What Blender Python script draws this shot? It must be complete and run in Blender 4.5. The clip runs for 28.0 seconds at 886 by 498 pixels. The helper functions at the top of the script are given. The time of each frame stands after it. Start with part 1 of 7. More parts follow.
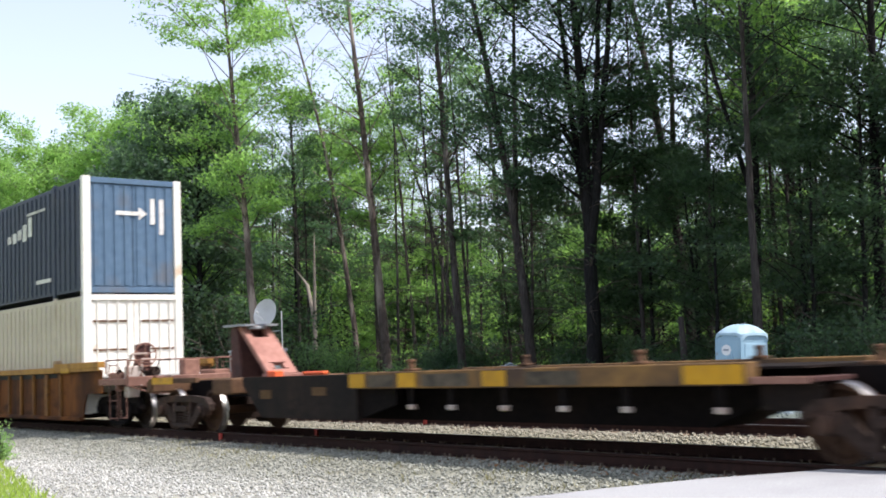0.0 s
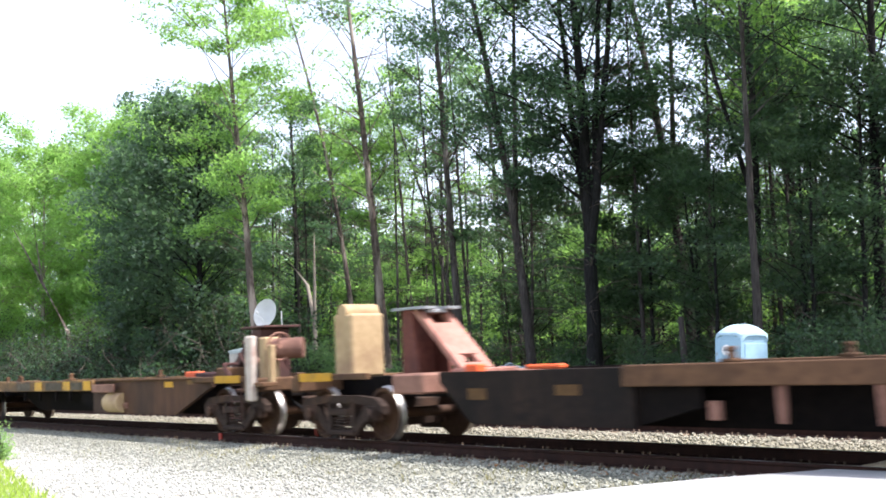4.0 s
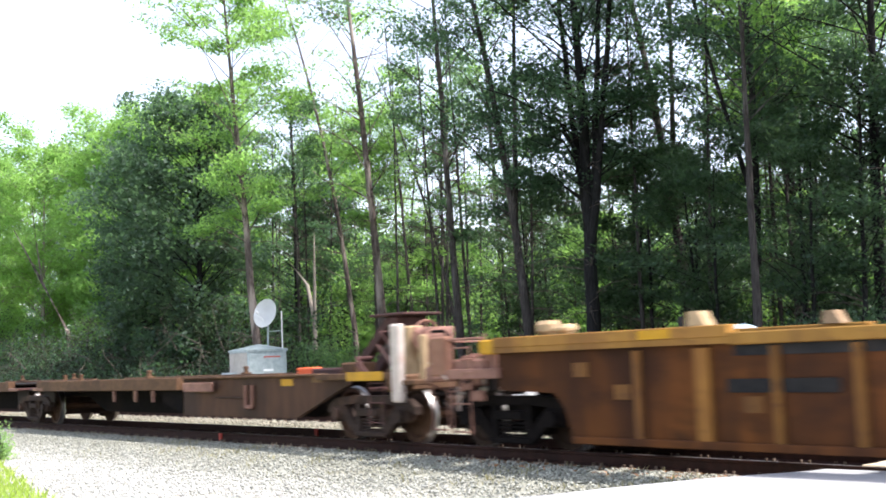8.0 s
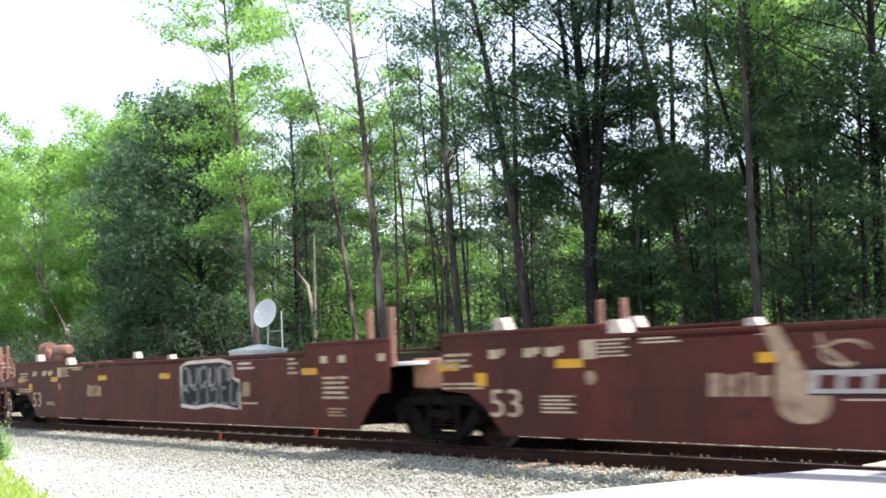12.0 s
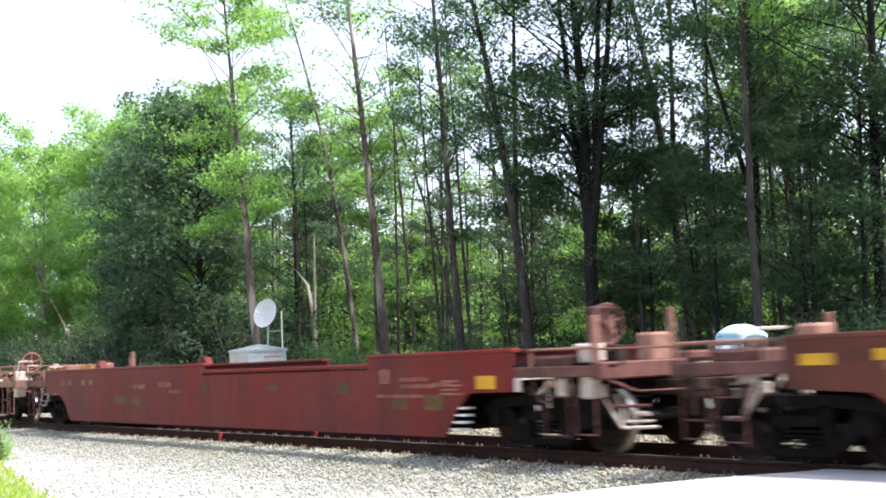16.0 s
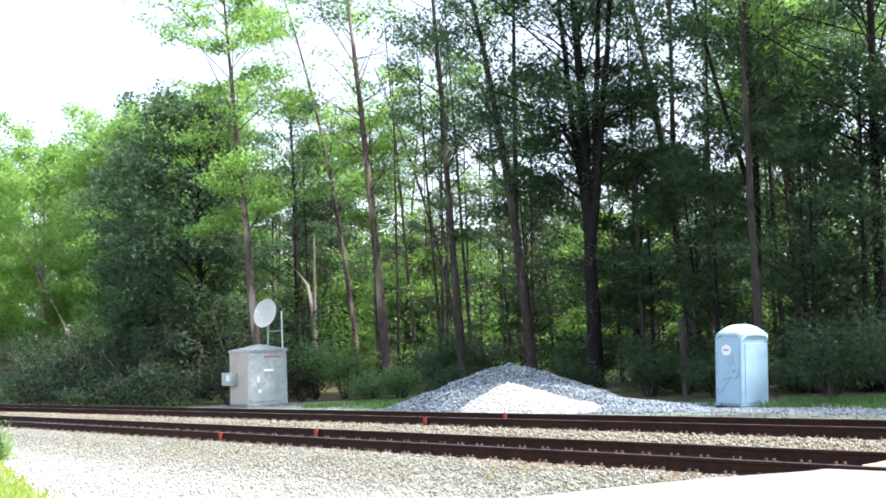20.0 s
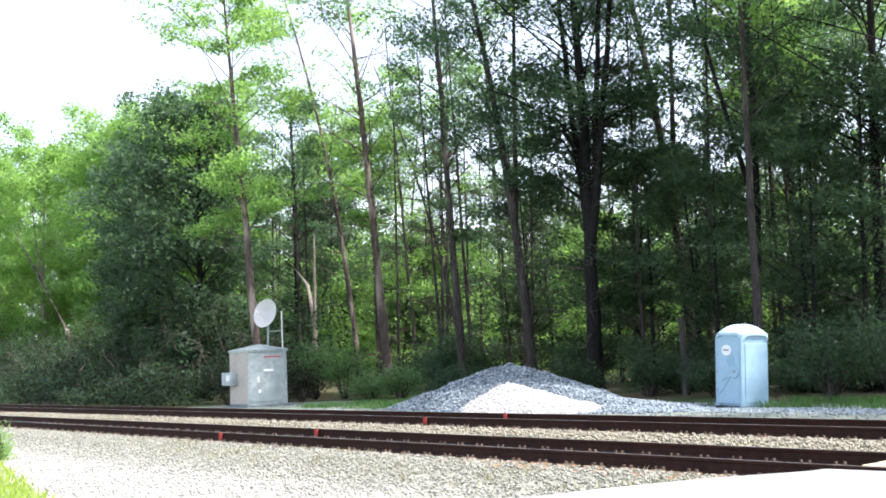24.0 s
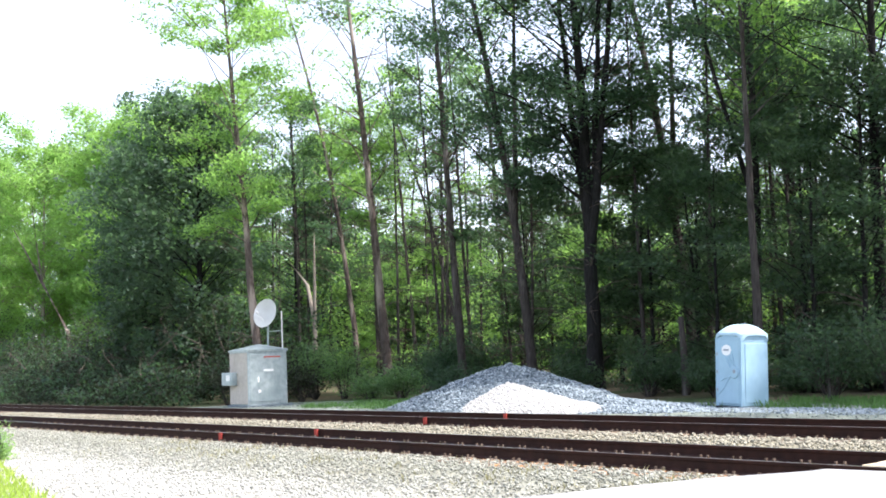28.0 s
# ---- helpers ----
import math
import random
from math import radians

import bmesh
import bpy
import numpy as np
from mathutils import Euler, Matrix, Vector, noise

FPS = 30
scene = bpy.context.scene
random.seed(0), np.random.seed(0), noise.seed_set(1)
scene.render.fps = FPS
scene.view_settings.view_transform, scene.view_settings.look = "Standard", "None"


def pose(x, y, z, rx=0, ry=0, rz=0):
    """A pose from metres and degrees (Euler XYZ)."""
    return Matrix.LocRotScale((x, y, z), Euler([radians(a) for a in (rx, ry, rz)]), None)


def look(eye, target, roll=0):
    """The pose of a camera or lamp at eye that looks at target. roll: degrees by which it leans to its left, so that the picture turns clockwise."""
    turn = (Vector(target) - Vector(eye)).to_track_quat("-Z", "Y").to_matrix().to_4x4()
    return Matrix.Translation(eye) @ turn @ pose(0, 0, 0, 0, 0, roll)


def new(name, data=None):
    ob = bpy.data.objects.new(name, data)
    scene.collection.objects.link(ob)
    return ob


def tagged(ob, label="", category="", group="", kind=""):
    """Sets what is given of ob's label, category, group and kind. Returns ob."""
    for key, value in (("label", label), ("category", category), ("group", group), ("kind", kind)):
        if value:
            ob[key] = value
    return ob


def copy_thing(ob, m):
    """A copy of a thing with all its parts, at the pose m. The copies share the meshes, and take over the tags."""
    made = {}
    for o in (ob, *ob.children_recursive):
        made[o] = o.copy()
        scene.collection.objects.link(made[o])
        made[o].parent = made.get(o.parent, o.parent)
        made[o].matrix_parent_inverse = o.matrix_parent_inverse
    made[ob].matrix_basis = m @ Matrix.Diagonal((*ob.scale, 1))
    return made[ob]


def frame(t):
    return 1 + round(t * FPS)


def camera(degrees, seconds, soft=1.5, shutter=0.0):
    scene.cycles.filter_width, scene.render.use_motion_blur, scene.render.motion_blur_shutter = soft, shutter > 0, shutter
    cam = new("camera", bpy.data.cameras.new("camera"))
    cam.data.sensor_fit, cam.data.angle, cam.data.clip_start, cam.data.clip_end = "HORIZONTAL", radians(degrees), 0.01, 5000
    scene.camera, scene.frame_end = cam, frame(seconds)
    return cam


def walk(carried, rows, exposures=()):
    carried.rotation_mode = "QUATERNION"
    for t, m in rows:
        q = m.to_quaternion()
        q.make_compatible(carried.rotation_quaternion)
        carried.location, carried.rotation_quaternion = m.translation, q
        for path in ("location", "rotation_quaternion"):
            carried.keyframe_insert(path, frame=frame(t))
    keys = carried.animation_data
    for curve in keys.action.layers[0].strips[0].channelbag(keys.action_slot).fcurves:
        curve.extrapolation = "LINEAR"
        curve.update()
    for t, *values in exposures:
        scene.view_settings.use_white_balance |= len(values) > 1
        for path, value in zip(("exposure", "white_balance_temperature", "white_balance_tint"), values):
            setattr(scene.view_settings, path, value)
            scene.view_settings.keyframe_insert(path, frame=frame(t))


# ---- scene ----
cam = camera(42.05, 28.0, soft=1.8, shutter=0.22)
EYE = (0.0, 0.0, 1.71)
AIM = (EYE[0] - 0.77961 * 50, EYE[1] + 0.61896 * 50, EYE[2] + 0.09513 * 50)
walk(cam, [(0.0, look(EYE, AIM, -2.29)), (28.0, look(EYE, AIM, -2.29))],
     exposures=[(0.0, 1.0, 6380, 15), (0.2, 1.12, 6380, 15), (0.7, 1.68, 6380, 15), (28.0, 1.68, 6380, 15)])

# ---- world and sun ----
TO_SUN = Vector((0.50, 0.37, 1.0)).normalized()
world = bpy.data.worlds.new("sky")
scene.world = world
world.use_nodes = True
wn = world.node_tree.nodes
sky = wn.new("ShaderNodeTexSky")
sky.sky_type = "NISHITA"
sky.sun_disc = False
sky.sun_elevation = math.asin(TO_SUN.z)
sky.sun_rotation = math.atan2(TO_SUN.x, TO_SUN.y)
sky.air_density = 1.0
sky.dust_density = 2.0
wn["Background"].inputs["Strength"].default_value = 0.15
haze = wn.new("ShaderNodeHueSaturation")      # a milky summer sky
haze.inputs["Saturation"].default_value = 0.62
world.node_tree.links.new(sky.outputs["Color"], haze.inputs["Color"])
world.node_tree.links.new(haze.outputs["Color"], wn["Background"].inputs["Color"])
sun = new("sun", bpy.data.lights.new("sun", "SUN"))
sun.data.energy = 2.6
sun.data.angle = radians(0.5)
sun.data.color = (1.0, 0.96, 0.90)
sun.matrix_world = look(TO_SUN * 60, (0, 0, 0))


# ---- materials ----
def shader(name):
    m = bpy.data.materials.new(name)
    m.use_nodes = True
    nt = m.node_tree
    return m, nt, nt.nodes["Principled BSDF"]


def mix_colour(nt, fac, a, b):
    n = nt.nodes.new("ShaderNodeMix")
    n.data_type = "RGBA"
    for sock, val in ((n.inputs[0], fac), (n.inputs[6], a), (n.inputs[7], b)):
        if isinstance(val, bpy.types.NodeSocket):
            nt.links.new(val, sock)
        else:
            sock.default_value = (*val, 1) if isinstance(val, tuple) else val
    return n.outputs[2]


def noise_fac(nt, scale, lo, hi, detail=4.0, stretch=(1, 1, 1), space="Object"):
    tc = nt.nodes.new("ShaderNodeTexCoord")
    mp = nt.nodes.new("ShaderNodeMapping")
    mp.inputs["Scale"].default_value = stretch
    nz = nt.nodes.new("ShaderNodeTexNoise")
    nz.inputs["Scale"].default_value = scale
    nz.inputs["Detail"].default_value = detail
    mr = nt.nodes.new("ShaderNodeMapRange")
    mr.inputs["From Min"].default_value, mr.inputs["From Max"].default_value = lo, hi
    nt.links.new(tc.outputs[space], mp.inputs["Vector"])
    nt.links.new(mp.outputs[0], nz.inputs["Vector"])
    nt.links.new(nz.outputs["Fac"], mr.inputs["Value"])
    return mr.outputs[0]


def bump(nt, bsdf, height, strength, distance):
    b = nt.nodes.new("ShaderNodeBump")
    b.inputs["Strength"].default_value, b.inputs["Distance"].default_value = strength, distance
    nt.links.new(height, b.inputs["Height"])
    nt.links.new(b.outputs[0], bsdf.inputs["Normal"])


def surface(name, a, b, stain=None, rough=0.7, metal=0.0, fine=25.0, large=0.8, amount=(0.5, 0.75),
            stretch=(1, 1, 1), relief=0.3, dist=0.01, spread=0.12, space="Object", shine=0.2, grime=None):
    """Two tones in a fine grain, a stain in large patches, a relief, and a small change from object to object."""
    m, nt, bs = shader(name)
    grain = noise_fac(nt, fine, 0.3, 0.7, 5, stretch, space)
    col = mix_colour(nt, grain, a, b)
    if stain:
        col = mix_colour(nt, noise_fac(nt, large, amount[0], amount[1], 6, stretch, space), col, stain)
    if grime:
        tone, scale, lo, hi = grime
        col = mix_colour(nt, noise_fac(nt, scale, lo, hi, 8, (1, 1, 0.22), space), col, tone)
        col = mix_colour(nt, noise_fac(nt, scale * 2.7, lo + 0.06, hi + 0.08, 6, (0.5, 1, 1.3), space), col, tone)
    if spread:
        oi = nt.nodes.new("ShaderNodeObjectInfo")
        mr = nt.nodes.new("ShaderNodeMapRange")
        mr.inputs["To Min"].default_value, mr.inputs["To Max"].default_value = 1 - spread, 1 + spread
        nt.links.new(oi.outputs["Random"], mr.inputs["Value"])
        hs = nt.nodes.new("ShaderNodeHueSaturation")
        nt.links.new(mr.outputs[0], hs.inputs["Value"])
        nt.links.new(col, hs.inputs["Color"])
        col = hs.outputs[0]
    nt.links.new(col, bs.inputs["Base Color"])
    bs.inputs["Roughness"].default_value, bs.inputs["Metallic"].default_value = rough, metal
    bs.inputs["Specular IOR Level"].default_value = shine
    if relief:
        bump(nt, bs, grain, relief, dist)
    return m


def leaf_material(name, dark, light, through_colour, share=0.45, shine=0.3):
    """Leaves: colour changes from leaf to leaf, and light shines through them."""
    m, nt, bs = shader(name)
    geo = nt.nodes.new("ShaderNodeNewGeometry")
    col = mix_colour(nt, geo.outputs["Random Per Island"], dark, light)
    patch = noise_fac(nt, 0.35, 0.35, 0.65, 2)
    col = mix_colour(nt, patch, col, tuple(0.5 * (d + l) * 1.1 for d, l in zip(dark, light)))
    nt.links.new(col, bs.inputs["Base Color"])
    bs.inputs["Roughness"].default_value = 0.5
    bs.inputs["Specular IOR Level"].default_value = shine
    tr = nt.nodes.new("ShaderNodeBsdfTranslucent")
    tcol = mix_colour(nt, geo.outputs["Random Per Island"], tuple(c * 0.6 for c in through_colour), through_colour)
    nt.links.new(tcol, tr.inputs["Color"])
    mx = nt.nodes.new("ShaderNodeMixShader")
    mx.inputs[0].default_value = share
    nt.links.new(bs.outputs[0], mx.inputs[1])
    nt.links.new(tr.outputs[0], mx.inputs[2])
    nt.links.new(mx.outputs[0], nt.nodes["Material Output"].inputs["Surface"])
    return m


def beds(nt, col):
    """Tints stone by the bed it lies in: pale dusty yard, grey shoulder, rust-stained track bed."""
    tc = nt.nodes.new("ShaderNodeTexCoord")
    sep = nt.nodes.new("ShaderNodeSeparateXYZ")
    nt.links.new(tc.outputs["Object"], sep.inputs[0])
    wob = noise_fac(nt, 0.9, 0.0, 1.0, 5)
    add = nt.nodes.new("ShaderNodeMath")
    add.operation = "MULTIPLY_ADD"
    nt.links.new(wob, add.inputs[0])
    add.inputs[1].default_value = 1.6
    nt.links.new(sep.outputs[1], add.inputs[2])
    for lo, hi, tint in ((8.2, 10.4, (0.66, 0.67, 0.61)), (11.2, 11.9, (0.97, 0.90, 0.83)), (17.5, 19.0, (0.92, 1.12, 1.30))):
        mr = nt.nodes.new("ShaderNodeMapRange")
        mr.inputs["From Min"].default_value, mr.inputs["From Max"].default_value = lo, hi
        nt.links.new(add.outputs[0], mr.inputs["Value"])
        mul = nt.nodes.new("ShaderNodeMix")
        mul.data_type, mul.blend_type = "RGBA", "MULTIPLY"
        nt.links.new(mr.outputs[0], mul.inputs[0])
        nt.links.new(col, mul.inputs[6])
        mul.inputs[7].default_value = (*tint, 1)
        col = mul.outputs[2]
    return col


def stone_material(name, a, b, c, scale, bedded=False):
    """Crushed stone: cells of three greys with deep relief between them."""
    m, nt, bs = shader(name)
    tc = nt.nodes.new("ShaderNodeTexCoord")
    vo = nt.nodes.new("ShaderNodeTexVoronoi")
    vo.inputs["Scale"].default_value = scale
    nt.links.new(tc.outputs["Object"], vo.inputs["Vector"])
    sep = nt.nodes.new("ShaderNodeSeparateColor")
    nt.links.new(vo.outputs["Color"], sep.inputs[0])
    col = mix_colour(nt, sep.outputs[0], a, b)
    col = mix_colour(nt, noise_fac(nt, 0.6, 0.45, 0.75, 5), col, c)
    col = beds(nt, col) if bedded else col
    nt.links.new(col, bs.inputs["Base Color"])
    bs.inputs["Roughness"].default_value = 0.9
    bump(nt, bs, vo.outputs["Distance"], 0.8, 0.02)
    bs.inputs["Specular IOR Level"].default_value = 0.2
    return m


def pebble_material(name, a, b, bedded=False):
    m, nt, bs = shader(name)
    geo = nt.nodes.new("ShaderNodeNewGeometry")
    col = mix_colour(nt, geo.outputs["Random Per Island"], a, b)
    nt.links.new(beds(nt, col) if bedded else col, bs.inputs["Base Color"])
    bs.inputs["Roughness"].default_value = 0.9
    bs.inputs["Specular IOR Level"].default_value = 0.15
    return m


M_BALLAST = stone_material("ballast_stone", (0.30, 0.298, 0.255), (0.46, 0.452, 0.395), (0.38, 0.365, 0.295), 30, True)
M_PEBBLE = pebble_material("crushed_stone", (0.27, 0.27, 0.245), (0.55, 0.545, 0.495), True)
# Blue-grey and pale stone: the heap's shade and sun put into two colours.
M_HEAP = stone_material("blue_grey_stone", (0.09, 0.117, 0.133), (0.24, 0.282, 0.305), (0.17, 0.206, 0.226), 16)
M_SUN_HEAP = stone_material("sun_pale_stone", (0.48, 0.46, 0.43), (0.68, 0.66, 0.62), (0.58, 0.56, 0.53), 16)
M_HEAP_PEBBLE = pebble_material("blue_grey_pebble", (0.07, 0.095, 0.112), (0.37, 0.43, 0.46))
M_SOIL = surface("forest_soil", (0.10, 0.08, 0.05), (0.20, 0.16, 0.10), (0.06, 0.09, 0.03), 0.95, fine=6, large=0.25, amount=(0.45, 0.6), spread=0)
M_ASPHALT = surface("worn_asphalt", (0.30, 0.30, 0.30), (0.40, 0.40, 0.39), (0.25, 0.25, 0.25), 0.85, fine=60, large=0.5, spread=0, dist=0.004)
M_RAIL = surface("rusty_rail", (0.024, 0.011, 0.0085), (0.046, 0.020, 0.0145), (0.017, 0.009, 0.0075), 0.8, 0.1, fine=9, large=1.5, spread=0)
M_RAILTOP = surface("worn_steel", (0.45, 0.43, 0.42), (0.6, 0.58, 0.56), None, 0.32, 1.0, fine=14, stretch=(0.1, 4, 1), relief=0.05, spread=0)
M_TIE = surface("creosoted_wood", (0.08, 0.060, 0.045), (0.19, 0.148, 0.11), (0.27, 0.18, 0.105), 0.9, fine=12, large=2.0, stretch=(6, 0.6, 6), spread=0.25)
M_TIENEW = surface("orange_weathered_wood", (0.30, 0.155, 0.075), (0.46, 0.25, 0.12), (0.13, 0.10, 0.075), 0.9, fine=9, large=4.0, amount=(0.40, 0.58), stretch=(3, 1.2, 3), spread=0.3)
M_RUST = surface("rust", (0.085, 0.055, 0.038), (0.15, 0.102, 0.072), (0.24, 0.21, 0.17), 0.85, fine=18, spread=0.15)
M_REDMARK = surface("red_paint", (0.32, 0.04, 0.03), (0.42, 0.07, 0.05), None, 0.6, spread=0)
M_PLANK = surface("crossing_timber", (0.42, 0.34, 0.23), (0.58, 0.49, 0.35), (0.30, 0.24, 0.17), 0.85, fine=10, stretch=(0.5, 8, 4))
M_BARK = surface("grey_bark", (0.030, 0.026, 0.024), (0.085, 0.074, 0.066), (0.19, 0.175, 0.16), 0.95, fine=5, large=0.7, amount=(0.55, 0.75), stretch=(3, 3, 0.5), relief=0.8, dist=0.04)
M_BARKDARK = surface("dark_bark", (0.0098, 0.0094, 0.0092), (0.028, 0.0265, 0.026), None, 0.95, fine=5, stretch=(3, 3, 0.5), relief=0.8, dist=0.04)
M_BARKRED = surface("scaly_brown_bark", (0.060, 0.046, 0.040), (0.125, 0.100, 0.086), (0.30, 0.25, 0.21), 0.95, fine=4, large=0.5, amount=(0.5, 0.62), stretch=(3, 3, 0.6), relief=0.8, dist=0.04)
M_DEADWOOD = surface("bleached_dead_wood", (0.19, 0.16, 0.13), (0.33, 0.29, 0.245), None, 0.95, fine=6, stretch=(3, 3, 0.5))
M_TWIG = surface("dry_twig", (0.075, 0.060, 0.048), (0.15, 0.125, 0.10), None, 0.95, fine=6, stretch=(3, 3, 0.5))
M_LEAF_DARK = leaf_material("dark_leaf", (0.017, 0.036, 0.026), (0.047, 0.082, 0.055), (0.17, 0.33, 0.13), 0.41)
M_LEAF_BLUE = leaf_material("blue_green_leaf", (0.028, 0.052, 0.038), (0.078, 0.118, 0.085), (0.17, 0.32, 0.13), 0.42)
# Leaf tone darkened so that the undergrowth's shade is in the colour.
M_LEAF_DIM = leaf_material("shade_dim_leaf", (0.019, 0.023, 0.017), (0.048, 0.055, 0.040), (0.07, 0.10, 0.038), 0.30, 0.08)
# Dark leaves of the understorey, their shade put into the colour.
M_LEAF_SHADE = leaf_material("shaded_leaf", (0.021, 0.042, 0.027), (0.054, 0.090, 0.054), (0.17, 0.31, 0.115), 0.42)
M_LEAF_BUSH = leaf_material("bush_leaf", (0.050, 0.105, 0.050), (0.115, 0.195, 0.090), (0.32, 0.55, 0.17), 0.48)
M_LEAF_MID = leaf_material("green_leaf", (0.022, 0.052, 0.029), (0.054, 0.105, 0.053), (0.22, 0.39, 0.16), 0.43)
# Light green; where foliage is labelled sunlit, it puts sunlight into the colour.
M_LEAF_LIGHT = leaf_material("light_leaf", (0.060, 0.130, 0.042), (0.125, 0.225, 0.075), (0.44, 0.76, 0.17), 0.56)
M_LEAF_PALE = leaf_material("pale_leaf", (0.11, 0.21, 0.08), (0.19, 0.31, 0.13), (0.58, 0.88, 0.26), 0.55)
M_TURF = surface("turf", (0.12, 0.21, 0.03), (0.21, 0.32, 0.05), (0.18, 0.20, 0.08), 0.95, fine=30, large=0.6, spread=0)
# Darker copy of the grass blade with shade put into the colour.
M_GRASSDARK = leaf_material("shaded_grass_blade", (0.05, 0.12, 0.035), (0.10, 0.20, 0.06), (0.22, 0.42, 0.10), 0.45)
M_STRAW = leaf_material("straw_blade", (0.17, 0.17, 0.09), (0.36, 0.33, 0.20), (0.42, 0.40, 0.2), 0.3)
M_GRASS = leaf_material("grass_blade", (0.22, 0.33, 0.045), (0.34, 0.45, 0.08), (0.66, 0.84, 0.16), 0.5)


# ---- mesh helpers ----
def box(bm, x0, x1, y0, y1, z0, z1, chamfer=0.0):
    g = bmesh.ops.create_cube(bm, size=1.0, matrix=Matrix.Translation(((x0 + x1) / 2, (y0 + y1) / 2, (z0 + z1) / 2))
                              @ Matrix.Diagonal((abs(x1 - x0), abs(y1 - y0), abs(z1 - z0), 1)))
    if chamfer:
        edges = list({e for v in g["verts"] for e in v.link_edges})
        bmesh.ops.bevel(bm, geom=edges, offset=chamfer, segments=1, affect="EDGES")
    return bm


def tube(bm, a, b, r0, r1=None, n=10, caps=True):
    a, b = Vector(a), Vector(b)
    r1 = r0 if r1 is None else r1
    d = b - a
    m = Matrix.Translation((a + b) / 2) @ d.to_track_quat("Z", "Y").to_matrix().to_4x4()
    bmesh.ops.create_cone(bm, cap_ends=caps, segments=n, radius1=r0, radius2=r1, depth=d.length, matrix=m)
    return bm


def prism(bm, outline, axis, t0, t1):
    """A polygon of (a, b) pairs pushed along an axis: 'y' takes (x, z), 'x' takes (y, z), 'z' takes (x, y)."""
    def put(a, b, t):
        return {"y": (a, t, b), "x": (t, a, b), "z": (a, b, t)}[axis]
    lo = [bm.verts.new(put(a, b, t0)) for a, b in outline]
    hi = [bm.verts.new(put(a, b, t1)) for a, b in outline]
    n = len(outline)
    faces = [bm.faces.new(lo), bm.faces.new(hi)]
    faces += [bm.faces.new((lo[i], lo[(i + 1) % n], hi[(i + 1) % n], hi[i])) for i in range(n)]
    bmesh.ops.recalc_face_normals(bm, faces=faces)
    return bm


def solid(name, bm, mat):
    me = bpy.data.meshes.new(name)
    bm.normal_update()
    bm.to_mesh(me)
    bm.free()
    if mat:
        me.materials.append(mat)
    me.shade_smooth()
    me.set_sharp_from_angle(angle=radians(35))
    return me


def thing(name, label, category, mat=None, bm=None, group="", kind="", at=None):
    ob = new(name, solid(name, bm, mat) if bm else None)
    if at is not None:
        ob.matrix_basis = at
    return tagged(ob, label, category, group, kind)


def part(name, bm, mat, parent, label="", at=None):
    ob = new(name, solid(name, bm, mat) if isinstance(bm, bmesh.types.BMesh) else bm)
    ob.parent = parent
    if at is not None:
        ob.matrix_basis = at
    if label:
        ob["label"] = label
    return ob


def B():
    return bmesh.new()


def raw_mesh(name, verts, faces, mat):
    """A mesh from arrays: verts n x 3, faces m x 3 or m x 4."""
    verts, faces = np.asarray(verts, np.float32), np.asarray(faces, np.int32)
    me = bpy.data.meshes.new(name)
    me.vertices.add(len(verts))
    me.vertices.foreach_set("co", verts.ravel())
    k = faces.shape[1]
    me.loops.add(faces.size)
    me.loops.foreach_set("vertex_index", faces.ravel())
    me.polygons.add(len(faces))
    me.polygons.foreach_set("loop_start", np.arange(0, faces.size, k, dtype=np.int32))
    me.update(calc_edges=True)
    me.materials.append(mat)
    return me


def relief(x, y, scale, seed=0.0):
    return noise.noise(Vector((x * scale + seed, y * scale - seed, seed)))


# ---- ground, track bed, road ----
RAIL_TOP = 0.42
NEAR_Y, FAR_Y = 11.745, 15.93          # centre lines of the two tracks
FAR_LIFT = 0.07


def bed_height(y):
    """Height of the stone bed across the two tracks."""
    steps = ((4.0, 0.0), (8.4, 0.05), (9.9, 0.215), (10.4, 0.235), (10.8, 0.242), (10.98, 0.185), (12.7, 0.16), (13.2, 0.21), (14.5, 0.295), (14.98, 0.304), (15.15, 0.235), (16.9, 0.235), (17.6, 0.28), (19.4, 0.04), (30.0, 0.0))
    for (y0, z0), (y1, z1) in zip(steps, steps[1:]):
        if y0 <= y <= y1:
            k = (y - y0) / (y1 - y0)
            return z0 + (z1 - z0) * k * k * (3 - 2 * k)
    return 0.0


def ground_sheet():
    xs = [-2500, -1200, -600, -300, -200] + [-150 + 2.5 * i for i in range(73)] + [60, 120, 300, 700, 2500]
    ys = [-2500, -900, -300, -100, -40, -15, -5, 0, 2, 3.9] + [19.5 + i for i in range(30)] + [52, 60, 75, 100, 160, 300, 700, 2500]
    bm = B()
    grid = []
    for y in ys:
        row = []
        for x in xs:
            z = -0.02
            if 30 < y < 300:
                z += min(1.0, (y - 30) / 30) * (0.5 + 0.5 * relief(x, y, 0.06)) + 0.1 * relief(x, y, 0.4, 3)
            row.append(bm.verts.new((x, y, z)))
        grid.append(row)
    for a, b in zip(grid, grid[1:]):
        for i in range(len(a) - 1):
            bm.faces.new((a[i], a[i + 1], b[i + 1], b[i]))
    thing("ground", "brown forest soil with leaf litter and moss", "ground", M_SOIL, bm, kind="structure")


def yard_end(x):
    """Where the gravel ends and the forest soil begins: close behind the tracks, farther back in the yard."""
    k = min(1.0, max(0.0, (x + 50.0) / 5.0))
    return 20.4 + 9.6 * k * k * (3 - 2 * k) + 0.5 * relief(x, 3, 0.6)


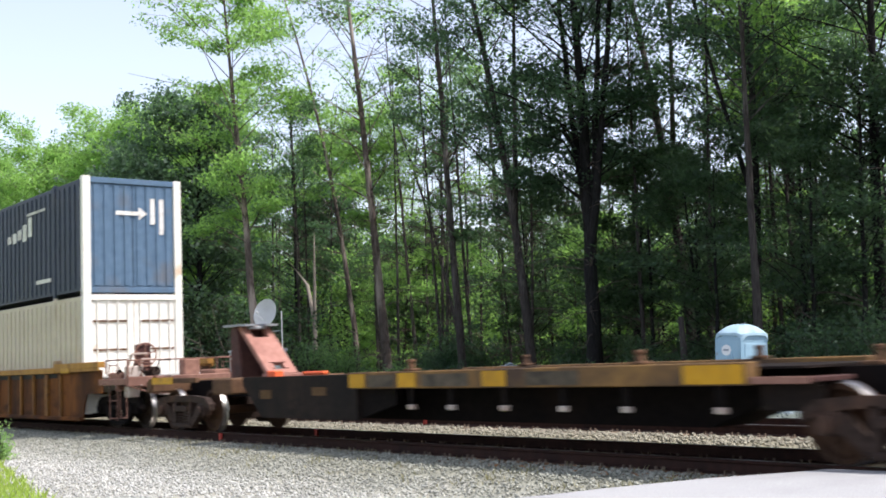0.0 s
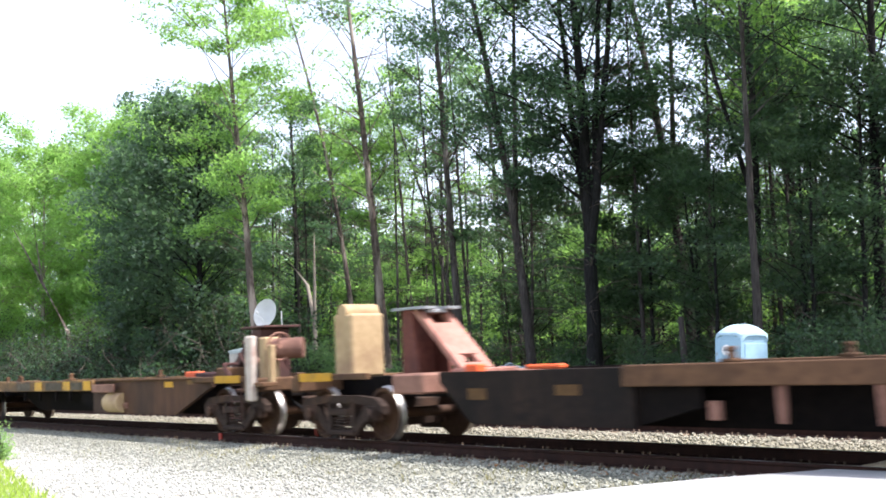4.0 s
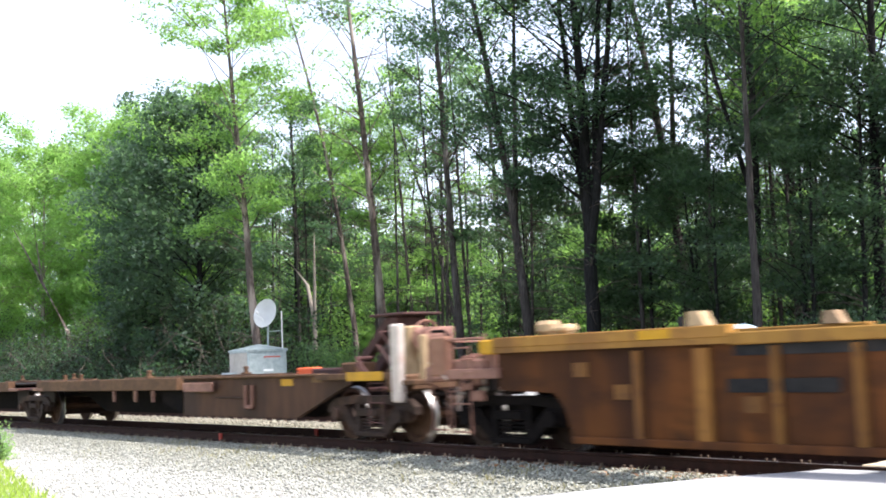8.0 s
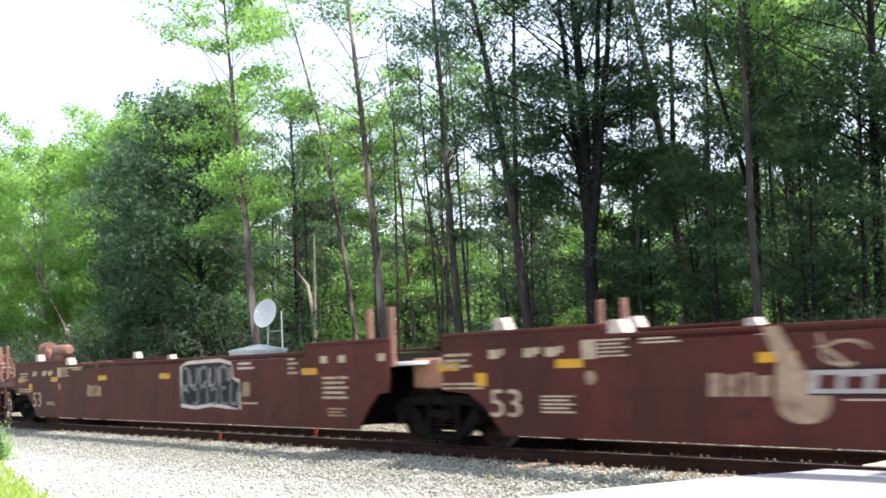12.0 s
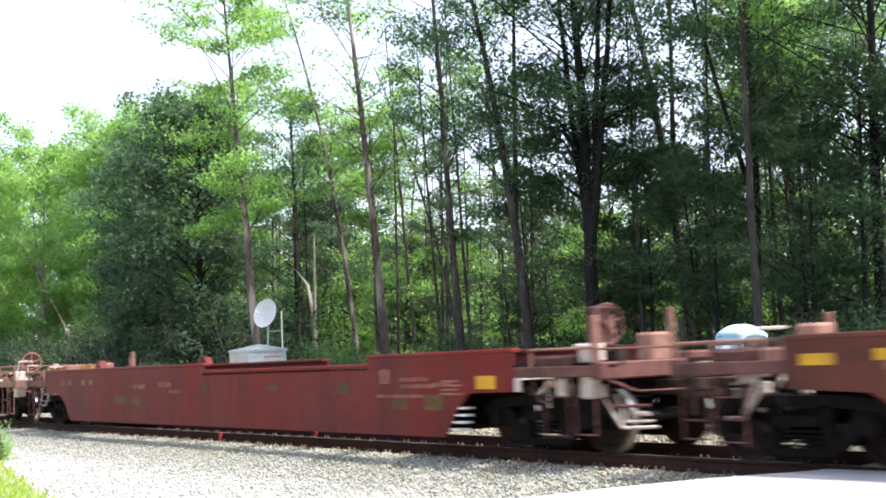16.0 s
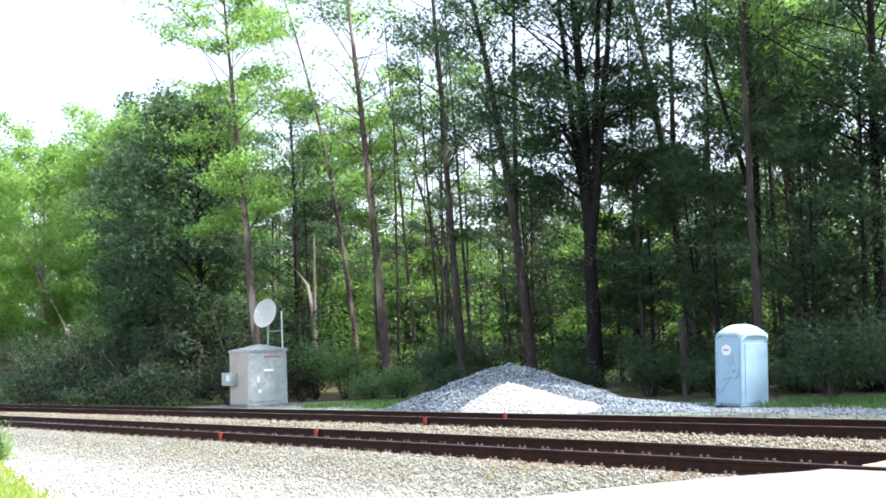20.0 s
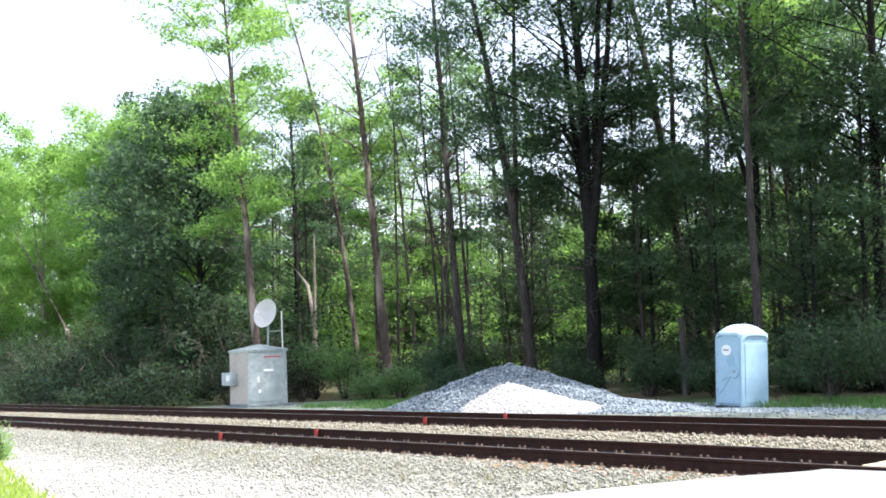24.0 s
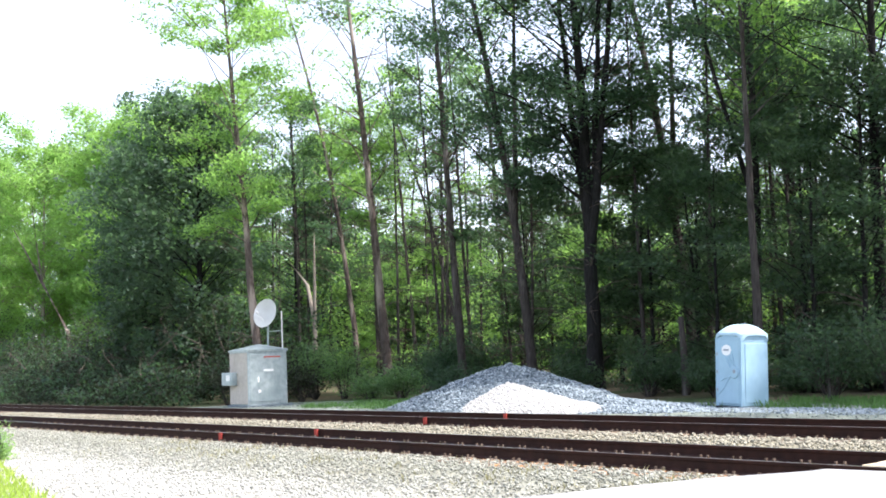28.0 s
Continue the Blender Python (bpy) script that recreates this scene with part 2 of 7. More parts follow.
def stone_bed():
    xs = [-700, -400, -250, -160, -120, -90] + [-70 + 0.5 * i for i in range(150)] + [8, 12, 20, 60, 150, 450]
    ys = [-6, -2, 1] + [3 + 0.25 * i for i in range(64)] + [19.4, 20.2, 21, 22, 23, 24, 26, 28, 29.5, 30.3]
    bm = B()
    grid = []
    for y in ys:
        row = []
        for x in xs:
            z = bed_height(y) + 0.03 * relief(x, y, 1.7) + 0.02 * relief(x, y, 5.0, 2)
            if y > 30 or y < -5 or y > yard_end(x):
                z = -0.08
            row.append(bm.verts.new((x, y + (0.8 * relief(x, 0, 0.3, 5) if y > 28 else 0), z)))
        grid.append(row)
    for a, b in zip(grid, grid[1:]):
        for i in range(len(a) - 1):
            bm.faces.new((a[i], a[i + 1], b[i + 1], b[i]))
    thing("ground_gravel", "pale crushed stone bed beside and between the tracks", "gravel", M_BALLAST, bm, kind="structure")


def stones(name, count, spot, size, mat, label, seed):
    """Loose broken stones, each a squashed eight-sided lump, strewn over spots drawn by spot(rng)."""
    rng = np.random.default_rng(seed)
    centre = np.array([spot(rng) for _ in range(count)])
    lump = np.array([(1, 0, 0), (0, 1, 0), (-1, 0, 0), (0, -1, 0), (0.1, 0, 1), (0, 0.1, -1)])
    tri = np.array([(0, 1, 4), (1, 2, 4), (2, 3, 4), (3, 0, 4), (1, 0, 5), (2, 1, 5), (3, 2, 5), (0, 3, 5)])
    v = lump[None] * rng.uniform(0.55, 1.3, (count, 6, 3)) * np.array([1, 1, 0.7])
    ang = rng.uniform(0, 6.283, count)
    c, s = np.cos(ang)[:, None], np.sin(ang)[:, None]
    x, y = v[..., 0] * c - v[..., 1] * s, v[..., 0] * s + v[..., 1] * c
    v = np.stack([x, y, v[..., 2]], -1) * (rng.uniform(size[0], size[1], count)[:, None, None])
    v = v + centre[:, None]
    f = tri[None] + (np.arange(count) * 6)[:, None, None]
    me = raw_mesh(name, v.reshape(-1, 3), f.reshape(-1, 3), mat)
    tagged(new(name, me), label, "gravel", kind="stuff")


def near_spot(rng):
    while True:
        x, y = rng.uniform(-34, -5.5), rng.uniform(4.6, 10.75)
        if not (y < road_edge_y(x)):
            return x, y, bed_height(y) + 0.02


def between_spot(rng):
    x = -6 - 40 * rng.random() ** 1.4
    y = rng.uniform(12.7, 14.95) if rng.random() < 0.7 else rng.uniform(17.0, 27)
    return x, min(y, yard_end(x)), bed_height(y) + 0.02


def road_edge_y(x):
    """The road's near-side edge: it spreads away from the crossing."""
    return 10.6 if x > -7.2 else 10.4 - (-7.2 - x) * 1.75


def road():
    """Road that climbs to the rails, with its apron spreading left; then the crossing's timbers."""
    def height(y):
        return 0.015 + 0.41 * min(1.0, max(0.0, (y + 2) / 11.5)) ** 1.5
    bm = B()
    rows = []
    ys = [-40, -20, -10, -4, -2, 0, 2, 3, 4, 5, 6, 7, 7.5, 8, 8.5, 9, 9.4, 9.8, 10.2, 10.5, 10.72]
    for y in ys:
        left = -7.15 - max(0.0, (10.4 - y) / 1.75) ** 1.0 if y > 1 else -12.7
        left += 0.10 * relief(y, 1, 1.3)
        row = []
        for k in range(13):
            x = left + (9 - left) * k / 12
            z = height(y)
            row.append(bm.verts.new((x, y, z - (0.0 if 0 < k < 12 else 0.02))))
        edge = bm.verts.new((left - 0.12, y, max(bed_height(y) - 0.03, z - 0.16)))
        rows.append([edge] + row)
    for a, b in zip(rows, rows[1:]):
        for i in range(len(a) - 1):
            bm.faces.new((a[i], a[i + 1], b[i + 1], b[i]))
    thing("road", "sun-bleached worn asphalt road rising to the crossing", "road", M_ASPHALT, bm, kind="structure")
    deck = thing("level_crossing", "weathered timber planks laid between the rails", "crossing", kind="structure")
    for y0, y1, z in ((11.15, 11.5, 0.415), (11.51, 11.85, 0.415), (11.86, 12.2, 0.415), (12.21, 12.36, 0.415), (12.65, 13.0, 0.43), (13.02, 13.7, 0.44),
                      (13.72, 14.4, 0.46), (14.42, 15.0, 0.485), (15.33, 15.7, 0.485), (15.71, 16.1, 0.485), (16.11, 16.5, 0.485), (16.85, 17.4, 0.485)):
        part("plank", box(B(), -7.05 + 0.05 * relief(y0, 0, 9), 6.5, y0, y1, z - 0.2, z, 0.012), M_PLANK, deck)


# ---- tracks ----
def rail_mesh(name):
    prof = ((-0.070, 0), (-0.070, 0.012), (-0.012, 0.03), (-0.009, 0.125), (-0.035, 0.137), (-0.036, 0.165), (-0.030, 0.171),
            (0.030, 0.171), (0.036, 0.165), (0.035, 0.137), (0.009, 0.125), (0.012, 0.03), (0.070, 0.012), (0.070, 0))
    bm = prism(B(), prof, "x", -720, 470)
    me = solid(name, bm, M_RAIL)
    me.materials.append(M_RAILTOP)
    for p in me.polygons:
        if p.normal.z > 0.9 and p.center.z > 0.168:
            p.material_index = 1
    return me


def tracks():
    rail = rail_mesh("rail")
    tie_me = solid("tie", box(B(), -0.115, 0.115, -1.3, 1.3, -0.18, 0, 0.012), M_TIE)
    tie_orange = solid("tie", box(B(), -0.12, 0.12, -1.40, 1.3, -0.18, 0.006, 0.012), M_TIENEW)
    bm = B()
    box(bm, -0.10, 0.10, -0.17, 0.17, 0.0, 0.014)
    for sx in (-0.06, 0.06):
        for sy in (-0.095, 0.095):
            box(bm, sx - 0.012, sx + 0.012, sy - 0.018, sy + 0.018, 0.01, 0.05)
    plate_me = solid("tie_plate", bm, M_RUST)
    for no, (yc, lift) in enumerate(((NEAR_Y, 0.0), (FAR_Y, FAR_LIFT)), 1):
        track = thing("track_%d" % no, "railway track with rusty brown rails on wooden ties", "railway track", kind="structure")
        track.matrix_basis = pose(0, yc, RAIL_TOP - 0.171 + lift)
        for sy in (-0.7525, 0.7525):
            part("rail", rail, None, track, "rusty steel rail with a bright worn top", pose(0, sy, 0))
        far = B()
        for i in range(-1370, 900):
            x = -6.0 + 0.52 * i + 0.03 * relief(i, 0, 3.1)
            if -62 < x < -4.5:
                tie = part("tie", tie_orange if no == 1 and -13.8 < x < -8.4 else tie_me, None, track, "", pose(x, 0.04 * relief(i, 2, 2.3), -0.002, 0, 0, 1.2 * relief(i, 4, 1.7)))
                if x > -36:
                    for sy in (-0.7525, 0.7525):
                        part("tie_plate", plate_me, None, tie, "", pose(0, sy, 0))
            elif -300 < x < 60:
                box(far, x - 0.115, x + 0.115, -1.3, 1.3, -0.18, -0.002)
        ob = part("ties_far", far, M_TIE, track)
        ob["kind"] = "stuff"
        marks = ((-21.2, -0.7525),) + ((-20.0, 0.7525),) if no == 1 else ((-19.9, -0.7525), (-19.0, 0.7525))
        for x, sy in marks:
            part("paint_mark", box(B(), x - 0.05, x + 0.05, sy - 0.076, sy - 0.037, 0.02, 0.165), M_REDMARK, track, "red paint mark on the rail")


ground_sheet()
stone_bed()
road()
tracks()
stones("gravel_near", 42000, near_spot, (0.014, 0.034), M_PEBBLE, "loose pale crushed stones beside the track", 11)
stones("gravel_between", 16000, between_spot, (0.022, 0.048), M_PEBBLE, "crushed stones between and behind the tracks", 12)


# ---- trees ----
def tapered_path(pts, radii, sides):
    """A tube through points, as vertex and quad arrays."""
    verts, faces = [], []
    for i, (pt, r) in enumerate(zip(pts, radii)):
        a = pts[max(i - 1, 0)]
        b = pts[min(i + 1, len(pts) - 1)]
        d = (b - a).normalized()
        u = d.orthogonal().normalized()
        w = d.cross(u)
        for k in range(sides):
            t = 2 * math.pi * k / sides
            verts.append(pt + (u * math.cos(t) + w * math.sin(t)) * r * (1 + 0.12 * math.sin(3 * t + i)))
    for i in range(len(pts) - 1):
        for k in range(sides):
            k2 = (k + 1) % sides
            faces.append((i * sides + k, i * sides + k2, (i + 1) * sides + k2, (i + 1) * sides + k))
    return verts, faces


class Wood:
    def __init__(self):
        self.v, self.f = [], []

    def add(self, pts, radii, sides):
        v, f = tapered_path(pts, radii, sides)
        o = len(self.v)
        self.v += [tuple(p) for p in v]
        self.f += [tuple(i + o for i in q) for q in f]

    def mesh(self, name, mat):
        me = raw_mesh(name, self.v, self.f, mat)
        me.shade_smooth()
        return me


def leaf_cloud(name, clumps, per, size, spread, mat, rng, flat=0.45):
    """Kite-shaped leaves, folded along the middle, thrown round the clump centres."""
    c = np.repeat(np.array(clumps), per, axis=0)
    n = len(c)
    away = rng.normal(0, 1, (n, 3))
    away *= (rng.random(n) ** 0.45 / np.linalg.norm(away, axis=1))[:, None] * 1.55
    c = c + away * np.array([spread, spread, spread * flat])
    ang = rng.uniform(0, 6.283, n)
    tilt = rng.normal(0, 0.55, n)
    roll = rng.normal(0, 0.55, n)
    s = size * rng.uniform(0.6, 1.35, n)
    d = np.stack([np.cos(ang) * np.cos(tilt), np.sin(ang) * np.cos(tilt), np.sin(tilt) - 0.25], -1)
    d /= np.linalg.norm(d, axis=1, keepdims=True)
    side = np.stack([-np.sin(ang) * np.cos(roll), np.cos(ang) * np.cos(roll), np.sin(roll)], -1)
    up = np.cross(d, side)
    a = c - d * s[:, None] * 0.5
    b = c + side * (s * 0.33)[:, None] + up * (s * 0.08)[:, None]
    e = c + d * s[:, None] * 0.5
    g = c - side * (s * 0.33)[:, None] + up * (s * 0.08)[:, None]
    v = np.stack([a, b, e, g], 1).reshape(-1, 3)
    f = np.arange(4 * n).reshape(-1, 4)
    return raw_mesh(name, v, f, mat)


def tree(x, y, h, r, lean, crown, limbs, leaf, label, bark=None, seed=1, bend=(0, 0), per=42, size=0.20, spread=0.5, thin=1.0, fork=None, name="tree", flat=0.45, snags=0, open_side=0.35):
    """A tree at (x, y): trunk of height h and radius r, its top displaced by lean and its middle by bend.
    crown: lowest limb, widest height, radius. fork: for each further stem its height and its top's displacement."""
    rng = np.random.default_rng(seed)
    ob = thing(name, label, "tree", at=pose(x, y, 0.1 if y > 34 else -0.05))
    stems = [(Vector((0, 0, -0.3)), Vector((lean[0], lean[1], h)), Vector((bend[0], bend[1], 0)), r)]
    wood = Wood()

    def on_stem(st, k):
        a, b, m, _ = st
        return a.lerp(b, k) + m * (4 * k * (1 - k))
    for fz, fx, fy in (fork or ()):
        start = on_stem(stems[0], fz / h)
        stems.append((start, Vector((fx, fy, h * 0.97)), Vector((0.06 * fx, 0, 0)), r * 0.55))
    branch = Wood()
    clumps = []
    for si, st in enumerate(stems):
        pts = [on_stem(st, i / 14) + Vector((0.05 * relief(i, seed, 0.7), 0.05 * relief(i, seed, 0.9, 4), 0)) for i in range(15)]
        radii = [st[3] * (1 - 0.80 * i / 14) * (1.35 if i == 0 and si == 0 else 1) for i in range(15)]
        wood.add(pts, radii, 9)
        low, wide, rad = crown
        count = limbs if si == 0 else limbs // 2
        for j in range(count):
            q = (j + rng.random()) / count
            z = low + (h * 0.985 - low) * q
            z0 = st[0].z
            k = (z - z0) / (st[1].z - z0)
            if k < 0.02:
                continue
            start = on_stem(st, min(k, 1))
            t = (z - low) / max(0.1, wide - low) if z < wide else (h - z) / max(0.1, h - wide)
            length = rad * (0.35 + 0.65 * max(0.0, min(1.0, t)) ** 0.6) * rng.uniform(0.6, 1.1)
            az = 2.39996 * j + rng.uniform(-0.5, 0.5) + seed
            length *= 1 - open_side * math.sin(az)          # longer towards the open side
            rise = rng.uniform(0.2, 1.0)
            end = start + Vector((math.cos(az) * length, math.sin(az) * length, length * rise))
            mid = start.lerp(end, 0.5) + Vector((0, 0, 0.12 * length)) + Vector(rng.normal(0, 0.06 * length, 3))
            rr = min(0.07, max(0.014, st[3] * 0.24 * (1 - 0.6 * k)))
            branch.add([start, start.lerp(mid, 0.6), mid, end], [rr, rr * 0.75, rr * 0.55, 0.008], 5)
            leafy = rng.random() < thin
            for i in range(2):
                a2 = az + rng.uniform(0.5, 1.1) * (1 if i else -1)
                base = start.lerp(mid, 0.75) if i else mid
                tip = base + Vector((math.cos(a2), math.sin(a2), rng.uniform(0.1, 0.7))) * length * 0.42
                branch.add([base, base.lerp(tip, 0.5) + Vector((0, 0, 0.04 * length)), tip], [rr * 0.4, rr * 0.28, 0.006], 4)
                if leafy:
                    clumps += [tip, base.lerp(tip, 0.55)]
            if leafy:
                clumps += [mid.lerp(end, q2) for q2 in (0.0, 0.5, 1.0)]
                pad = end if rng.random() < 0.6 else mid
                clumps += [pad + Vector(rng.normal(0, 1, 3) * np.array((0.16, 0.16, 0.09)) * length) for _ in range(4)]
    snag = Wood()
    for j in range(snags):
        q = rng.uniform(0.08, min(0.9, crown[0] / h + 0.25))
        start = on_stem(stems[0], q)
        az, length = rng.uniform(0, 6.283), rng.uniform(0.8, 3.2)
        tip = start + Vector((math.cos(az) * length, math.sin(az) * length, length * rng.uniform(-0.35, 0.35)))
        mid = start.lerp(tip, 0.5) + Vector((0, 0, 0.1 * length))
        snag.add([start, mid, tip], [0.030, 0.021, 0.008], 4)
        for i in range(3):
            base = start.lerp(tip, rng.uniform(0.3, 0.9))
            snag.add([base, base + Vector(rng.normal(0, 0.22 * length, 3))], [0.014, 0.006], 3)
    if snags:
        part("deadwood", snag.mesh("deadwood", M_TWIG), None, ob, "dry dead twigs")["kind"] = "stuff"
    part("trunk", wood.mesh("trunk", bark or M_BARK), None, ob)
    part("branching", branch.mesh("branching", bark or M_BARK), None, ob)
    if clumps:
        part("crown", leaf_cloud("crown", clumps, per, size, spread, leaf, rng, flat), None, ob)
    return ob


def shrub(x, y, w, h, leaf, label, seed, count=26, per=36, size=0.11):
    rng = np.random.default_rng(seed)
    ob = thing("shrub", label, "shrub", at=pose(x, y, -0.02))
    wood, clumps = Wood(), []
    for j in range(count):
        az, q = 2.39996 * j, rng.uniform(0.3, 1)
        end = Vector((math.cos(az) * w * q, math.sin(az) * w * 0.8 * q, h * (1 - 0.55 * q * q) * rng.uniform(0.55, 1.1)))
        mid = end * 0.5 + Vector((0, 0, 0.1 * h))
        wood.add([Vector((0.1 * math.cos(az), 0.1 * math.sin(az), 0)), mid, end], [0.02, 0.012, 0.004], 4)
        clumps += [end, mid.lerp(end, 0.5), mid * 1.0]
    part("branching", wood.mesh("branching", M_BARK), None, ob)
    part("foliage", leaf_cloud("foliage", clumps, per, size, 0.22 * max(w, 0.8), leaf, rng, 0.7), None, ob)
    return ob


def forest():
    dark = "tall dark leafy tree in the shaded woods"
    broad = "broad dark green tree with foliage down to the ground"
    heroes = {}
    # edge trees, from the far end of the line towards the crossing
    heroes["far"] = tree(-118, 41, 25.0, 0.22, (1, 0), (3.5, 13, 7.0), 54, M_LEAF_LIGHT, "sunlit pale green tree farther along the line", M_DEADWOOD, 21, per=58, size=0.3, spread=0.85, flat=0.6, snags=20)
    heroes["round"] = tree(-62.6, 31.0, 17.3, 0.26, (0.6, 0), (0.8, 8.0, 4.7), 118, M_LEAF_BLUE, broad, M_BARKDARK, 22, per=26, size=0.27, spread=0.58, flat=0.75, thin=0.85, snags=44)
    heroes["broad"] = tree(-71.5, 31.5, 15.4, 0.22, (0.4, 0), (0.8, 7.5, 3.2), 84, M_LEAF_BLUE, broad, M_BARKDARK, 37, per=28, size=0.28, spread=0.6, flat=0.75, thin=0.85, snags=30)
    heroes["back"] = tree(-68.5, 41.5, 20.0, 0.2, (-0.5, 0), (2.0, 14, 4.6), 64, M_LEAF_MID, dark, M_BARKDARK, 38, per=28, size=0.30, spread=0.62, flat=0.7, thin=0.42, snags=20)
    heroes["locust"] = tree(-48.0, 27.0, 20.6, 0.23, (-3.05, 0), (7.5, 13.5, 4.8), 32, M_LEAF_LIGHT, "tall feathery light green tree with a pale bare trunk", M_BARKRED, 23, per=58, size=0.17, spread=0.52, thin=0.72, flat=0.42, snags=22)
    heroes["slim"] = tree(-57.6, 39, 28.0, 0.18, (-8.5, 0), (9, 20, 5.8), 30, M_LEAF_LIGHT, "slim leaning tree with feathery light green leaves", M_BARKRED, 24, bend=(1.5, 0), per=44, size=0.20, spread=0.72, thin=0.5, flat=0.42, snags=20)
    heroes["bare"] = tree(-50.4, 36, 27.0, 0.27, (-3.6, 0), (9, 21, 5.2), 30, M_LEAF_MID, "tall tree with a long bare grey-brown trunk", M_BARKRED, 25, bend=(0.3, 0), per=34, size=0.19, spread=0.62, thin=0.3, flat=0.48, snags=36)
    heroes["thin"] = tree(-55.7, 42, 23.0, 0.13, (-2.3, 0), (5, 16, 4.5), 34, M_LEAF_LIGHT, "slender tree with open light foliage", M_BARK, 26, per=34, size=0.19, spread=0.6, thin=0.38, flat=0.48, snags=16)
    heroes["grey"] = tree(-44.1, 36, 26.0, 0.22, (-1.6, 0), (7, 17, 5.0), 34, M_LEAF_MID, "tall straight tree with a grey trunk", M_BARK, 27, per=34, size=0.19, spread=0.58, thin=0.34, flat=0.48, snags=20)
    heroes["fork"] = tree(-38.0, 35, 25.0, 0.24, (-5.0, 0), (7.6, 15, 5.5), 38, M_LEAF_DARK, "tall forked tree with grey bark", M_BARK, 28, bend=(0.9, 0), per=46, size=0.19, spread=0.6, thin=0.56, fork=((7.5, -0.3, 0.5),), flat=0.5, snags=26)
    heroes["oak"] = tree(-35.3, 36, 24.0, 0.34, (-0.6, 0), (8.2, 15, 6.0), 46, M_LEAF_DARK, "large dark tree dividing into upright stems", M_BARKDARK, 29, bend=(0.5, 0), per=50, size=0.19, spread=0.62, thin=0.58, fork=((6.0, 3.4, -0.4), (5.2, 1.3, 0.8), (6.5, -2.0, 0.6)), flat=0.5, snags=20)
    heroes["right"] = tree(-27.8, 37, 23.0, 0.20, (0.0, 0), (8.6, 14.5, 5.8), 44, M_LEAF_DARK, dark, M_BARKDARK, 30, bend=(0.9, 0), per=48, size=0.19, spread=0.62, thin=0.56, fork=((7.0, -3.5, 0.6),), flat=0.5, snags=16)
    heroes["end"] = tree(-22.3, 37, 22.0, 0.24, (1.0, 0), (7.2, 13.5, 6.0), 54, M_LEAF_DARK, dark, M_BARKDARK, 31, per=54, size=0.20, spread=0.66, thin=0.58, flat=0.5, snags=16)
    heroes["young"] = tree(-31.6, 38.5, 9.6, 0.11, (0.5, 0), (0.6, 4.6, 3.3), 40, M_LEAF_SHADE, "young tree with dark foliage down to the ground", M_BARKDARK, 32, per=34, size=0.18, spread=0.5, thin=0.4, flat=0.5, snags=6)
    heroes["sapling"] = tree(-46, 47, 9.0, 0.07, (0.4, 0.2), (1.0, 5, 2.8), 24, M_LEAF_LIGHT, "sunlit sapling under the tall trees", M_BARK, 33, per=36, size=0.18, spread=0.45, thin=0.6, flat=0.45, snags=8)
    heroes["over"] = tree(-23.1, 31.2, 16.0, 0.17, (0.0, 0.3), (8.6, 12.5, 3.3), 30, M_LEAF_LIGHT, "tree beside the toilet cabin, sunlight put into its yellow-green leaves", M_BARK, 34, per=34, size=0.18, spread=0.55, thin=0.2, flat=0.48, open_side=0.0)
    heroes["lit"] = tree(-28.9, 40.8, 17.5, 0.12, (-0.3, 0), (9.5, 14.0, 3.4), 34, M_LEAF_LIGHT, "tree behind the edge, sunlight put into its yellow-green leaves", M_BARK, 35, per=50, size=0.20, spread=0.6, thin=0.42, flat=0.45, snags=14)
    heroes["pole"] = tree(-48.6, 38.5, 19.0, 0.10, (0.8, 0.3), (8, 15, 2.8), 20, M_LEAF_MID, "thin bare-stemmed tree in the woods", M_BARK, 36, per=24, size=0.18, spread=0.5, thin=0.26, flat=0.48, snags=14)
    heroes["leaner"] = tree(-45.4, 37.4, 18.5, 0.11, (-7.4, 0), (6, 13, 3.6), 22, M_LEAF_LIGHT, "bare tree leaning across its neighbours", M_BARK, 39, bend=(0.9, 0), per=24, size=0.18, spread=0.5, thin=0.2, flat=0.48, snags=24)
    rng = random.Random(5)

    def again(key, x, y):
        ob = copy_thing(heroes[key], pose(x, y, 0.15, 0, 0, rng.uniform(0, 360)))
        f = rng.uniform(0.88, 1.1)
        ob.scale = (f, f, f)
        return ob
    # the same edge beyond both ends of the view
    # The end tree at -19.3, 36.4 is added partly to shade the heap.
    for x, y, key in ((-9, 39, "end"), (-19.3, 36.4, "end"), (-2, 38, "oak"), (6, 37, "right"), (-25, 36.5, "young"), (-129, 40, "far"), (-108, 44, "far"), (-141, 42, "far"),
                      (-100, 46, "far"), (-156, 44, "far"), (-175, 43, "far"), (-95, 41, "far"), (-63, 46, "thin"), (16, 38, "end"), (28, 39, "right")):
        again(key, x, y)
    for x, y, key in ((-34.2, 41.5, "fork"), (-32.0, 47.0, "grey")):
        again(key, x, y)
    # thin stems between the large trunks
    for x, y in ((-47.2, 37.2), (-49.6, 39.0), (-46.0, 38.2), (-52.8, 38.4), (-58.5, 41.0), (-42.2, 38.8), (-33.2, 37.0), (-30.2, 37.6), (-26.2, 38.0), (-61.0, 37.0)):
        again("pole", x, y)
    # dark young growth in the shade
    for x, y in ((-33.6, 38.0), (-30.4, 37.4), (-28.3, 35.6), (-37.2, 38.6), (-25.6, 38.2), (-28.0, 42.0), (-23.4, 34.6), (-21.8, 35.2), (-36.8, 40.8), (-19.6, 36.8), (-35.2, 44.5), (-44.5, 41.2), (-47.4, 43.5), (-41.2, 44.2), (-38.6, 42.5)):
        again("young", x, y)
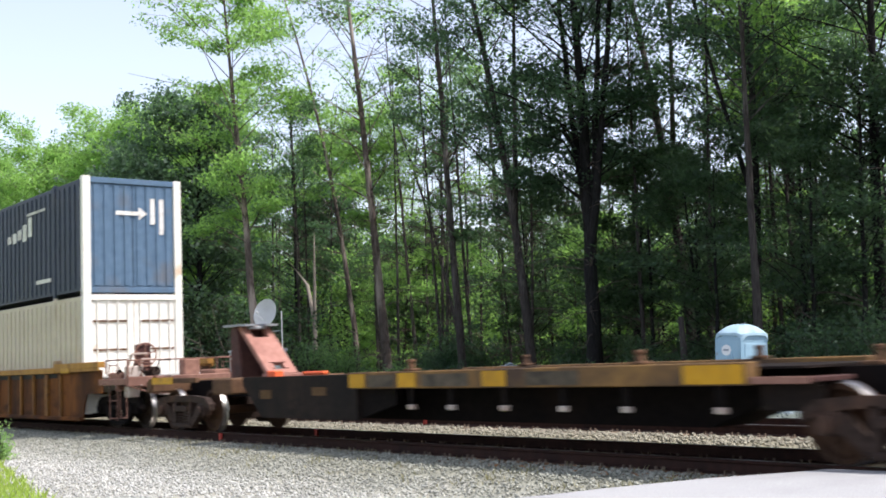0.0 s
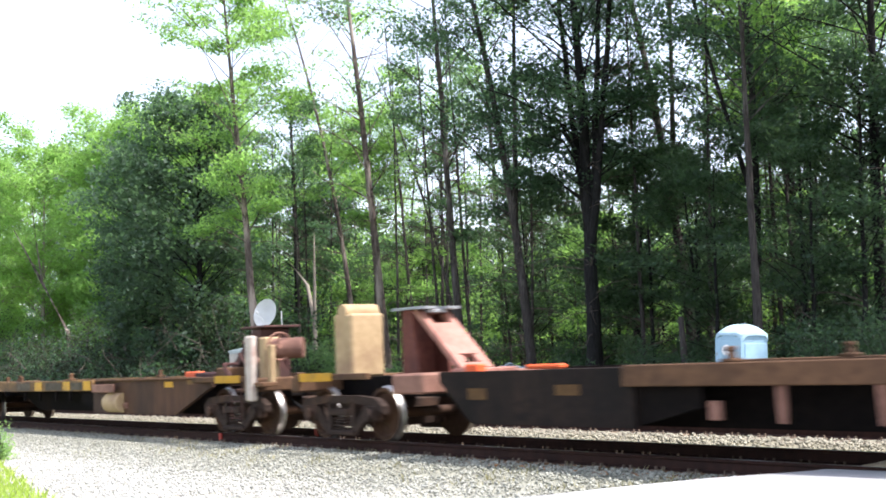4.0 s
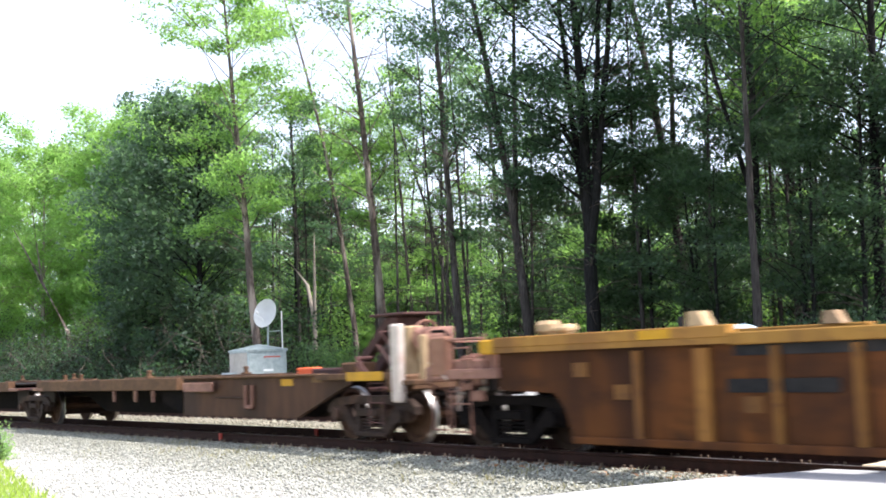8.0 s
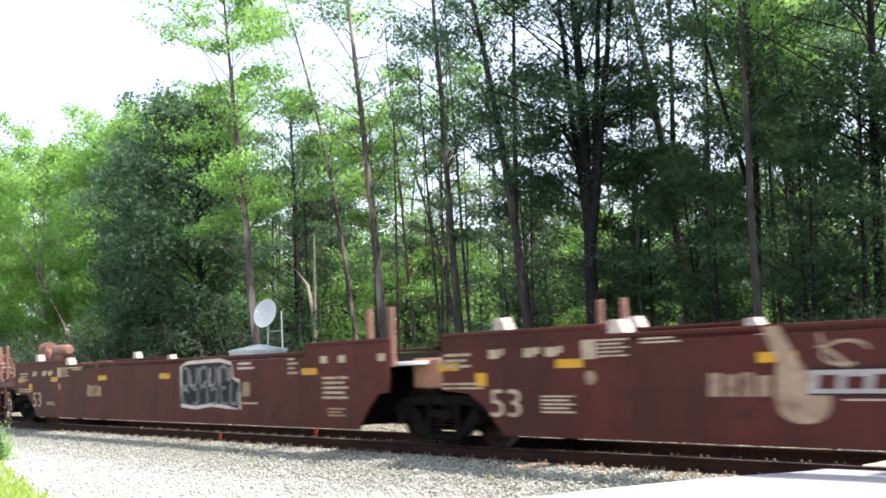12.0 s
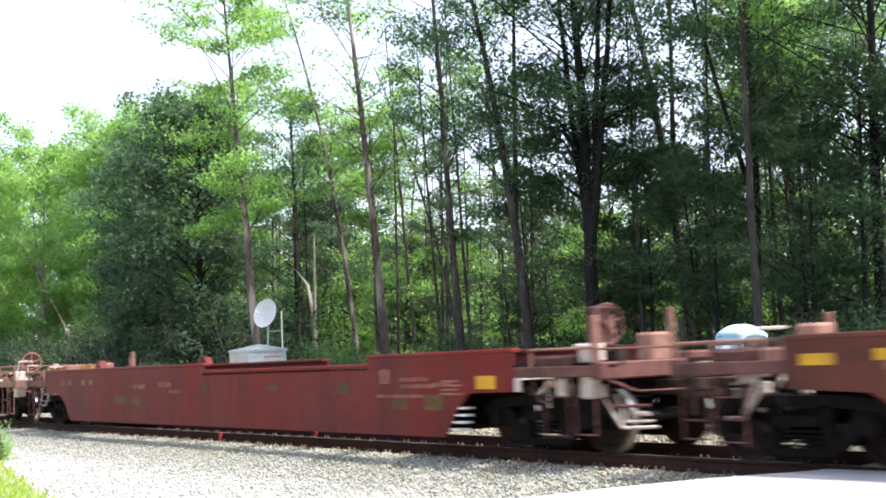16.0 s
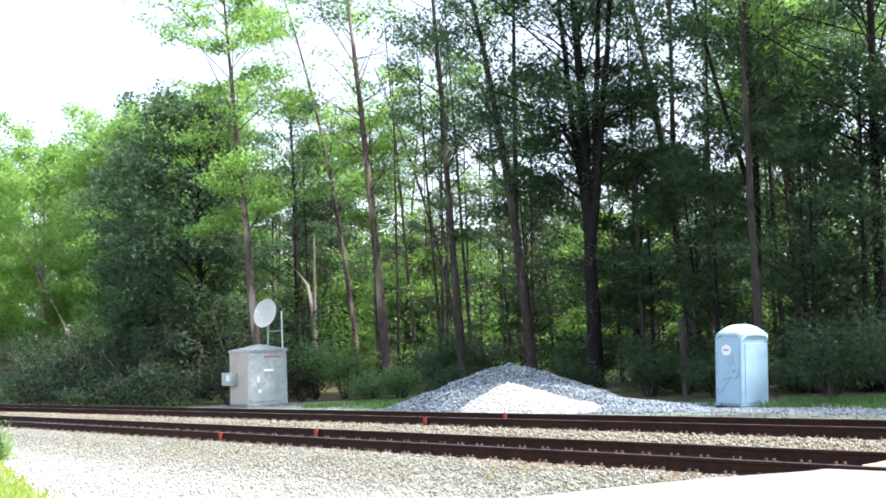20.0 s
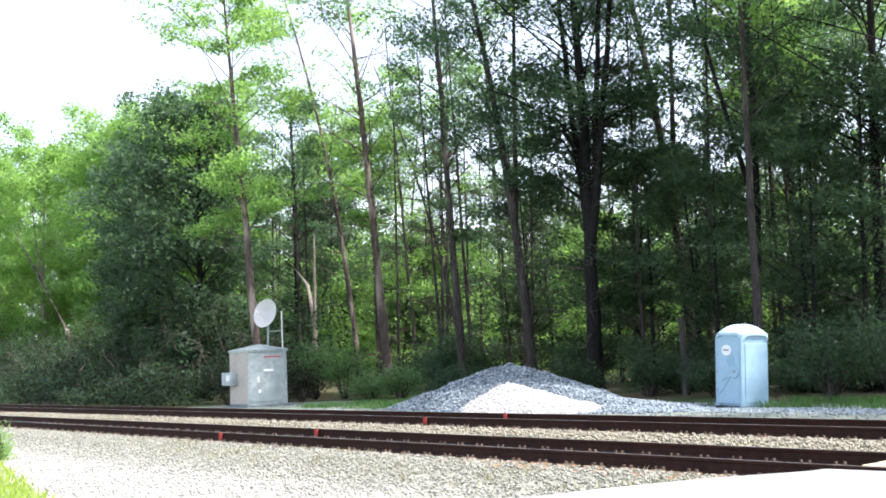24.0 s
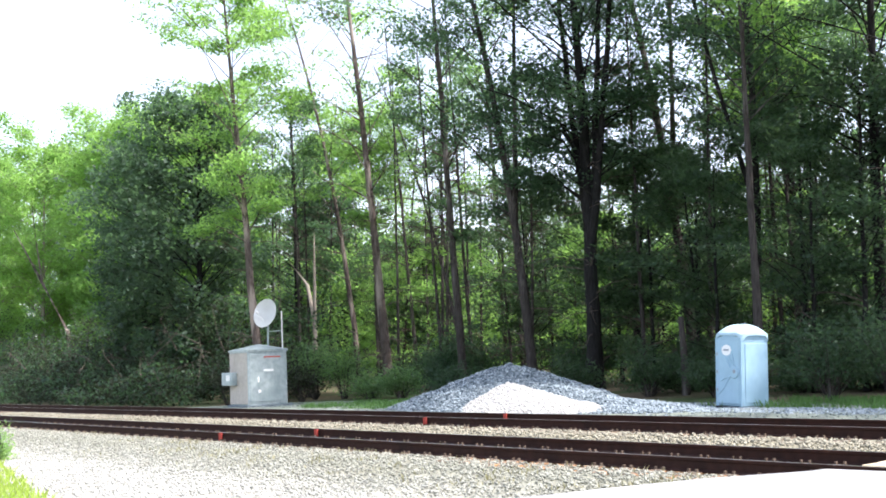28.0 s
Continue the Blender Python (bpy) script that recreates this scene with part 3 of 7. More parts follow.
    # ranks behind
    for x, y, key in ((-24.5, 47, "lit"), (-34, 50, "lit"), (-59, 52, "thin"), (-84, 54, "round"), (-90, 58, "far"),
                      (-112, 60, "far"), (-136, 58, "far"), (-160, 62, "far"), (-104, 52, "far"), (-122, 50, "far"), (-96, 50, "far"), (-86, 47, "young"), (-148, 52, "far"),
                      (-61, 43, "lit"), (-33, 46, "lit")):
        again(key, x, y)
    for i in range(16):
        again("sapling", -30 - 68 * rng.random(), 46 + 12 * rng.random())
    for i in range(14):
        again("young", -24 - 62 * rng.random(), 46 + 20 * rng.random())
    for i in range(34):
        again("pole", -22 - 62 * rng.random(), 39.5 + 18 * rng.random())
    # bushes along the edge of the gravel
    for i, (x, y, w, h, mat) in enumerate(((-49.2, 30.6, 1.8, 3.3, M_LEAF_BUSH), (-47.2, 31.0, 1.8, 3.0, M_LEAF_BUSH), (-44.4, 30.6, 1.5, 1.4, M_LEAF_BUSH), (-42.2, 30.8, 1.6, 1.5, M_LEAF_BUSH), (-39.6, 31.8, 1.5, 1.7, M_LEAF_DARK),
                                           (-20.4, 31, 1.9, 2.4, M_LEAF_DARK), (-18.4, 31.2, 2.0, 2.9, M_LEAF_SHADE), (-16, 31, 2.0, 2.8, M_LEAF_DARK), (-25.5, 32, 1.5, 1.8, M_LEAF_SHADE),
                                           (-29, 32.5, 1.6, 2.0, M_LEAF_SHADE), (-33, 32.5, 1.6, 1.6, M_LEAF_SHADE), (-52, 32, 2, 2.4, M_LEAF_DARK), (-57, 32.5, 2.2, 2.6, M_LEAF_DARK),
                                           (-97, 34, 3, 4, M_LEAF_DARK), (-108, 34, 3.4, 4, M_LEAF_BUSH), (-120, 35, 3.6, 4.5, M_LEAF_LIGHT))):
        shrub(x, y, w, h, mat, "leafy green bush at the edge of the gravel", 60 + i, size=0.12 if x > -60 else 0.2)
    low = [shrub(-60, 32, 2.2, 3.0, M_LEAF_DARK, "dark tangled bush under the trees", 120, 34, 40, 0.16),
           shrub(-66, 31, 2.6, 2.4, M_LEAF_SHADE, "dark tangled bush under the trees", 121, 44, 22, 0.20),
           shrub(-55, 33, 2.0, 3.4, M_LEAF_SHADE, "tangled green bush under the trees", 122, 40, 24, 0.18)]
    for i in range(30):
        right = i > 9
        x = -15 - 36 * rng.random() if right else -52 - 60 * rng.random()
        y = 34 + 6 * rng.random() if right else 31 + 7 * rng.random()
        ob = copy_thing(low[i % 3], pose(x, y, -0.02, 0, 0, 360 * rng.random()))
        f = rng.uniform(0.5, 1.4)
        ob.scale = (f, f, f * rng.uniform(0.8, 1.3))
    dull = shrub(-46.2, 26.6, 1.3, 2.6, M_LEAF_DIM, "undergrowth with dry twigs, shade put into its dark leaves", 142, 22, 16, 0.14)
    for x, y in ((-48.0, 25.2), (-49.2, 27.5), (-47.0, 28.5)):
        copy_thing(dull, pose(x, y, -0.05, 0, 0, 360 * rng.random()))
    undergrowth()
    # dead leaning trunk and bare boughs
    dead = Wood()
    dead.add([Vector((0, 0, 0)), Vector((-0.3, 0, 5)), Vector((-7, 0.3, 9.5)), Vector((-15, 0.5, 15))], [0.16, 0.14, 0.11, 0.04], 7)
    dead.add([Vector((-7, 0.3, 9.5)), Vector((-9.5, 0.6, 13.5)), Vector((-10.5, 0.6, 17))], [0.08, 0.06, 0.02], 6)
    ob = new("dead_tree", dead.mesh("dead_tree", M_BARKRED))
    ob.matrix_basis = pose(-91, 33.8, 0)
    tagged(ob, "grey dead tree leaning at the forest edge", "tree")
    dead = Wood()
    dead.add([Vector((0, 0, 0)), Vector((0.1, 0, 4.2)), Vector((-0.9, 0.2, 6.4)), Vector((-2.6, 0, 8.0))], [0.17, 0.14, 0.10, 0.03], 7)
    dead.add([Vector((0.1, 0, 4.2)), Vector((0.2, 0, 6.5)), Vector((0.0, 0.2, 9.5))], [0.12, 0.09, 0.02], 6)
    ob = new("dead_tree", dead.mesh("dead_tree", M_DEADWOOD))
    ob.matrix_basis = pose(-57.8, 36, 0)
    tagged(ob, "pale dead forked trunk among the trees", "tree")
    stub = Wood()
    stub.add([Vector((0, 0, -0.1)), Vector((0, 0, 1.4)), Vector((-0.06, 0, 2.9))], [0.16, 0.13, 0.10], 8)
    ob = new("tree_stub", stub.mesh("tree_stub", M_BARK))
    ob.matrix_basis = pose(-27.7, 33, 0)
    tagged(ob, "broken grey tree stub among bushes", "tree")


def undergrowth():
    """Tangle of dark leaves and dry twigs that closes the foot of the woods along the line."""
    rng = np.random.default_rng(71)
    for name, mat, count, label in (("undergrowth", M_LEAF_DIM, 2300, "tangle of leaves at the foot of the woods, shade put into its dark colour"),
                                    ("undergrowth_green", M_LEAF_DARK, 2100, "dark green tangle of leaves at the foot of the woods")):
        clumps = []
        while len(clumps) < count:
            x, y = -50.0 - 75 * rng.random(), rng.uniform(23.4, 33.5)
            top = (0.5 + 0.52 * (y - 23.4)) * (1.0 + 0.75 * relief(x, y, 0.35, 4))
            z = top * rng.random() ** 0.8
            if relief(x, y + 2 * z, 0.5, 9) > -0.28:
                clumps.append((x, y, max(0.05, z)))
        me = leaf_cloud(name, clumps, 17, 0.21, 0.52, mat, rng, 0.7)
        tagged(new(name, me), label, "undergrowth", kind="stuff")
    sticks = Wood()
    for _ in range(150):
        x, y = -51.0 - 66 * rng.random() ** 0.9, rng.uniform(24.0, 30.0)
        start = Vector((x, y, rng.uniform(0.0, 3.2)))
        length = rng.uniform(0.8, 3.4)
        tip = start + Vector((rng.normal(0, 0.7), rng.normal(0, 0.35), rng.uniform(-0.2, 0.75))).normalized() * length
        mid = start.lerp(tip, 0.5) + Vector(rng.normal(0, 0.09 * length, 3))
        sticks.add([start, mid, tip], [0.032, 0.022, 0.008], 4)
        for _ in range(2):
            base = start.lerp(tip, rng.uniform(0.3, 0.9))
            sticks.add([base, base + Vector(rng.normal(0, 0.22 * length, 3))], [0.015, 0.006], 3)
    tagged(new("dry_branches", sticks.mesh("dry_branches", M_TWIG)), "dry grey-brown branches tangled in the undergrowth", "branches", kind="stuff")


def far_woods():
    """Woods too deep to tell apart, behind the built trees."""
    rng = np.random.default_rng(77)
    clumps = []
    for _ in range(5600):
        x = rng.uniform(-260, 40)
        y = rng.uniform(68, 82)
        top = (14.5 if x > -110 else 20) * (1 + 0.35 * relief(x, 0, 0.09, 6))
        clumps.append((x, y, top * rng.random() ** 0.8))
    for _ in range(3000):
        clumps.append((rng.uniform(-300, 40), rng.uniform(78, 92), rng.uniform(0.3, 9)))
    for _ in range(4200):
        clumps.append((rng.uniform(-150, -15), rng.uniform(70, 78), rng.uniform(0.2, 10.5)))
    me = leaf_cloud("far_woods", clumps, 8, 0.8, 1.4, M_LEAF_MID, rng, 0.7)
    tagged(new("far_woods", me), "deep green woods behind the nearer trees", "woods", kind="stuff")
    clumps = []
    while len(clumps) < 1150:
        x, y, z = rng.uniform(-112, -24), rng.uniform(59, 66), 12.5 * rng.random() ** 0.9
        if relief(x, z * 1.4, 0.22, 8) > 0.02:
            clumps.append((x, y, z))
    me = leaf_cloud("clearing_edge", clumps, 14, 0.46, 1.0, M_LEAF_SHADE, rng, 0.7)
    tagged(new("clearing_edge", me), "green foliage along a clearing behind the woods", "woods", kind="stuff")
    clumps = []
    while len(clumps) < 900:
        x, y, z = rng.uniform(-88, -22), rng.uniform(46, 58), rng.uniform(0.5, 11.0)
        if (relief(x, z * 2, 0.45, 3) > 0.30 and z < 9.5) or (-88 < x < -60 and relief(x, z, 0.5, 3) > 0.1):
            clumps.append((x, y, z))
    while len(clumps) < 1020:
        x, y, z = rng.uniform(-72, -45), rng.uniform(40, 46), rng.uniform(0.5, 7.5)
        if relief(x, z * 1.5, 0.45, 13) > 0.3:
            clumps.append((x, y, z))
    while len(clumps) < 1360:
        x, y, z = rng.uniform(-44, -19), rng.uniform(44, 52), rng.uniform(0.8, 9.5)
        if relief(x, z * 1.6, 0.55, 17) > 0.22:
            clumps.append((x, y, z))
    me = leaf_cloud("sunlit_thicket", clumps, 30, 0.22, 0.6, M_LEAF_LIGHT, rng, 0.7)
    tagged(new("sunlit_thicket", me), "thicket deep in the woods, sunlight put into its yellow-green", "woods", kind="stuff")


def grass(name, spots, seed, tall, label, mat=None):
    rng = np.random.default_rng(seed)
    p = np.array(spots)
    n = len(p)
    ang = rng.uniform(0, 6.283, n)
    h = tall * rng.uniform(0.4, 1.3, n)
    w = rng.uniform(0.006, 0.014, n)
    d = np.stack([np.cos(ang), np.sin(ang), np.zeros(n)], -1)
    bow = np.stack([-np.sin(ang), np.cos(ang), np.zeros(n)], -1) * (h * rng.uniform(0.1, 0.7, n))[:, None]
    up = np.array([0, 0, 1.0])[None] * h[:, None]
    v = np.stack([p - d * w[:, None], p + d * w[:, None], p + up * 0.6 + bow * 0.4 + d * w[:, None] * 0.7, p + up + bow], 1)
    me = raw_mesh(name, v.reshape(-1, 3), np.arange(4 * n).reshape(-1, 4), mat or M_GRASS)
    tagged(new(name, me), label, "grass", kind="stuff")


def verges():
    rng = np.random.default_rng(8)
    spots = []
    while len(spots) < 26000:
        x, y = rng.uniform(-30, -10), rng.uniform(1.5, 9.5)
        if y < 4.95 + 0.225 * (-13.2 - x) + 0.25 * relief(x, y, 0.9):
            spots.append((x, y, 0.0))
    bm = B()
    rows = []
    for j in range(22):
        y = -12 + 0.9 * j
        rows.append([bm.verts.new((-90 + 2.0 * i, min(y, 4.8 + 0.225 * min(18.0, -13.2 - (-90 + 2.0 * i)) + 0.25 * relief(-90 + 2.0 * i, j, 0.5)), 0.012 + 0.01 * relief(i, j, 0.7))) for i in range(40)])
    for a, b in zip(rows, rows[1:]):
        for i in range(39):
            if (a[i].co - b[i].co).length > 0.02 and (a[i + 1].co - b[i + 1].co).length > 0.02:
                bm.faces.new((a[i], a[i + 1], b[i + 1], b[i]))
    thing("ground_turf", "sunlit green turf beside the gravel", "grass", M_TURF, bm, kind="structure")
    grass("grass_verge", spots, 9, 0.16, "bright green grass verge beside the gravel")
    spots = []
    while len(spots) < 5200:
        x, y = rng.uniform(-39.5, -32.0), rng.uniform(23.6, 29.5)
        if relief(x, y, 0.5, 7) > -0.15 and x < -30.5 - 0.45 * (y - 23.6):
            spots.append((x, y, 0.0))
    while len(spots) < 8600:
        x, y = rng.uniform(-22, -12), rng.uniform(26.6, 30.5)
        if relief(x, y, 0.8, 2) > 0.0:
            spots.append((x, y, 0.0))
    grass("grass_edge", spots, 10, 0.22, "green grass tufts between gravel and woods", M_GRASSDARK)
    spots = []
    while len(spots) < 900:
        x, y = rng.uniform(-24, -8.5), rng.normal(9.9, 0.55)
        if 8.6 < y < 10.8 and y > road_edge_y(x) and relief(x, y, 1.1, 4) > 0.12:
            spots.append((x, y, bed_height(y)))
    while len(spots) < 1250:
        x, y = rng.uniform(-34, -9), rng.normal(11.0, 0.25)
        if relief(x, y, 0.8, 15) > 0.1:
            spots.append((x, y, bed_height(y)))
    grass("dry_weeds", spots, 12, 0.075, "sparse dry straw-coloured weeds on the ballast shoulder", M_STRAW)
    shrub(-23.75, 7.35, 0.22, 0.42, M_LEAF_PALE, "low sunlit weed at the edge of the gravel", 91, 12, 22, 0.06)
    shrub(-23.8, 7.4, 0.16, 0.85, M_LEAF_PALE, "tall sunlit weed at the edge of the gravel", 90, 6, 24, 0.06)


# ---- gravel heap, cabinet with dish, toilet cabin ----
def cone(x, y, cx, cy, h, rx, ry):
    d = math.hypot((x - cx) / rx, (y - cy) / ry)
    return h * max(0.0, 1 - d) ** 0.9 * (1 if d > 0.12 else 0.97)


def heap_height(x, y):
    z = max(cone(x, y, -29.2, 25.8, 1.52, 4.9, 3.4), cone(x, y, -26.6, 24.9, 0.86, 4.2, 2.4), cone(x, y, -24.0, 25.2, 0.36, 3.6, 2.4), cone(x, y, -31.2, 25.4, 0.85, 3.4, 2.4))
    return z + (0.07 * relief(x, y, 1.5) + 0.04 * relief(x, y, 4, 3)) * min(1, z * 3) - 0.01


def pile_height(x, y):
    d = min(1.0, math.hypot((x + 26.9) / (2.4 if x < -26.9 else 4.4), (y - 23.75) / 1.35))
    z = 0.86 * (1 - d) ** 0.85 * (1 + 0.12 * relief(x, y, 0.9, 6))
    return z + (0.04 * relief(x, y, 1.8, 5) + 0.02 * relief(x, y, 5, 8)) * min(1, z * 4) - 0.01


def mound(name, label, height, x0, y0, nx, ny, mat):
    bm = B()
    rows = [[bm.verts.new((x0 + 0.2 * i, y0 + 0.12 * j, height(x0 + 0.2 * i, y0 + 0.12 * j))) for i in range(nx)] for j in range(ny)]
    for a, b in zip(rows, rows[1:]):
        for i in range(nx - 1):
            bm.faces.new((a[i], a[i + 1], b[i + 1], b[i]))
    thing(name, label, "gravel heap", mat, bm)


def scatter_over(height, x0, x1, y0, y1, stray):
    def spot(rng):
        while True:
            x, y = rng.uniform(x0, x1), rng.uniform(y0, y1)
            z = height(x, y)
            if z > 0.02 or rng.random() < stray:
                return x, y, max(z, 0.0) + 0.015
    return spot


def gravel_heap():
    mound("stone_mound", "heap of crushed stone, tree shade put into its blue-grey", heap_height, -37, 22, 91, 66, M_HEAP)
    stones("heap_stones", 15000, scatter_over(heap_height, -36.5, -19.5, 22.3, 29.3, 0.06), (0.03, 0.065), M_HEAP_PEBBLE, "loose stones lying on the heap, shade put into their blue-grey", 14)
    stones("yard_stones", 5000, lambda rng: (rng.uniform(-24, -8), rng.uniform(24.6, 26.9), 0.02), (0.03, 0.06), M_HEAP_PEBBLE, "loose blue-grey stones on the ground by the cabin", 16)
    # Front mound: the heap's sunlit foot as a shape and colour of its own.
    mound("pale_mound", "low gravel heap before the stone heap, sunlight put into its pale colour", pile_height, -29.8, 22.3, 39, 26, M_SUN_HEAP)
    stones("pale_stones", 5000, scatter_over(pile_height, -29.5, -22.7, 22.3, 25.2, 0.02), (0.02, 0.045), M_SUN_HEAP, "loose stones lying on the front heap, sunlight put into their pale colour", 15)


def small_materials():
    return dict(
        zinc=surface("galvanised_sheet", (0.32, 0.38, 0.39), (0.45, 0.51, 0.52), (0.24, 0.30, 0.31), 0.45, 0.3, fine=5, large=1.2, relief=0.05, spread=0),
        tan=surface("weathered_sheet", (0.42, 0.38, 0.34), (0.50, 0.46, 0.41), (0.34, 0.30, 0.26), 0.6, 0.2, fine=6, relief=0.05, spread=0),
        white=surface("white_paint", (0.80, 0.80, 0.79), (0.86, 0.86, 0.85), (0.7, 0.7, 0.68), 0.4, 0, fine=8, relief=0.04, spread=0),
        blue=surface("pale_blue_plastic", (0.30, 0.46, 0.57), (0.35, 0.52, 0.63), (0.26, 0.41, 0.51), 0.32, 0, fine=3, large=1.5, relief=0.05, spread=0),
        roof=surface("milky_plastic", (0.38, 0.54, 0.62), (0.44, 0.60, 0.68), None, 0.4, 0, fine=3, relief=0.04, spread=0),
        black=surface("black_plastic", (0.02, 0.02, 0.022), (0.04, 0.04, 0.042), None, 0.6, 0, spread=0),
        grey=surface("grey_plastic", (0.25, 0.28, 0.32), (0.31, 0.34, 0.38), None, 0.5, 0, spread=0),
        red=surface("faded_red", (0.45, 0.10, 0.08), (0.55, 0.15, 0.12), None, 0.6, 0, spread=0))


def equipment_cabinet(m):
    cab = thing("equipment_cabinet", "galvanised trackside equipment cabinet with a peaked lid", "cabinet", at=pose(-43.0, 23.5, 0.0))
    # footprint: 0 to -1.6 along the line, 0 to 2.0 across it
    part("base", box(B(), -1.7, 0.1, -0.1, 2.1, -0.1, 0.12, 0.02), M_HEAP, cab, "concrete base slab")
    part("body", box(B(), -1.6, 0.0, 0.0, 1.88, 0.12, 2.35, 0.02), m["zinc"], cab)
    part("side_panel", box(B(), -1.56, -0.04, -0.02, -0.004, 0.16, 2.3, 0.004), m["tan"], cab, "dull tan side sheet")
    bm = B()
    base = [bm.verts.new(v) for v in ((-1.64, -0.04, 2.34), (0.04, -0.04, 2.34), (0.04, 1.92, 2.34), (-1.64, 1.92, 2.34))]
    rim = [bm.verts.new((v.co.x, v.co.y, 2.43)) for v in base]
    top = [bm.verts.new(v) for v in ((-0.85, 0.95, 2.66), (-0.75, 0.95, 2.66), (-0.75, 1.05, 2.66), (-0.85, 1.05, 2.66))]
    for a, b in ((base, rim), (rim, top)):
        for i in range(4):
            bm.faces.new((a[i], a[(i + 1) % 4], b[(i + 1) % 4], b[i]))
    bm.faces.new(base[::-1])
    bm.faces.new(top)
    part("lid", bm, m["zinc"], cab, "low peaked galvanised lid")
    door = part("door", box(B(), 0.004, 0.03, 0.08, 1.80, 0.25, 2.22, 0.006), m["zinc"], cab, "wide galvanised door")
    part("handle", box(B(), 0.03, 0.07, 0.42, 0.50, 1.05, 1.28, 0.01), m["white"], door, "bright latch handle")
    part("name_plate", box(B(), 0.031, 0.038, 0.72, 1.2, 1.5, 1.6), m["white"], door)
    part("warning_strip", box(B(), 0.031, 0.038, 0.75, 1.55, 2.08, 2.14), m["red"], door, "faded red and white strip")
    part("sticker", box(B(), 0.031, 0.038, 0.45, 0.58, 0.62, 0.75), m["white"], door)
    part("meter_box", box(B(), -1.75, -0.9, -0.32, -0.022, 0.95, 1.5, 0.02), m["zinc"], cab, "small galvanised meter box on the side")
    part("vent", box(B(), -1.3, -1.0, -0.35, -0.322, 1.15, 1.4, 0.01), m["white"], cab)
    dish = thing("satellite_dish", "round white dish antenna on a mast above the cabinet", "dish antenna", at=pose(-43.45, 24.7, 2.45))
    bm = B()
    rings = []
    for i in range(8):
        q = i / 7
        rings.append([bm.verts.new((0.63 * q * math.cos(t), 0.63 * q * math.sin(t), 0.10 * q * q)) for t in [2 * math.pi * k / 32 for k in range(32)]] if i else [bm.verts.new((0, 0, 0))])
    for k in range(32):
        bm.faces.new((rings[0][0], rings[1][k], rings[1][(k + 1) % 32]))
        for i in range(1, 7):
            bm.faces.new((rings[i][k], rings[i + 1][k], rings[i + 1][(k + 1) % 32], rings[i][(k + 1) % 32]))
    bmesh.ops.solidify(bm, geom=list(bm.faces), thickness=0.02)
    face = look((0, 0, 1.5), (2.6, -7.7, 3.5))
    turned = face @ pose(0, 0, 0, 180, 0, 0)
    part("reflector", bm, m["white"], dish, "white parabolic reflector", turned)
    part("mast", tube(B(), (-0.2, 0.16, 0.1), (-0.05, 0.1, 1.45), 0.04), m["zinc"], dish)
    arm = B()
    tube(arm, turned @ Vector((0, 0.35, 0.1)), turned @ Vector((0, 0.1, 0.62)), 0.02)
    tube(arm, turned @ Vector((0, 0.1, 0.52)), turned @ Vector((0, 0.1, 0.68)), 0.06)
    part("feed_arm", arm, m["white"], dish, "white feed horn on its arm")
    part("whip_antenna", tube(B(), (0.25, 0.6, -0.06), (0.25, 0.6, 1.6), 0.025), m["white"], dish, "thin white whip antenna")
    part("bracket", tube(B(), (-0.1, 0.12, 0.75), (0.25, 0.6, 0.75), 0.018), m["zinc"], dish)


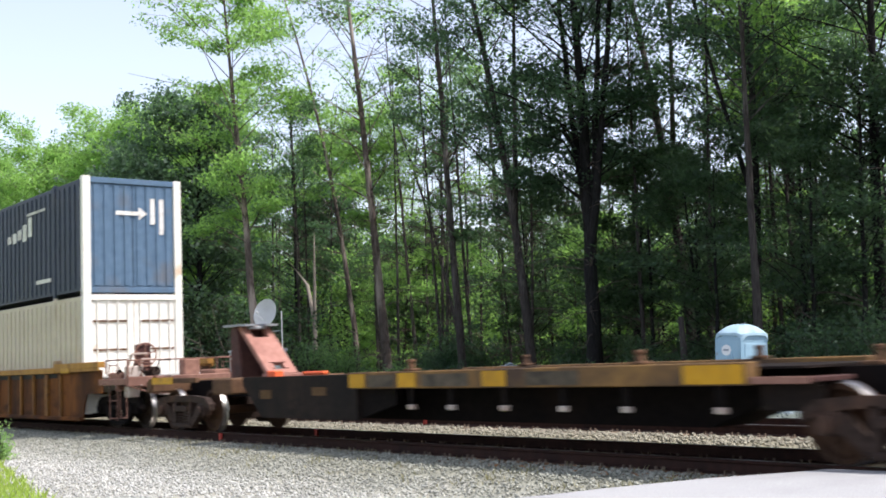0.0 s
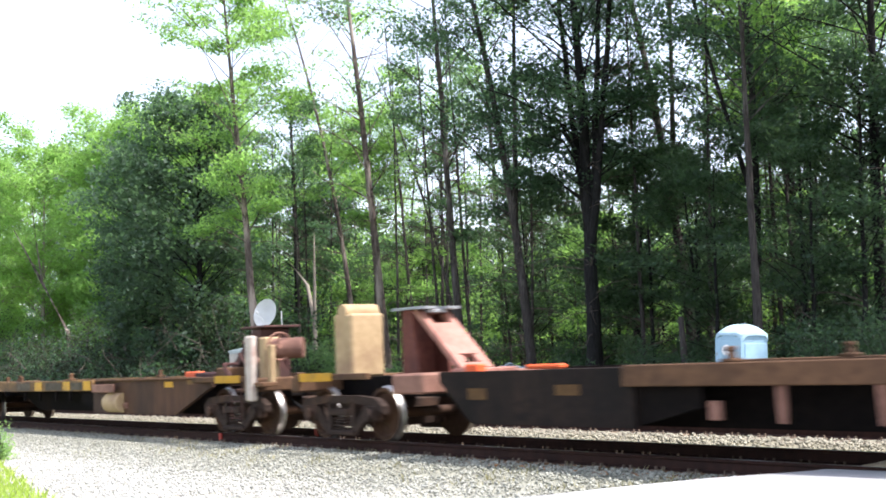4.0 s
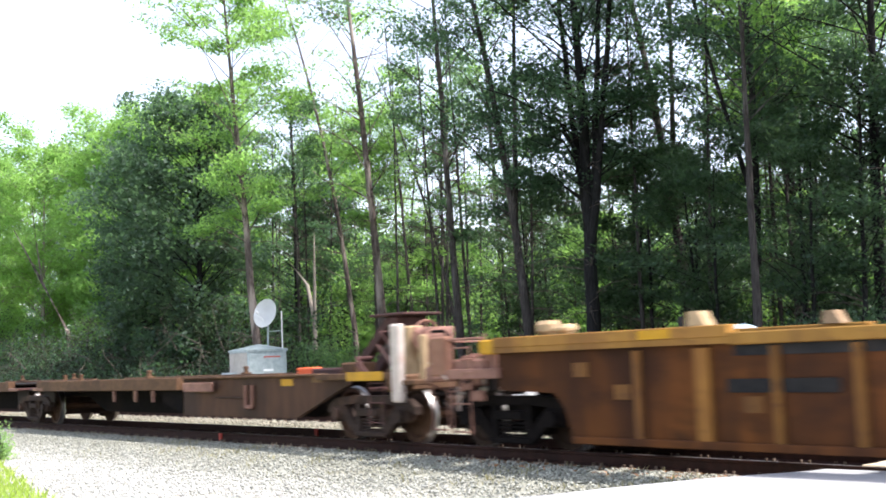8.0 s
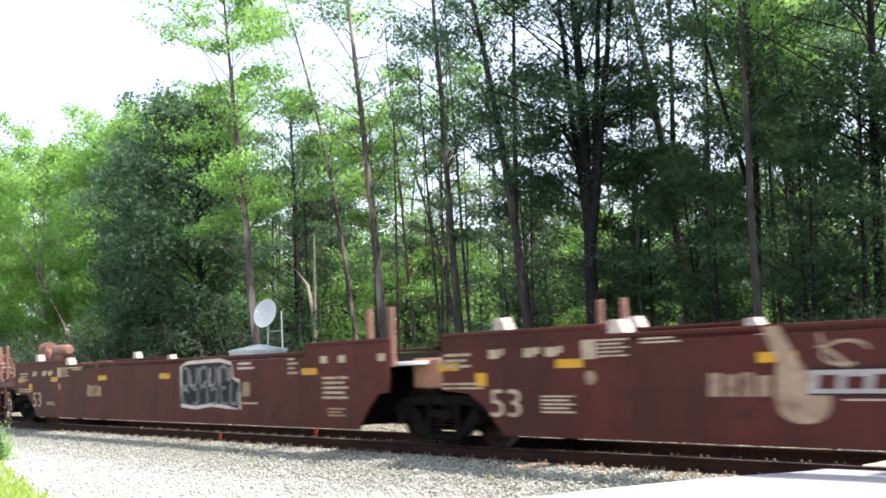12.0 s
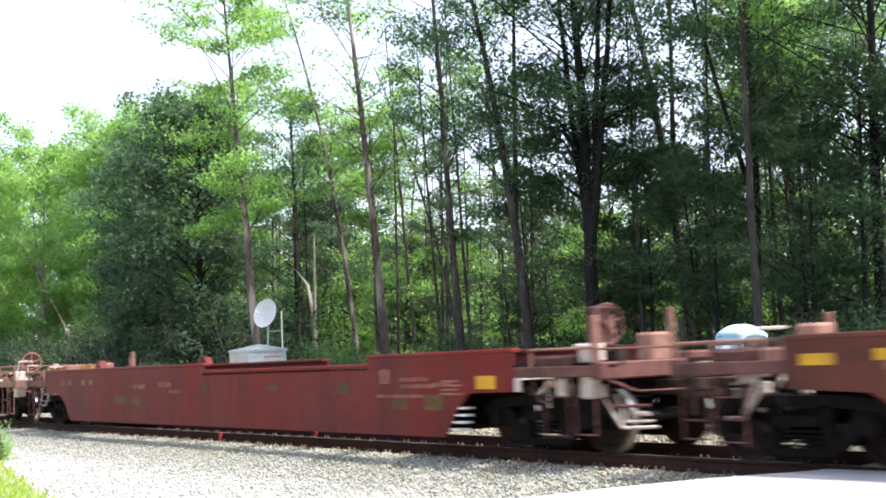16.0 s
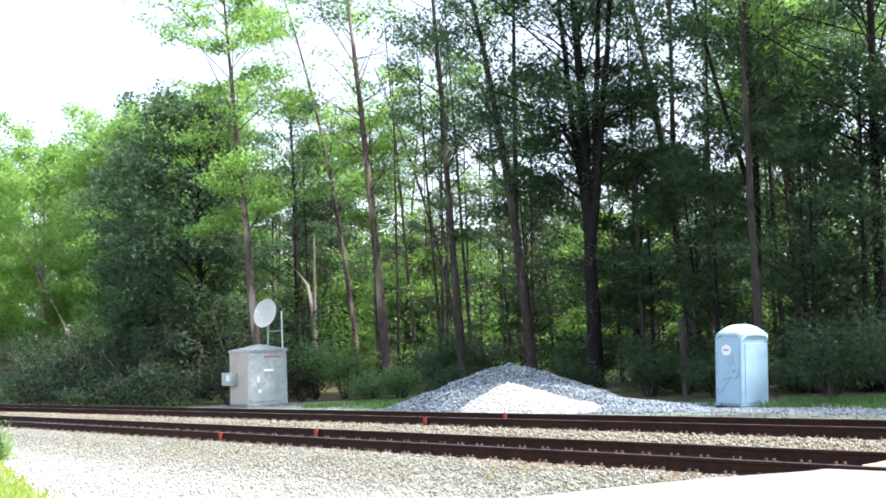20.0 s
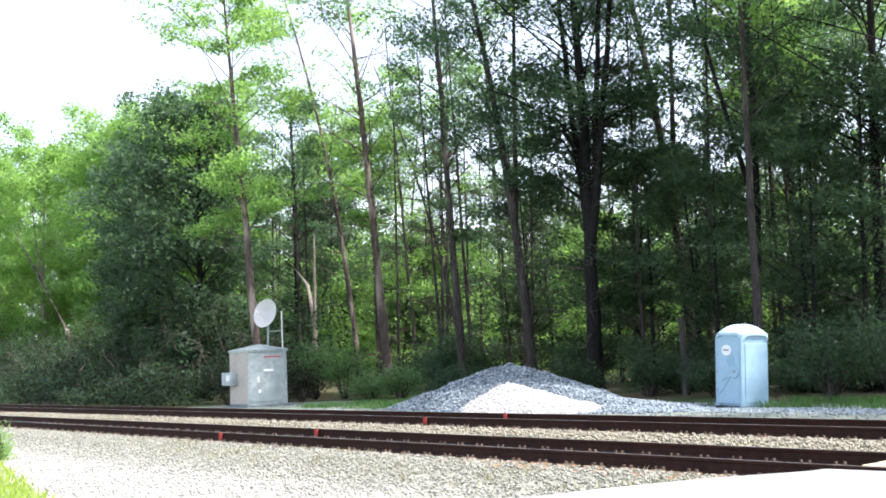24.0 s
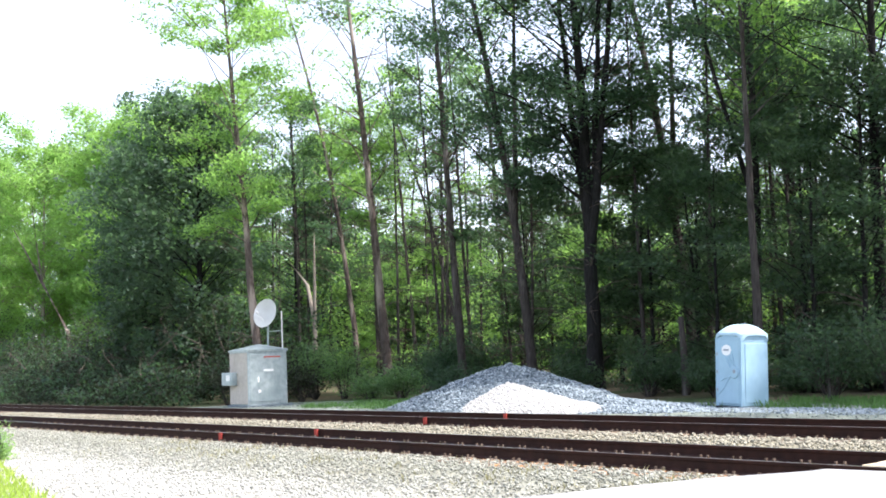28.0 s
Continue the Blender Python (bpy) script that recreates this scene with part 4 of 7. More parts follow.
def toilet_cabin(m):
    cab = thing("portable_toilet", "pale blue plastic portable toilet cabin with domed roof", "portable toilet", at=pose(-20.30, 26.54, -0.04, -1.4, 2.2, -5) @ Matrix.Diagonal((0.88, 0.90, 1.005, 1)))
    # footprint: 0 to -1.12 along the line, 0 to 1.2 across it
    part("skid", box(B(), -1.15, 0.03, -0.03, 1.23, 0.0, 0.09, 0.02), m["black"], cab, "black skid base")
    part("wall", box(B(), -1.1, 0.0, 0.0, 1.2, 0.09, 2.0, 0.03), m["blue"], cab, "pale blue side walls")
    door = part("door", box(B(), -1.04, -0.10, -0.028, -0.003, 0.16, 1.93, 0.012), m["blue"], cab, "pale blue moulded door")
    rib = B()
    for a, b in (((-0.98, 0.42), (-0.72, 0.62)), ((-0.72, 0.62), (-0.55, 0.86)), ((-0.55, 0.86), (-0.42, 0.95)), ((-0.90, 0.80), (-0.5, 0.93)), ((-0.42, 1.62), (-0.30, 1.25)), ((-0.54, 1.50), (-0.38, 1.2)), ((-0.66, 1.45), (-0.46, 1.15))):
        tube(rib, (a[0], -0.03, a[1]), (b[0], -0.03, b[1]), 0.025, n=8)
    part("moulding", rib, m["blue"], door, "raised swirl on the door")
    part("latch_plate", tube(B(), (-0.30, -0.03, 1.05), (-0.30, -0.07, 1.05), 0.19, 0.16, 24), m["blue"], door)
    part("latch", tube(B(), (-0.27, -0.055, 1.07), (-0.27, -0.085, 1.07), 0.055, n=16), m["grey"], door, "dark grey latch")
    sign = B()
    bmesh.ops.create_cone(sign, cap_ends=True, segments=28, radius1=0.15, radius2=0.15, depth=0.012,
                          matrix=Matrix.Translation((-0.62, -0.036, 1.66)) @ Matrix.Rotation(radians(90), 4, "X") @ Matrix.Diagonal((1.35, 1.0, 1, 1)))
    part("sign", sign, m["white"], door, "white oval sign with a dark band")
    part("sign_band", box(B(), -0.73, -0.51, -0.047, -0.043, 1.64, 1.69), m["grey"], door)
    for z in (0.5, 1.0, 1.5):
        part("hinge", box(B(), -1.06, -1.0, -0.045, -0.028, z, z + 0.09, 0.004), m["grey"], cab)
    post = B()
    for x, y in ((-0.04, -0.012), (-1.06, -0.012)):
        box(post, x - 0.035, x + 0.045, y - 0.03, y + 0.03, 0.09, 2.02, 0.01)
    part("corner_post", post, m["blue"], cab)
    part("side_panel", box(B(), 0.003, 0.025, 0.12, 1.08, 0.2, 1.85, 0.01), m["blue"], cab, "recessed blue side panel")
    bm = B()
    rings = []
    n = 48

    def rim(k, half):
        t = 2 * math.pi * k / n
        c, q = math.cos(t), math.sin(t)
        return (-0.55 + half * 1.02 * math.copysign(abs(c) ** 0.28, c), 0.6 + half * 1.08 * math.copysign(abs(q) ** 0.28, q)), abs(math.cos(2 * t))
    for i in range(9):
        q = 0.12 + 0.88 * i / 8
        rings.append([bm.verts.new((*rim(k, 0.60 * q)[0], 2.40 - 0.30 * q ** 2.4 + 0.05 * q * q * rim(k, 1)[1] ** 2)) for k in range(n)])
    rings.append([bm.verts.new((*rim(k, 0.61)[0], 1.93 + 0.15 * rim(k, 1)[1] ** 2)) for k in range(n)])
    rings.append([bm.verts.new((*rim(k, 0.55)[0], 1.93 + 0.15 * rim(k, 1)[1] ** 2)) for k in range(n)])
    for a, b in zip(rings, rings[1:]):
        for k in range(n):
            bm.faces.new((a[k], a[(k + 1) % n], b[(k + 1) % n], b[k]))
    bm.faces.new(rings[0])
    bmesh.ops.recalc_face_normals(bm, faces=list(bm.faces))
    for f in bm.faces:
        f.smooth = True
    for k, (x0, x1, y0, y1) in enumerate(((-1.09, -0.01, -0.02, 0.02), (-0.035, 0.005, 0.01, 1.19))):
        gable = B()
        pts = [(i / 12, 2.0 + 0.11 * math.sin(math.pi * i / 12) ** 2) for i in range(13)]
        if k == 0:
            prism(gable, [(x0, 1.92)] + [(x0 + (x1 - x0) * a, z) for a, z in pts] + [(x1, 1.92)], "y", y0, y1)
        else:
            box(gable, x0, x1, y0, y1, 1.9, 2.1, 0.004)
        part("gable", gable, m["blue"], cab, "arched blue panel under the roof")
    part("roof", bm, m["roof"], cab, "milky pale blue domed roof")
    part("vent_pipe", tube(B(), (-0.9, 1.12, 1.9), (-0.9, 1.12, 2.44), 0.04), m["grey"], cab)


forest()
far_woods()
verges()
gravel_heap()
SMALL = small_materials()
equipment_cabinet(SMALL)
toilet_cabin(SMALL)


# ---- train ----
SPEED = 19.51
T_BROWN = surface("dark_brown_steel", (0.0150, 0.0112, 0.0098), (0.0270, 0.0195, 0.0165), (0.042, 0.027, 0.020), 0.7, 0.1, fine=10, large=0.6, amount=(0.55, 0.8), shine=0.06, grime=((0.011, 0.010, 0.0095), 1.6, 0.45, 0.7))
# Near-black for parts under deck and arches; their shade is in the colour.
T_SHADEBLACK = surface("shade_black_steel", (0.006, 0.0055, 0.0055), (0.013, 0.010, 0.009), (0.022, 0.014, 0.011), 0.85, 0, fine=10, large=0.8, amount=(0.55, 0.8), shine=0.04)
# Maroon stand steel reddened: sunlight on it is put into the colour.
T_STANDRED = surface("sunlit_red_steel", (0.10, 0.032, 0.024), (0.145, 0.050, 0.037), (0.06, 0.025, 0.02), 0.7, 0, fine=9, large=1.5)
T_DECK = surface("rusty_brown_deck", (0.085, 0.045, 0.025), (0.145, 0.079, 0.042), (0.045, 0.027, 0.018), 0.8, 0.1, fine=9, large=0.9)
T_SMUDGE = surface("smudged_edge", (0.055, 0.046, 0.034), (0.11, 0.088, 0.062), (0.03, 0.025, 0.02), 0.75, 0, fine=9, large=3)
T_EDGE = surface("worn_yellow_edge", (0.15, 0.085, 0.035), (0.24, 0.135, 0.045), (0.07, 0.045, 0.03), 0.75, 0, fine=8, large=0.9, amount=(0.42, 0.62))
T_OCHRE = surface("faded_ochre_paint", (0.2904, 0.1452, 0.0264), (0.3696, 0.1936, 0.0396), (0.176, 0.0748, 0.02464), 0.65, 0, fine=7, large=0.7, amount=(0.5, 0.8), stretch=(1, 1, 0.4), grime=((0.11, 0.05, 0.018), 1.9, 0.54, 0.78))
T_YELLOW = surface("orange_yellow_paint", (0.31, 0.14, 0.015), (0.37, 0.175, 0.02), (0.18, 0.075, 0.017), 0.65, 0, fine=7, large=0.8, amount=(0.5, 0.8), stretch=(1, 1, 0.4), grime=((0.13, 0.052, 0.015), 1.8, 0.55, 0.8))
T_YELLOWALL = surface("grimy_orange_yellow", (0.200, 0.083, 0.009), (0.258, 0.110, 0.012), (0.095, 0.040, 0.012), 0.7, 0, fine=6, large=0.6, amount=(0.45, 0.75), stretch=(1, 1, 0.4), grime=((0.070, 0.030, 0.010), 1.1, 0.52, 0.80))
T_WELL = surface("rusty_ochre_side", (0.128, 0.0455, 0.0125), (0.176, 0.0655, 0.0170), (0.085, 0.032, 0.013), 0.75, 0, fine=6, large=0.5, amount=(0.45, 0.7), stretch=(1, 1, 0.35), shine=0.08, grime=((0.036, 0.017, 0.010), 1.0, 0.42, 0.68))
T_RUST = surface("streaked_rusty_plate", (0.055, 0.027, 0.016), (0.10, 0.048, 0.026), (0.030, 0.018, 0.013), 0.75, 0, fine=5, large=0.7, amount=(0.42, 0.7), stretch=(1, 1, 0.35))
T_OXIDE = surface("oxide_end_steel", (0.085, 0.034, 0.028), (0.14, 0.062, 0.05), (0.05, 0.026, 0.022), 0.7, 0, fine=7, large=1.3)
T_RIB = surface("rusty_ochre_post", (0.172, 0.074, 0.016), (0.235, 0.108, 0.022), (0.12, 0.05, 0.018), 0.7, 0, fine=7, large=0.9, amount=(0.45, 0.75), stretch=(1, 1, 0.4), spread=0.2, grime=((0.075, 0.033, 0.014), 2.2, 0.5, 0.75))
T_MAROON = surface("maroon_paint", (0.0646, 0.01768, 0.0136), (0.085, 0.02448, 0.01836), (0.051, 0.0204, 0.01496), 0.6, 0, fine=5, large=0.6, amount=(0.5, 0.8), stretch=(1, 1, 0.4), shine=0.08, grime=((0.038, 0.016, 0.014), 1.3, 0.48, 0.75))
T_RED = surface("faded_red_paint", (0.128, 0.0165, 0.0145), (0.160, 0.023, 0.019), (0.115, 0.036, 0.032), 0.6, 0, fine=5, large=0.45, amount=(0.4, 0.8), stretch=(1, 1, 0.4), shine=0.08, grime=((0.075, 0.022, 0.021), 1.3, 0.48, 0.75))
T_BROWNRED = surface("brown_red_paint", (0.0975, 0.0315, 0.021), (0.1275, 0.04125, 0.027), (0.075, 0.0315, 0.0225), 0.6, 0, fine=5, large=0.6, amount=(0.5, 0.8), stretch=(1, 1, 0.4), shine=0.08, grime=((0.060, 0.026, 0.020), 1.3, 0.48, 0.75))
# Pinkish oxide; on end fittings it puts the sun's highlights into dull maroon.
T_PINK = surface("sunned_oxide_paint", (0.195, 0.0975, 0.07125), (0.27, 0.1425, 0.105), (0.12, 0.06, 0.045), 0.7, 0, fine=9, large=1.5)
T_TAN = surface("tan_paint", (0.34, 0.24, 0.13), (0.42, 0.30, 0.17), (0.22, 0.13, 0.08), 0.7, 0, fine=9, large=1.5)
T_STAND = surface("dull_maroon_steel", (0.06, 0.0272, 0.024), (0.088, 0.04, 0.0336), (0.04, 0.024, 0.0208), 0.7, 0, fine=9, large=1.5)
T_GREYPLATE = surface("greased_grey_plate", (0.19, 0.20, 0.205), (0.29, 0.30, 0.31), (0.08, 0.075, 0.07), 0.5, 0.3, fine=9, large=1.5)
# Pale paint; on end fittings and guides sunlight is put into the colour.
T_SUNNED = surface("sunned_pale_paint", (0.425, 0.357, 0.306), (0.527, 0.459, 0.3995), (0.34, 0.2125, 0.17), 0.7, 0, fine=9, large=2.5)
T_HITCH = surface("red_oxide", (0.27, 0.125, 0.095), (0.36, 0.18, 0.14), (0.18, 0.075, 0.055), 0.65, 0, fine=8, large=1.2)
T_ORANGE = surface("orange_red_paint", (0.75, 0.10, 0.03), (0.85, 0.16, 0.05), None, 0.5, 0)
T_REFLECT = surface("yellow_reflector", (0.46, 0.235, 0.010), (0.52, 0.28, 0.016), (0.28, 0.15, 0.025), 0.5, 0, fine=12, large=3)
T_FADED = surface("worn_white_paint", (0.55, 0.54, 0.50), (0.70, 0.68, 0.63), (0.38, 0.34, 0.30), 0.7, 0, fine=14, large=4)
T_CREAM = surface("cream_paint", (0.34, 0.26, 0.17), (0.44, 0.35, 0.24), (0.16, 0.09, 0.06), 0.7, 0, fine=14, large=4)
T_FAINTRED = surface("faint_pink_lettering", (0.19, 0.075, 0.055), (0.26, 0.115, 0.085), (0.15, 0.03, 0.025), 0.7, 0, fine=12, large=4)
T_FAINTBROWN = surface("faint_brown_lettering", (0.15, 0.075, 0.055), (0.21, 0.11, 0.082), (0.11, 0.042, 0.03), 0.7, 0, fine=12, large=4)
T_FADEDGREY = surface("pale_grey_paint", (0.24, 0.225, 0.205), (0.32, 0.30, 0.275), (0.17, 0.12, 0.10), 0.7, 0, fine=12, large=4)
T_TAGGREY = surface("grey_spray_paint", (0.13, 0.135, 0.14), (0.22, 0.225, 0.23), (0.07, 0.065, 0.065), 0.7, 0, fine=12, large=4)
T_FADEDRED = surface("faded_red_lettering", (0.22, 0.050, 0.026), (0.30, 0.075, 0.034), (0.18, 0.075, 0.018), 0.7, 0, fine=12, large=3)
T_EOT = surface("pale_blue_casing", (0.46, 0.58, 0.70), (0.56, 0.68, 0.80), None, 0.5, 0, spread=0)
T_SPRAY = surface("tan_spray_paint", (0.24, 0.16, 0.10), (0.33, 0.235, 0.15), (0.14, 0.07, 0.045), 0.7, 0, fine=12, large=4)
T_OCHREFADE = surface("faded_ochre_patch", (0.075, 0.040, 0.015), (0.11, 0.058, 0.020), (0.035, 0.022, 0.015), 0.7, 0, fine=9, large=3)
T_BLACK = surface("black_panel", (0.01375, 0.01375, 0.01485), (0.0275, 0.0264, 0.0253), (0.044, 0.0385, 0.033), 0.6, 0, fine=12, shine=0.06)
T_TRUCK = surface("grimy_cast_steel", (0.028, 0.020, 0.0165), (0.056, 0.039, 0.032), (0.105, 0.058, 0.038), 0.75, 0.2, fine=14, large=2, shine=0.06)
T_WHEEL = surface("wheel_steel", (0.040, 0.024, 0.018), (0.072, 0.044, 0.031), (0.10, 0.050, 0.026), 0.65, 0.3, fine=12, shine=0.06)
# Wheel steel darkened for the wells: arch shade put into the colour.
T_SHADEWHEEL = surface("shade_black_wheel", (0.012, 0.010, 0.009), (0.026, 0.020, 0.017), (0.045, 0.026, 0.018), 0.6, 0.3, fine=12, shine=0.06)
T_TREAD = surface("bright_wheel_rim", (0.30, 0.285, 0.27), (0.46, 0.44, 0.42), None, 0.38, 1.0, spread=0)
T_SALMON = surface("salmon_paint", (0.25, 0.12, 0.075), (0.30, 0.155, 0.10), (0.15, 0.07, 0.045), 0.7, 0, fine=9, large=1.5)
T_GRATE = surface("galvanised_walkway", (0.50, 0.50, 0.47), (0.66, 0.65, 0.61), (0.35, 0.28, 0.2), 0.6, 0.3, fine=20)
T_NAVY = surface("navy_container", (0.02475, 0.0341, 0.05225), (0.033, 0.044, 0.066), (0.0495, 0.0495, 0.055), 0.5, 0, fine=5, large=1, spread=0)
T_BLUE = surface("slate_blue_door", (0.08, 0.136, 0.208), (0.104, 0.168, 0.248), (0.136, 0.136, 0.144), 0.5, 0, fine=5, large=1, spread=0)
T_TANBOX = surface("tan_container", (0.50, 0.44, 0.33), (0.57, 0.50, 0.38), (0.42, 0.34, 0.24), 0.6, 0, fine=5, large=1, spread=0)
T_WHITE = surface("white_container", (0.72, 0.69, 0.62), (0.80, 0.77, 0.70), (0.55, 0.36, 0.2), 0.55, 0, fine=5, large=1.3, amount=(0.62, 0.75), spread=0)

WHEEL_R = 0.44


def wheelset_mesh(mat):
    bm = B()
    for s in (-1, 1):
        prof = ((0.66, 0.10), (0.68, 0.36), (0.675, WHEEL_R + 0.025), (0.70, WHEEL_R + 0.025), (0.715, WHEEL_R), (0.80, WHEEL_R - 0.008), (0.805, 0.37), (0.755, 0.33), (0.75, 0.16), (0.79, 0.13), (0.79, 0.02))
        rings = [[bm.verts.new((r * math.cos(t), s * y, r * math.sin(t))) for t in [2 * math.pi * k / 28 for k in range(28)]] for y, r in prof]
        for a, b in zip(rings, rings[1:]):
            for k in range(28):
                bm.faces.new((a[k], a[(k + 1) % 28], b[(k + 1) % 28], b[k]))
        bm.faces.new(rings[-1])
        for k in range(3):
            t = 2.1 * k
            tube(bm, (0.24 * math.cos(t), s * 0.745, 0.24 * math.sin(t)), (0.24 * math.cos(t), s * 0.765, 0.24 * math.sin(t)), 0.03, n=6)
    tube(bm, (0, -1.0, 0), (0, 1.0, 0), 0.085, n=12)
    bmesh.ops.recalc_face_normals(bm, faces=list(bm.faces))
    me = solid("wheelset", bm, mat)
    me.materials.append(T_TREAD)
    for p in me.polygons:
        rr = math.hypot(p.center.x, p.center.z)
        if rr > WHEEL_R - 0.04 and 0.69 < abs(p.center.y) < 0.81:
            p.material_index = 1
    return me


def side_frame_mesh(mat):
    bm = B()
    prism(bm, ((-1.22, 0.46), (-1.22, 0.58), (-1.02, 0.71), (-0.5, 0.75), (0.5, 0.75), (1.02, 0.71), (1.22, 0.58), (1.22, 0.46), (0.98, 0.57), (0.5, 0.62), (-0.5, 0.62), (-0.98, 0.57)), "y", -0.07, 0.07)
    for s in (-1, 1):
        prism(bm, ((s * 0.98, 0.56), (s * 0.70, 0.58), (s * 0.38, 0.25), (s * 0.30, 0.12), (s * 0.46, 0.13)), "y", -0.06, 0.06)
        box(bm, s * 0.29, s * 0.40, -0.07, 0.07, 0.14, 0.66, 0.01)
        box(bm, s * 0.89 - 0.16, s * 0.89 + 0.16, -0.09, 0.08, 0.33, 0.60, 0.03)
        tube(bm, (s * 0.89, -0.17, 0.44), (s * 0.89, 0.05, 0.44), 0.105, n=14)
    box(bm, -0.44, 0.44, -0.09, 0.09, 0.09, 0.18, 0.02)
    for k in (-0.17, 0.0, 0.17):
        for i in range(4):
            tube(bm, (k, 0.0, 0.19 + 0.055 * i), (k, 0.0, 0.22 + 0.055 * i), 0.07, n=10)
    box(bm, -0.28, 0.28, -0.10, 0.06, 0.42, 0.54, 0.015)
    return solid("side_frame", bm, mat)


def bolster_mesh(mat):
    bm = B()
    box(bm, -0.22, 0.22, -0.95, 0.95, 0.42, 0.66, 0.03)
    box(bm, -0.30, 0.30, -0.32, 0.32, 0.64, 0.80, 0.03)
    for k in (-0.55, 0.55):
        box(bm, k - 0.05, k + 0.05, -0.85, 0.85, 0.22, 0.36, 0.01)
    return solid("truck", bm, mat)


# Black gear is the brown gear with wheel arch shade in its colour.
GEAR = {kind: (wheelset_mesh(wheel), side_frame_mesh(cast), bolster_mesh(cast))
        for kind, wheel, cast in (("brown", T_WHEEL, T_TRUCK), ("black", T_SHADEWHEEL, T_SHADEBLACK))}


def truck(parent, x, kind="brown"):
    """A two-axle truck, turning wheels and all, under a car at x."""
    wheelset, side_frame, bolster = GEAR[kind]
    t = part("truck", bolster, None, parent, "grimy cast steel two-axle truck" if kind == "brown" else "two-axle truck with shade put into its black", pose(x, 0, 0))
    for s in (-1, 1):
        part("side_frame", side_frame, None, t, "", pose(0, s * 1.0, 0, 0, 0, 0 if s < 0 else 180))
    for s in (-1, 1):
        part("wheelset", wheelset, None, t, "two steel wheels with bright rims on an axle", pose(s * 0.89, 0, WHEEL_R))
    return t


def coupler(parent, x, d):
    bm = B()
    box(bm, min(x, x + d * 0.75), max(x, x + d * 0.75), -0.09, 0.09, 0.72, 0.92, 0.02)
    box(bm, min(x + d * 0.72, x + d * 1.02), max(x + d * 0.72, x + d * 1.02), -0.19, 0.15, 0.66, 0.96, 0.04)
    part("coupler", bm, T_TRUCK, parent, "rusty knuckle coupler")
    bm = B()
    pts = [Vector((x + d * 0.2 * i, -0.35 + 0.05 * i, 0.74 - 0.30 * math.sin(math.pi * i / 5))) for i in range(6)]
    for a, b in zip(pts, pts[1:]):
        tube(bm, a, b, 0.025, n=6)
    part("brake_hose", bm, T_BLACK, parent, "black air brake hose")


def panel(name, parent, x0, x1, z0, z1, mat, side=-1.47, label=""):
    """A flat painted patch, proud of the side."""
    return part(name, box(B(), x0, x1, side - 0.004, side + 0.004, z0, z1), mat, parent, label)


def lettering(parent, text, x, z, height, mat, side=-1.476, wide=1.0):
    cu = bpy.data.curves.new("number", "FONT")
    cu.body, cu.size, cu.extrude = text, height * 1.4, 0.002
    tmp = bpy.data.objects.new("number", cu)
    scene.collection.objects.link(tmp)
    me = bpy.data.meshes.new_from_object(tmp.evaluated_get(bpy.context.evaluated_depsgraph_get()))
    bpy.data.objects.remove(tmp)
    me.materials.clear()
    me.materials.append(mat)
    part("number", me, None, parent, "cream painted number", pose(x, side, z, 90, 0, 0) @ Matrix.Diagonal((wide, 1, 1, 1)))


def rod(pts, r):
    bm = B()
    for a, b in zip(pts, pts[1:]):
        tube(bm, a, b, r, n=6)
    return bm


def ladder_mesh(width, z0, z1):
    """Two stiles along x and rungs between them."""
    bm = B()
    for x in (-width / 2, width / 2):
        tube(bm, (x, 0, z0), (x, 0, z1), 0.011, n=6)
    n = max(3, int((z1 - z0) / 0.28))
    for k in range(n):
        z = z0 + 0.04 + (z1 - z0 - 0.08) * k / (n - 1)
        tube(bm, (-width / 2, 0, z), (width / 2, 0, z), 0.010, n=6)
    return bm


def brake_wheel(parent, x, y, z, mat):
    bm = B()
    ring = [(x, y + 0.26 * math.cos(2 * math.pi * k / 20), z + 0.26 * math.sin(2 * math.pi * k / 20)) for k in range(21)]
    for a, b in zip(ring, ring[1:]):
        tube(bm, a, b, 0.02, n=6)
    for k in range(5):
        t = 2 * math.pi * k / 5 + 0.3
        tube(bm, (x - 0.03, y, z), (x, y + 0.25 * math.cos(t), z + 0.25 * math.sin(t)), 0.014, n=6)
    tube(bm, (x - 0.08, y, z), (x + 0.02, y, z), 0.05, n=10)
    part("brake_wheel", bm, mat, parent, "spoked hand brake wheel")


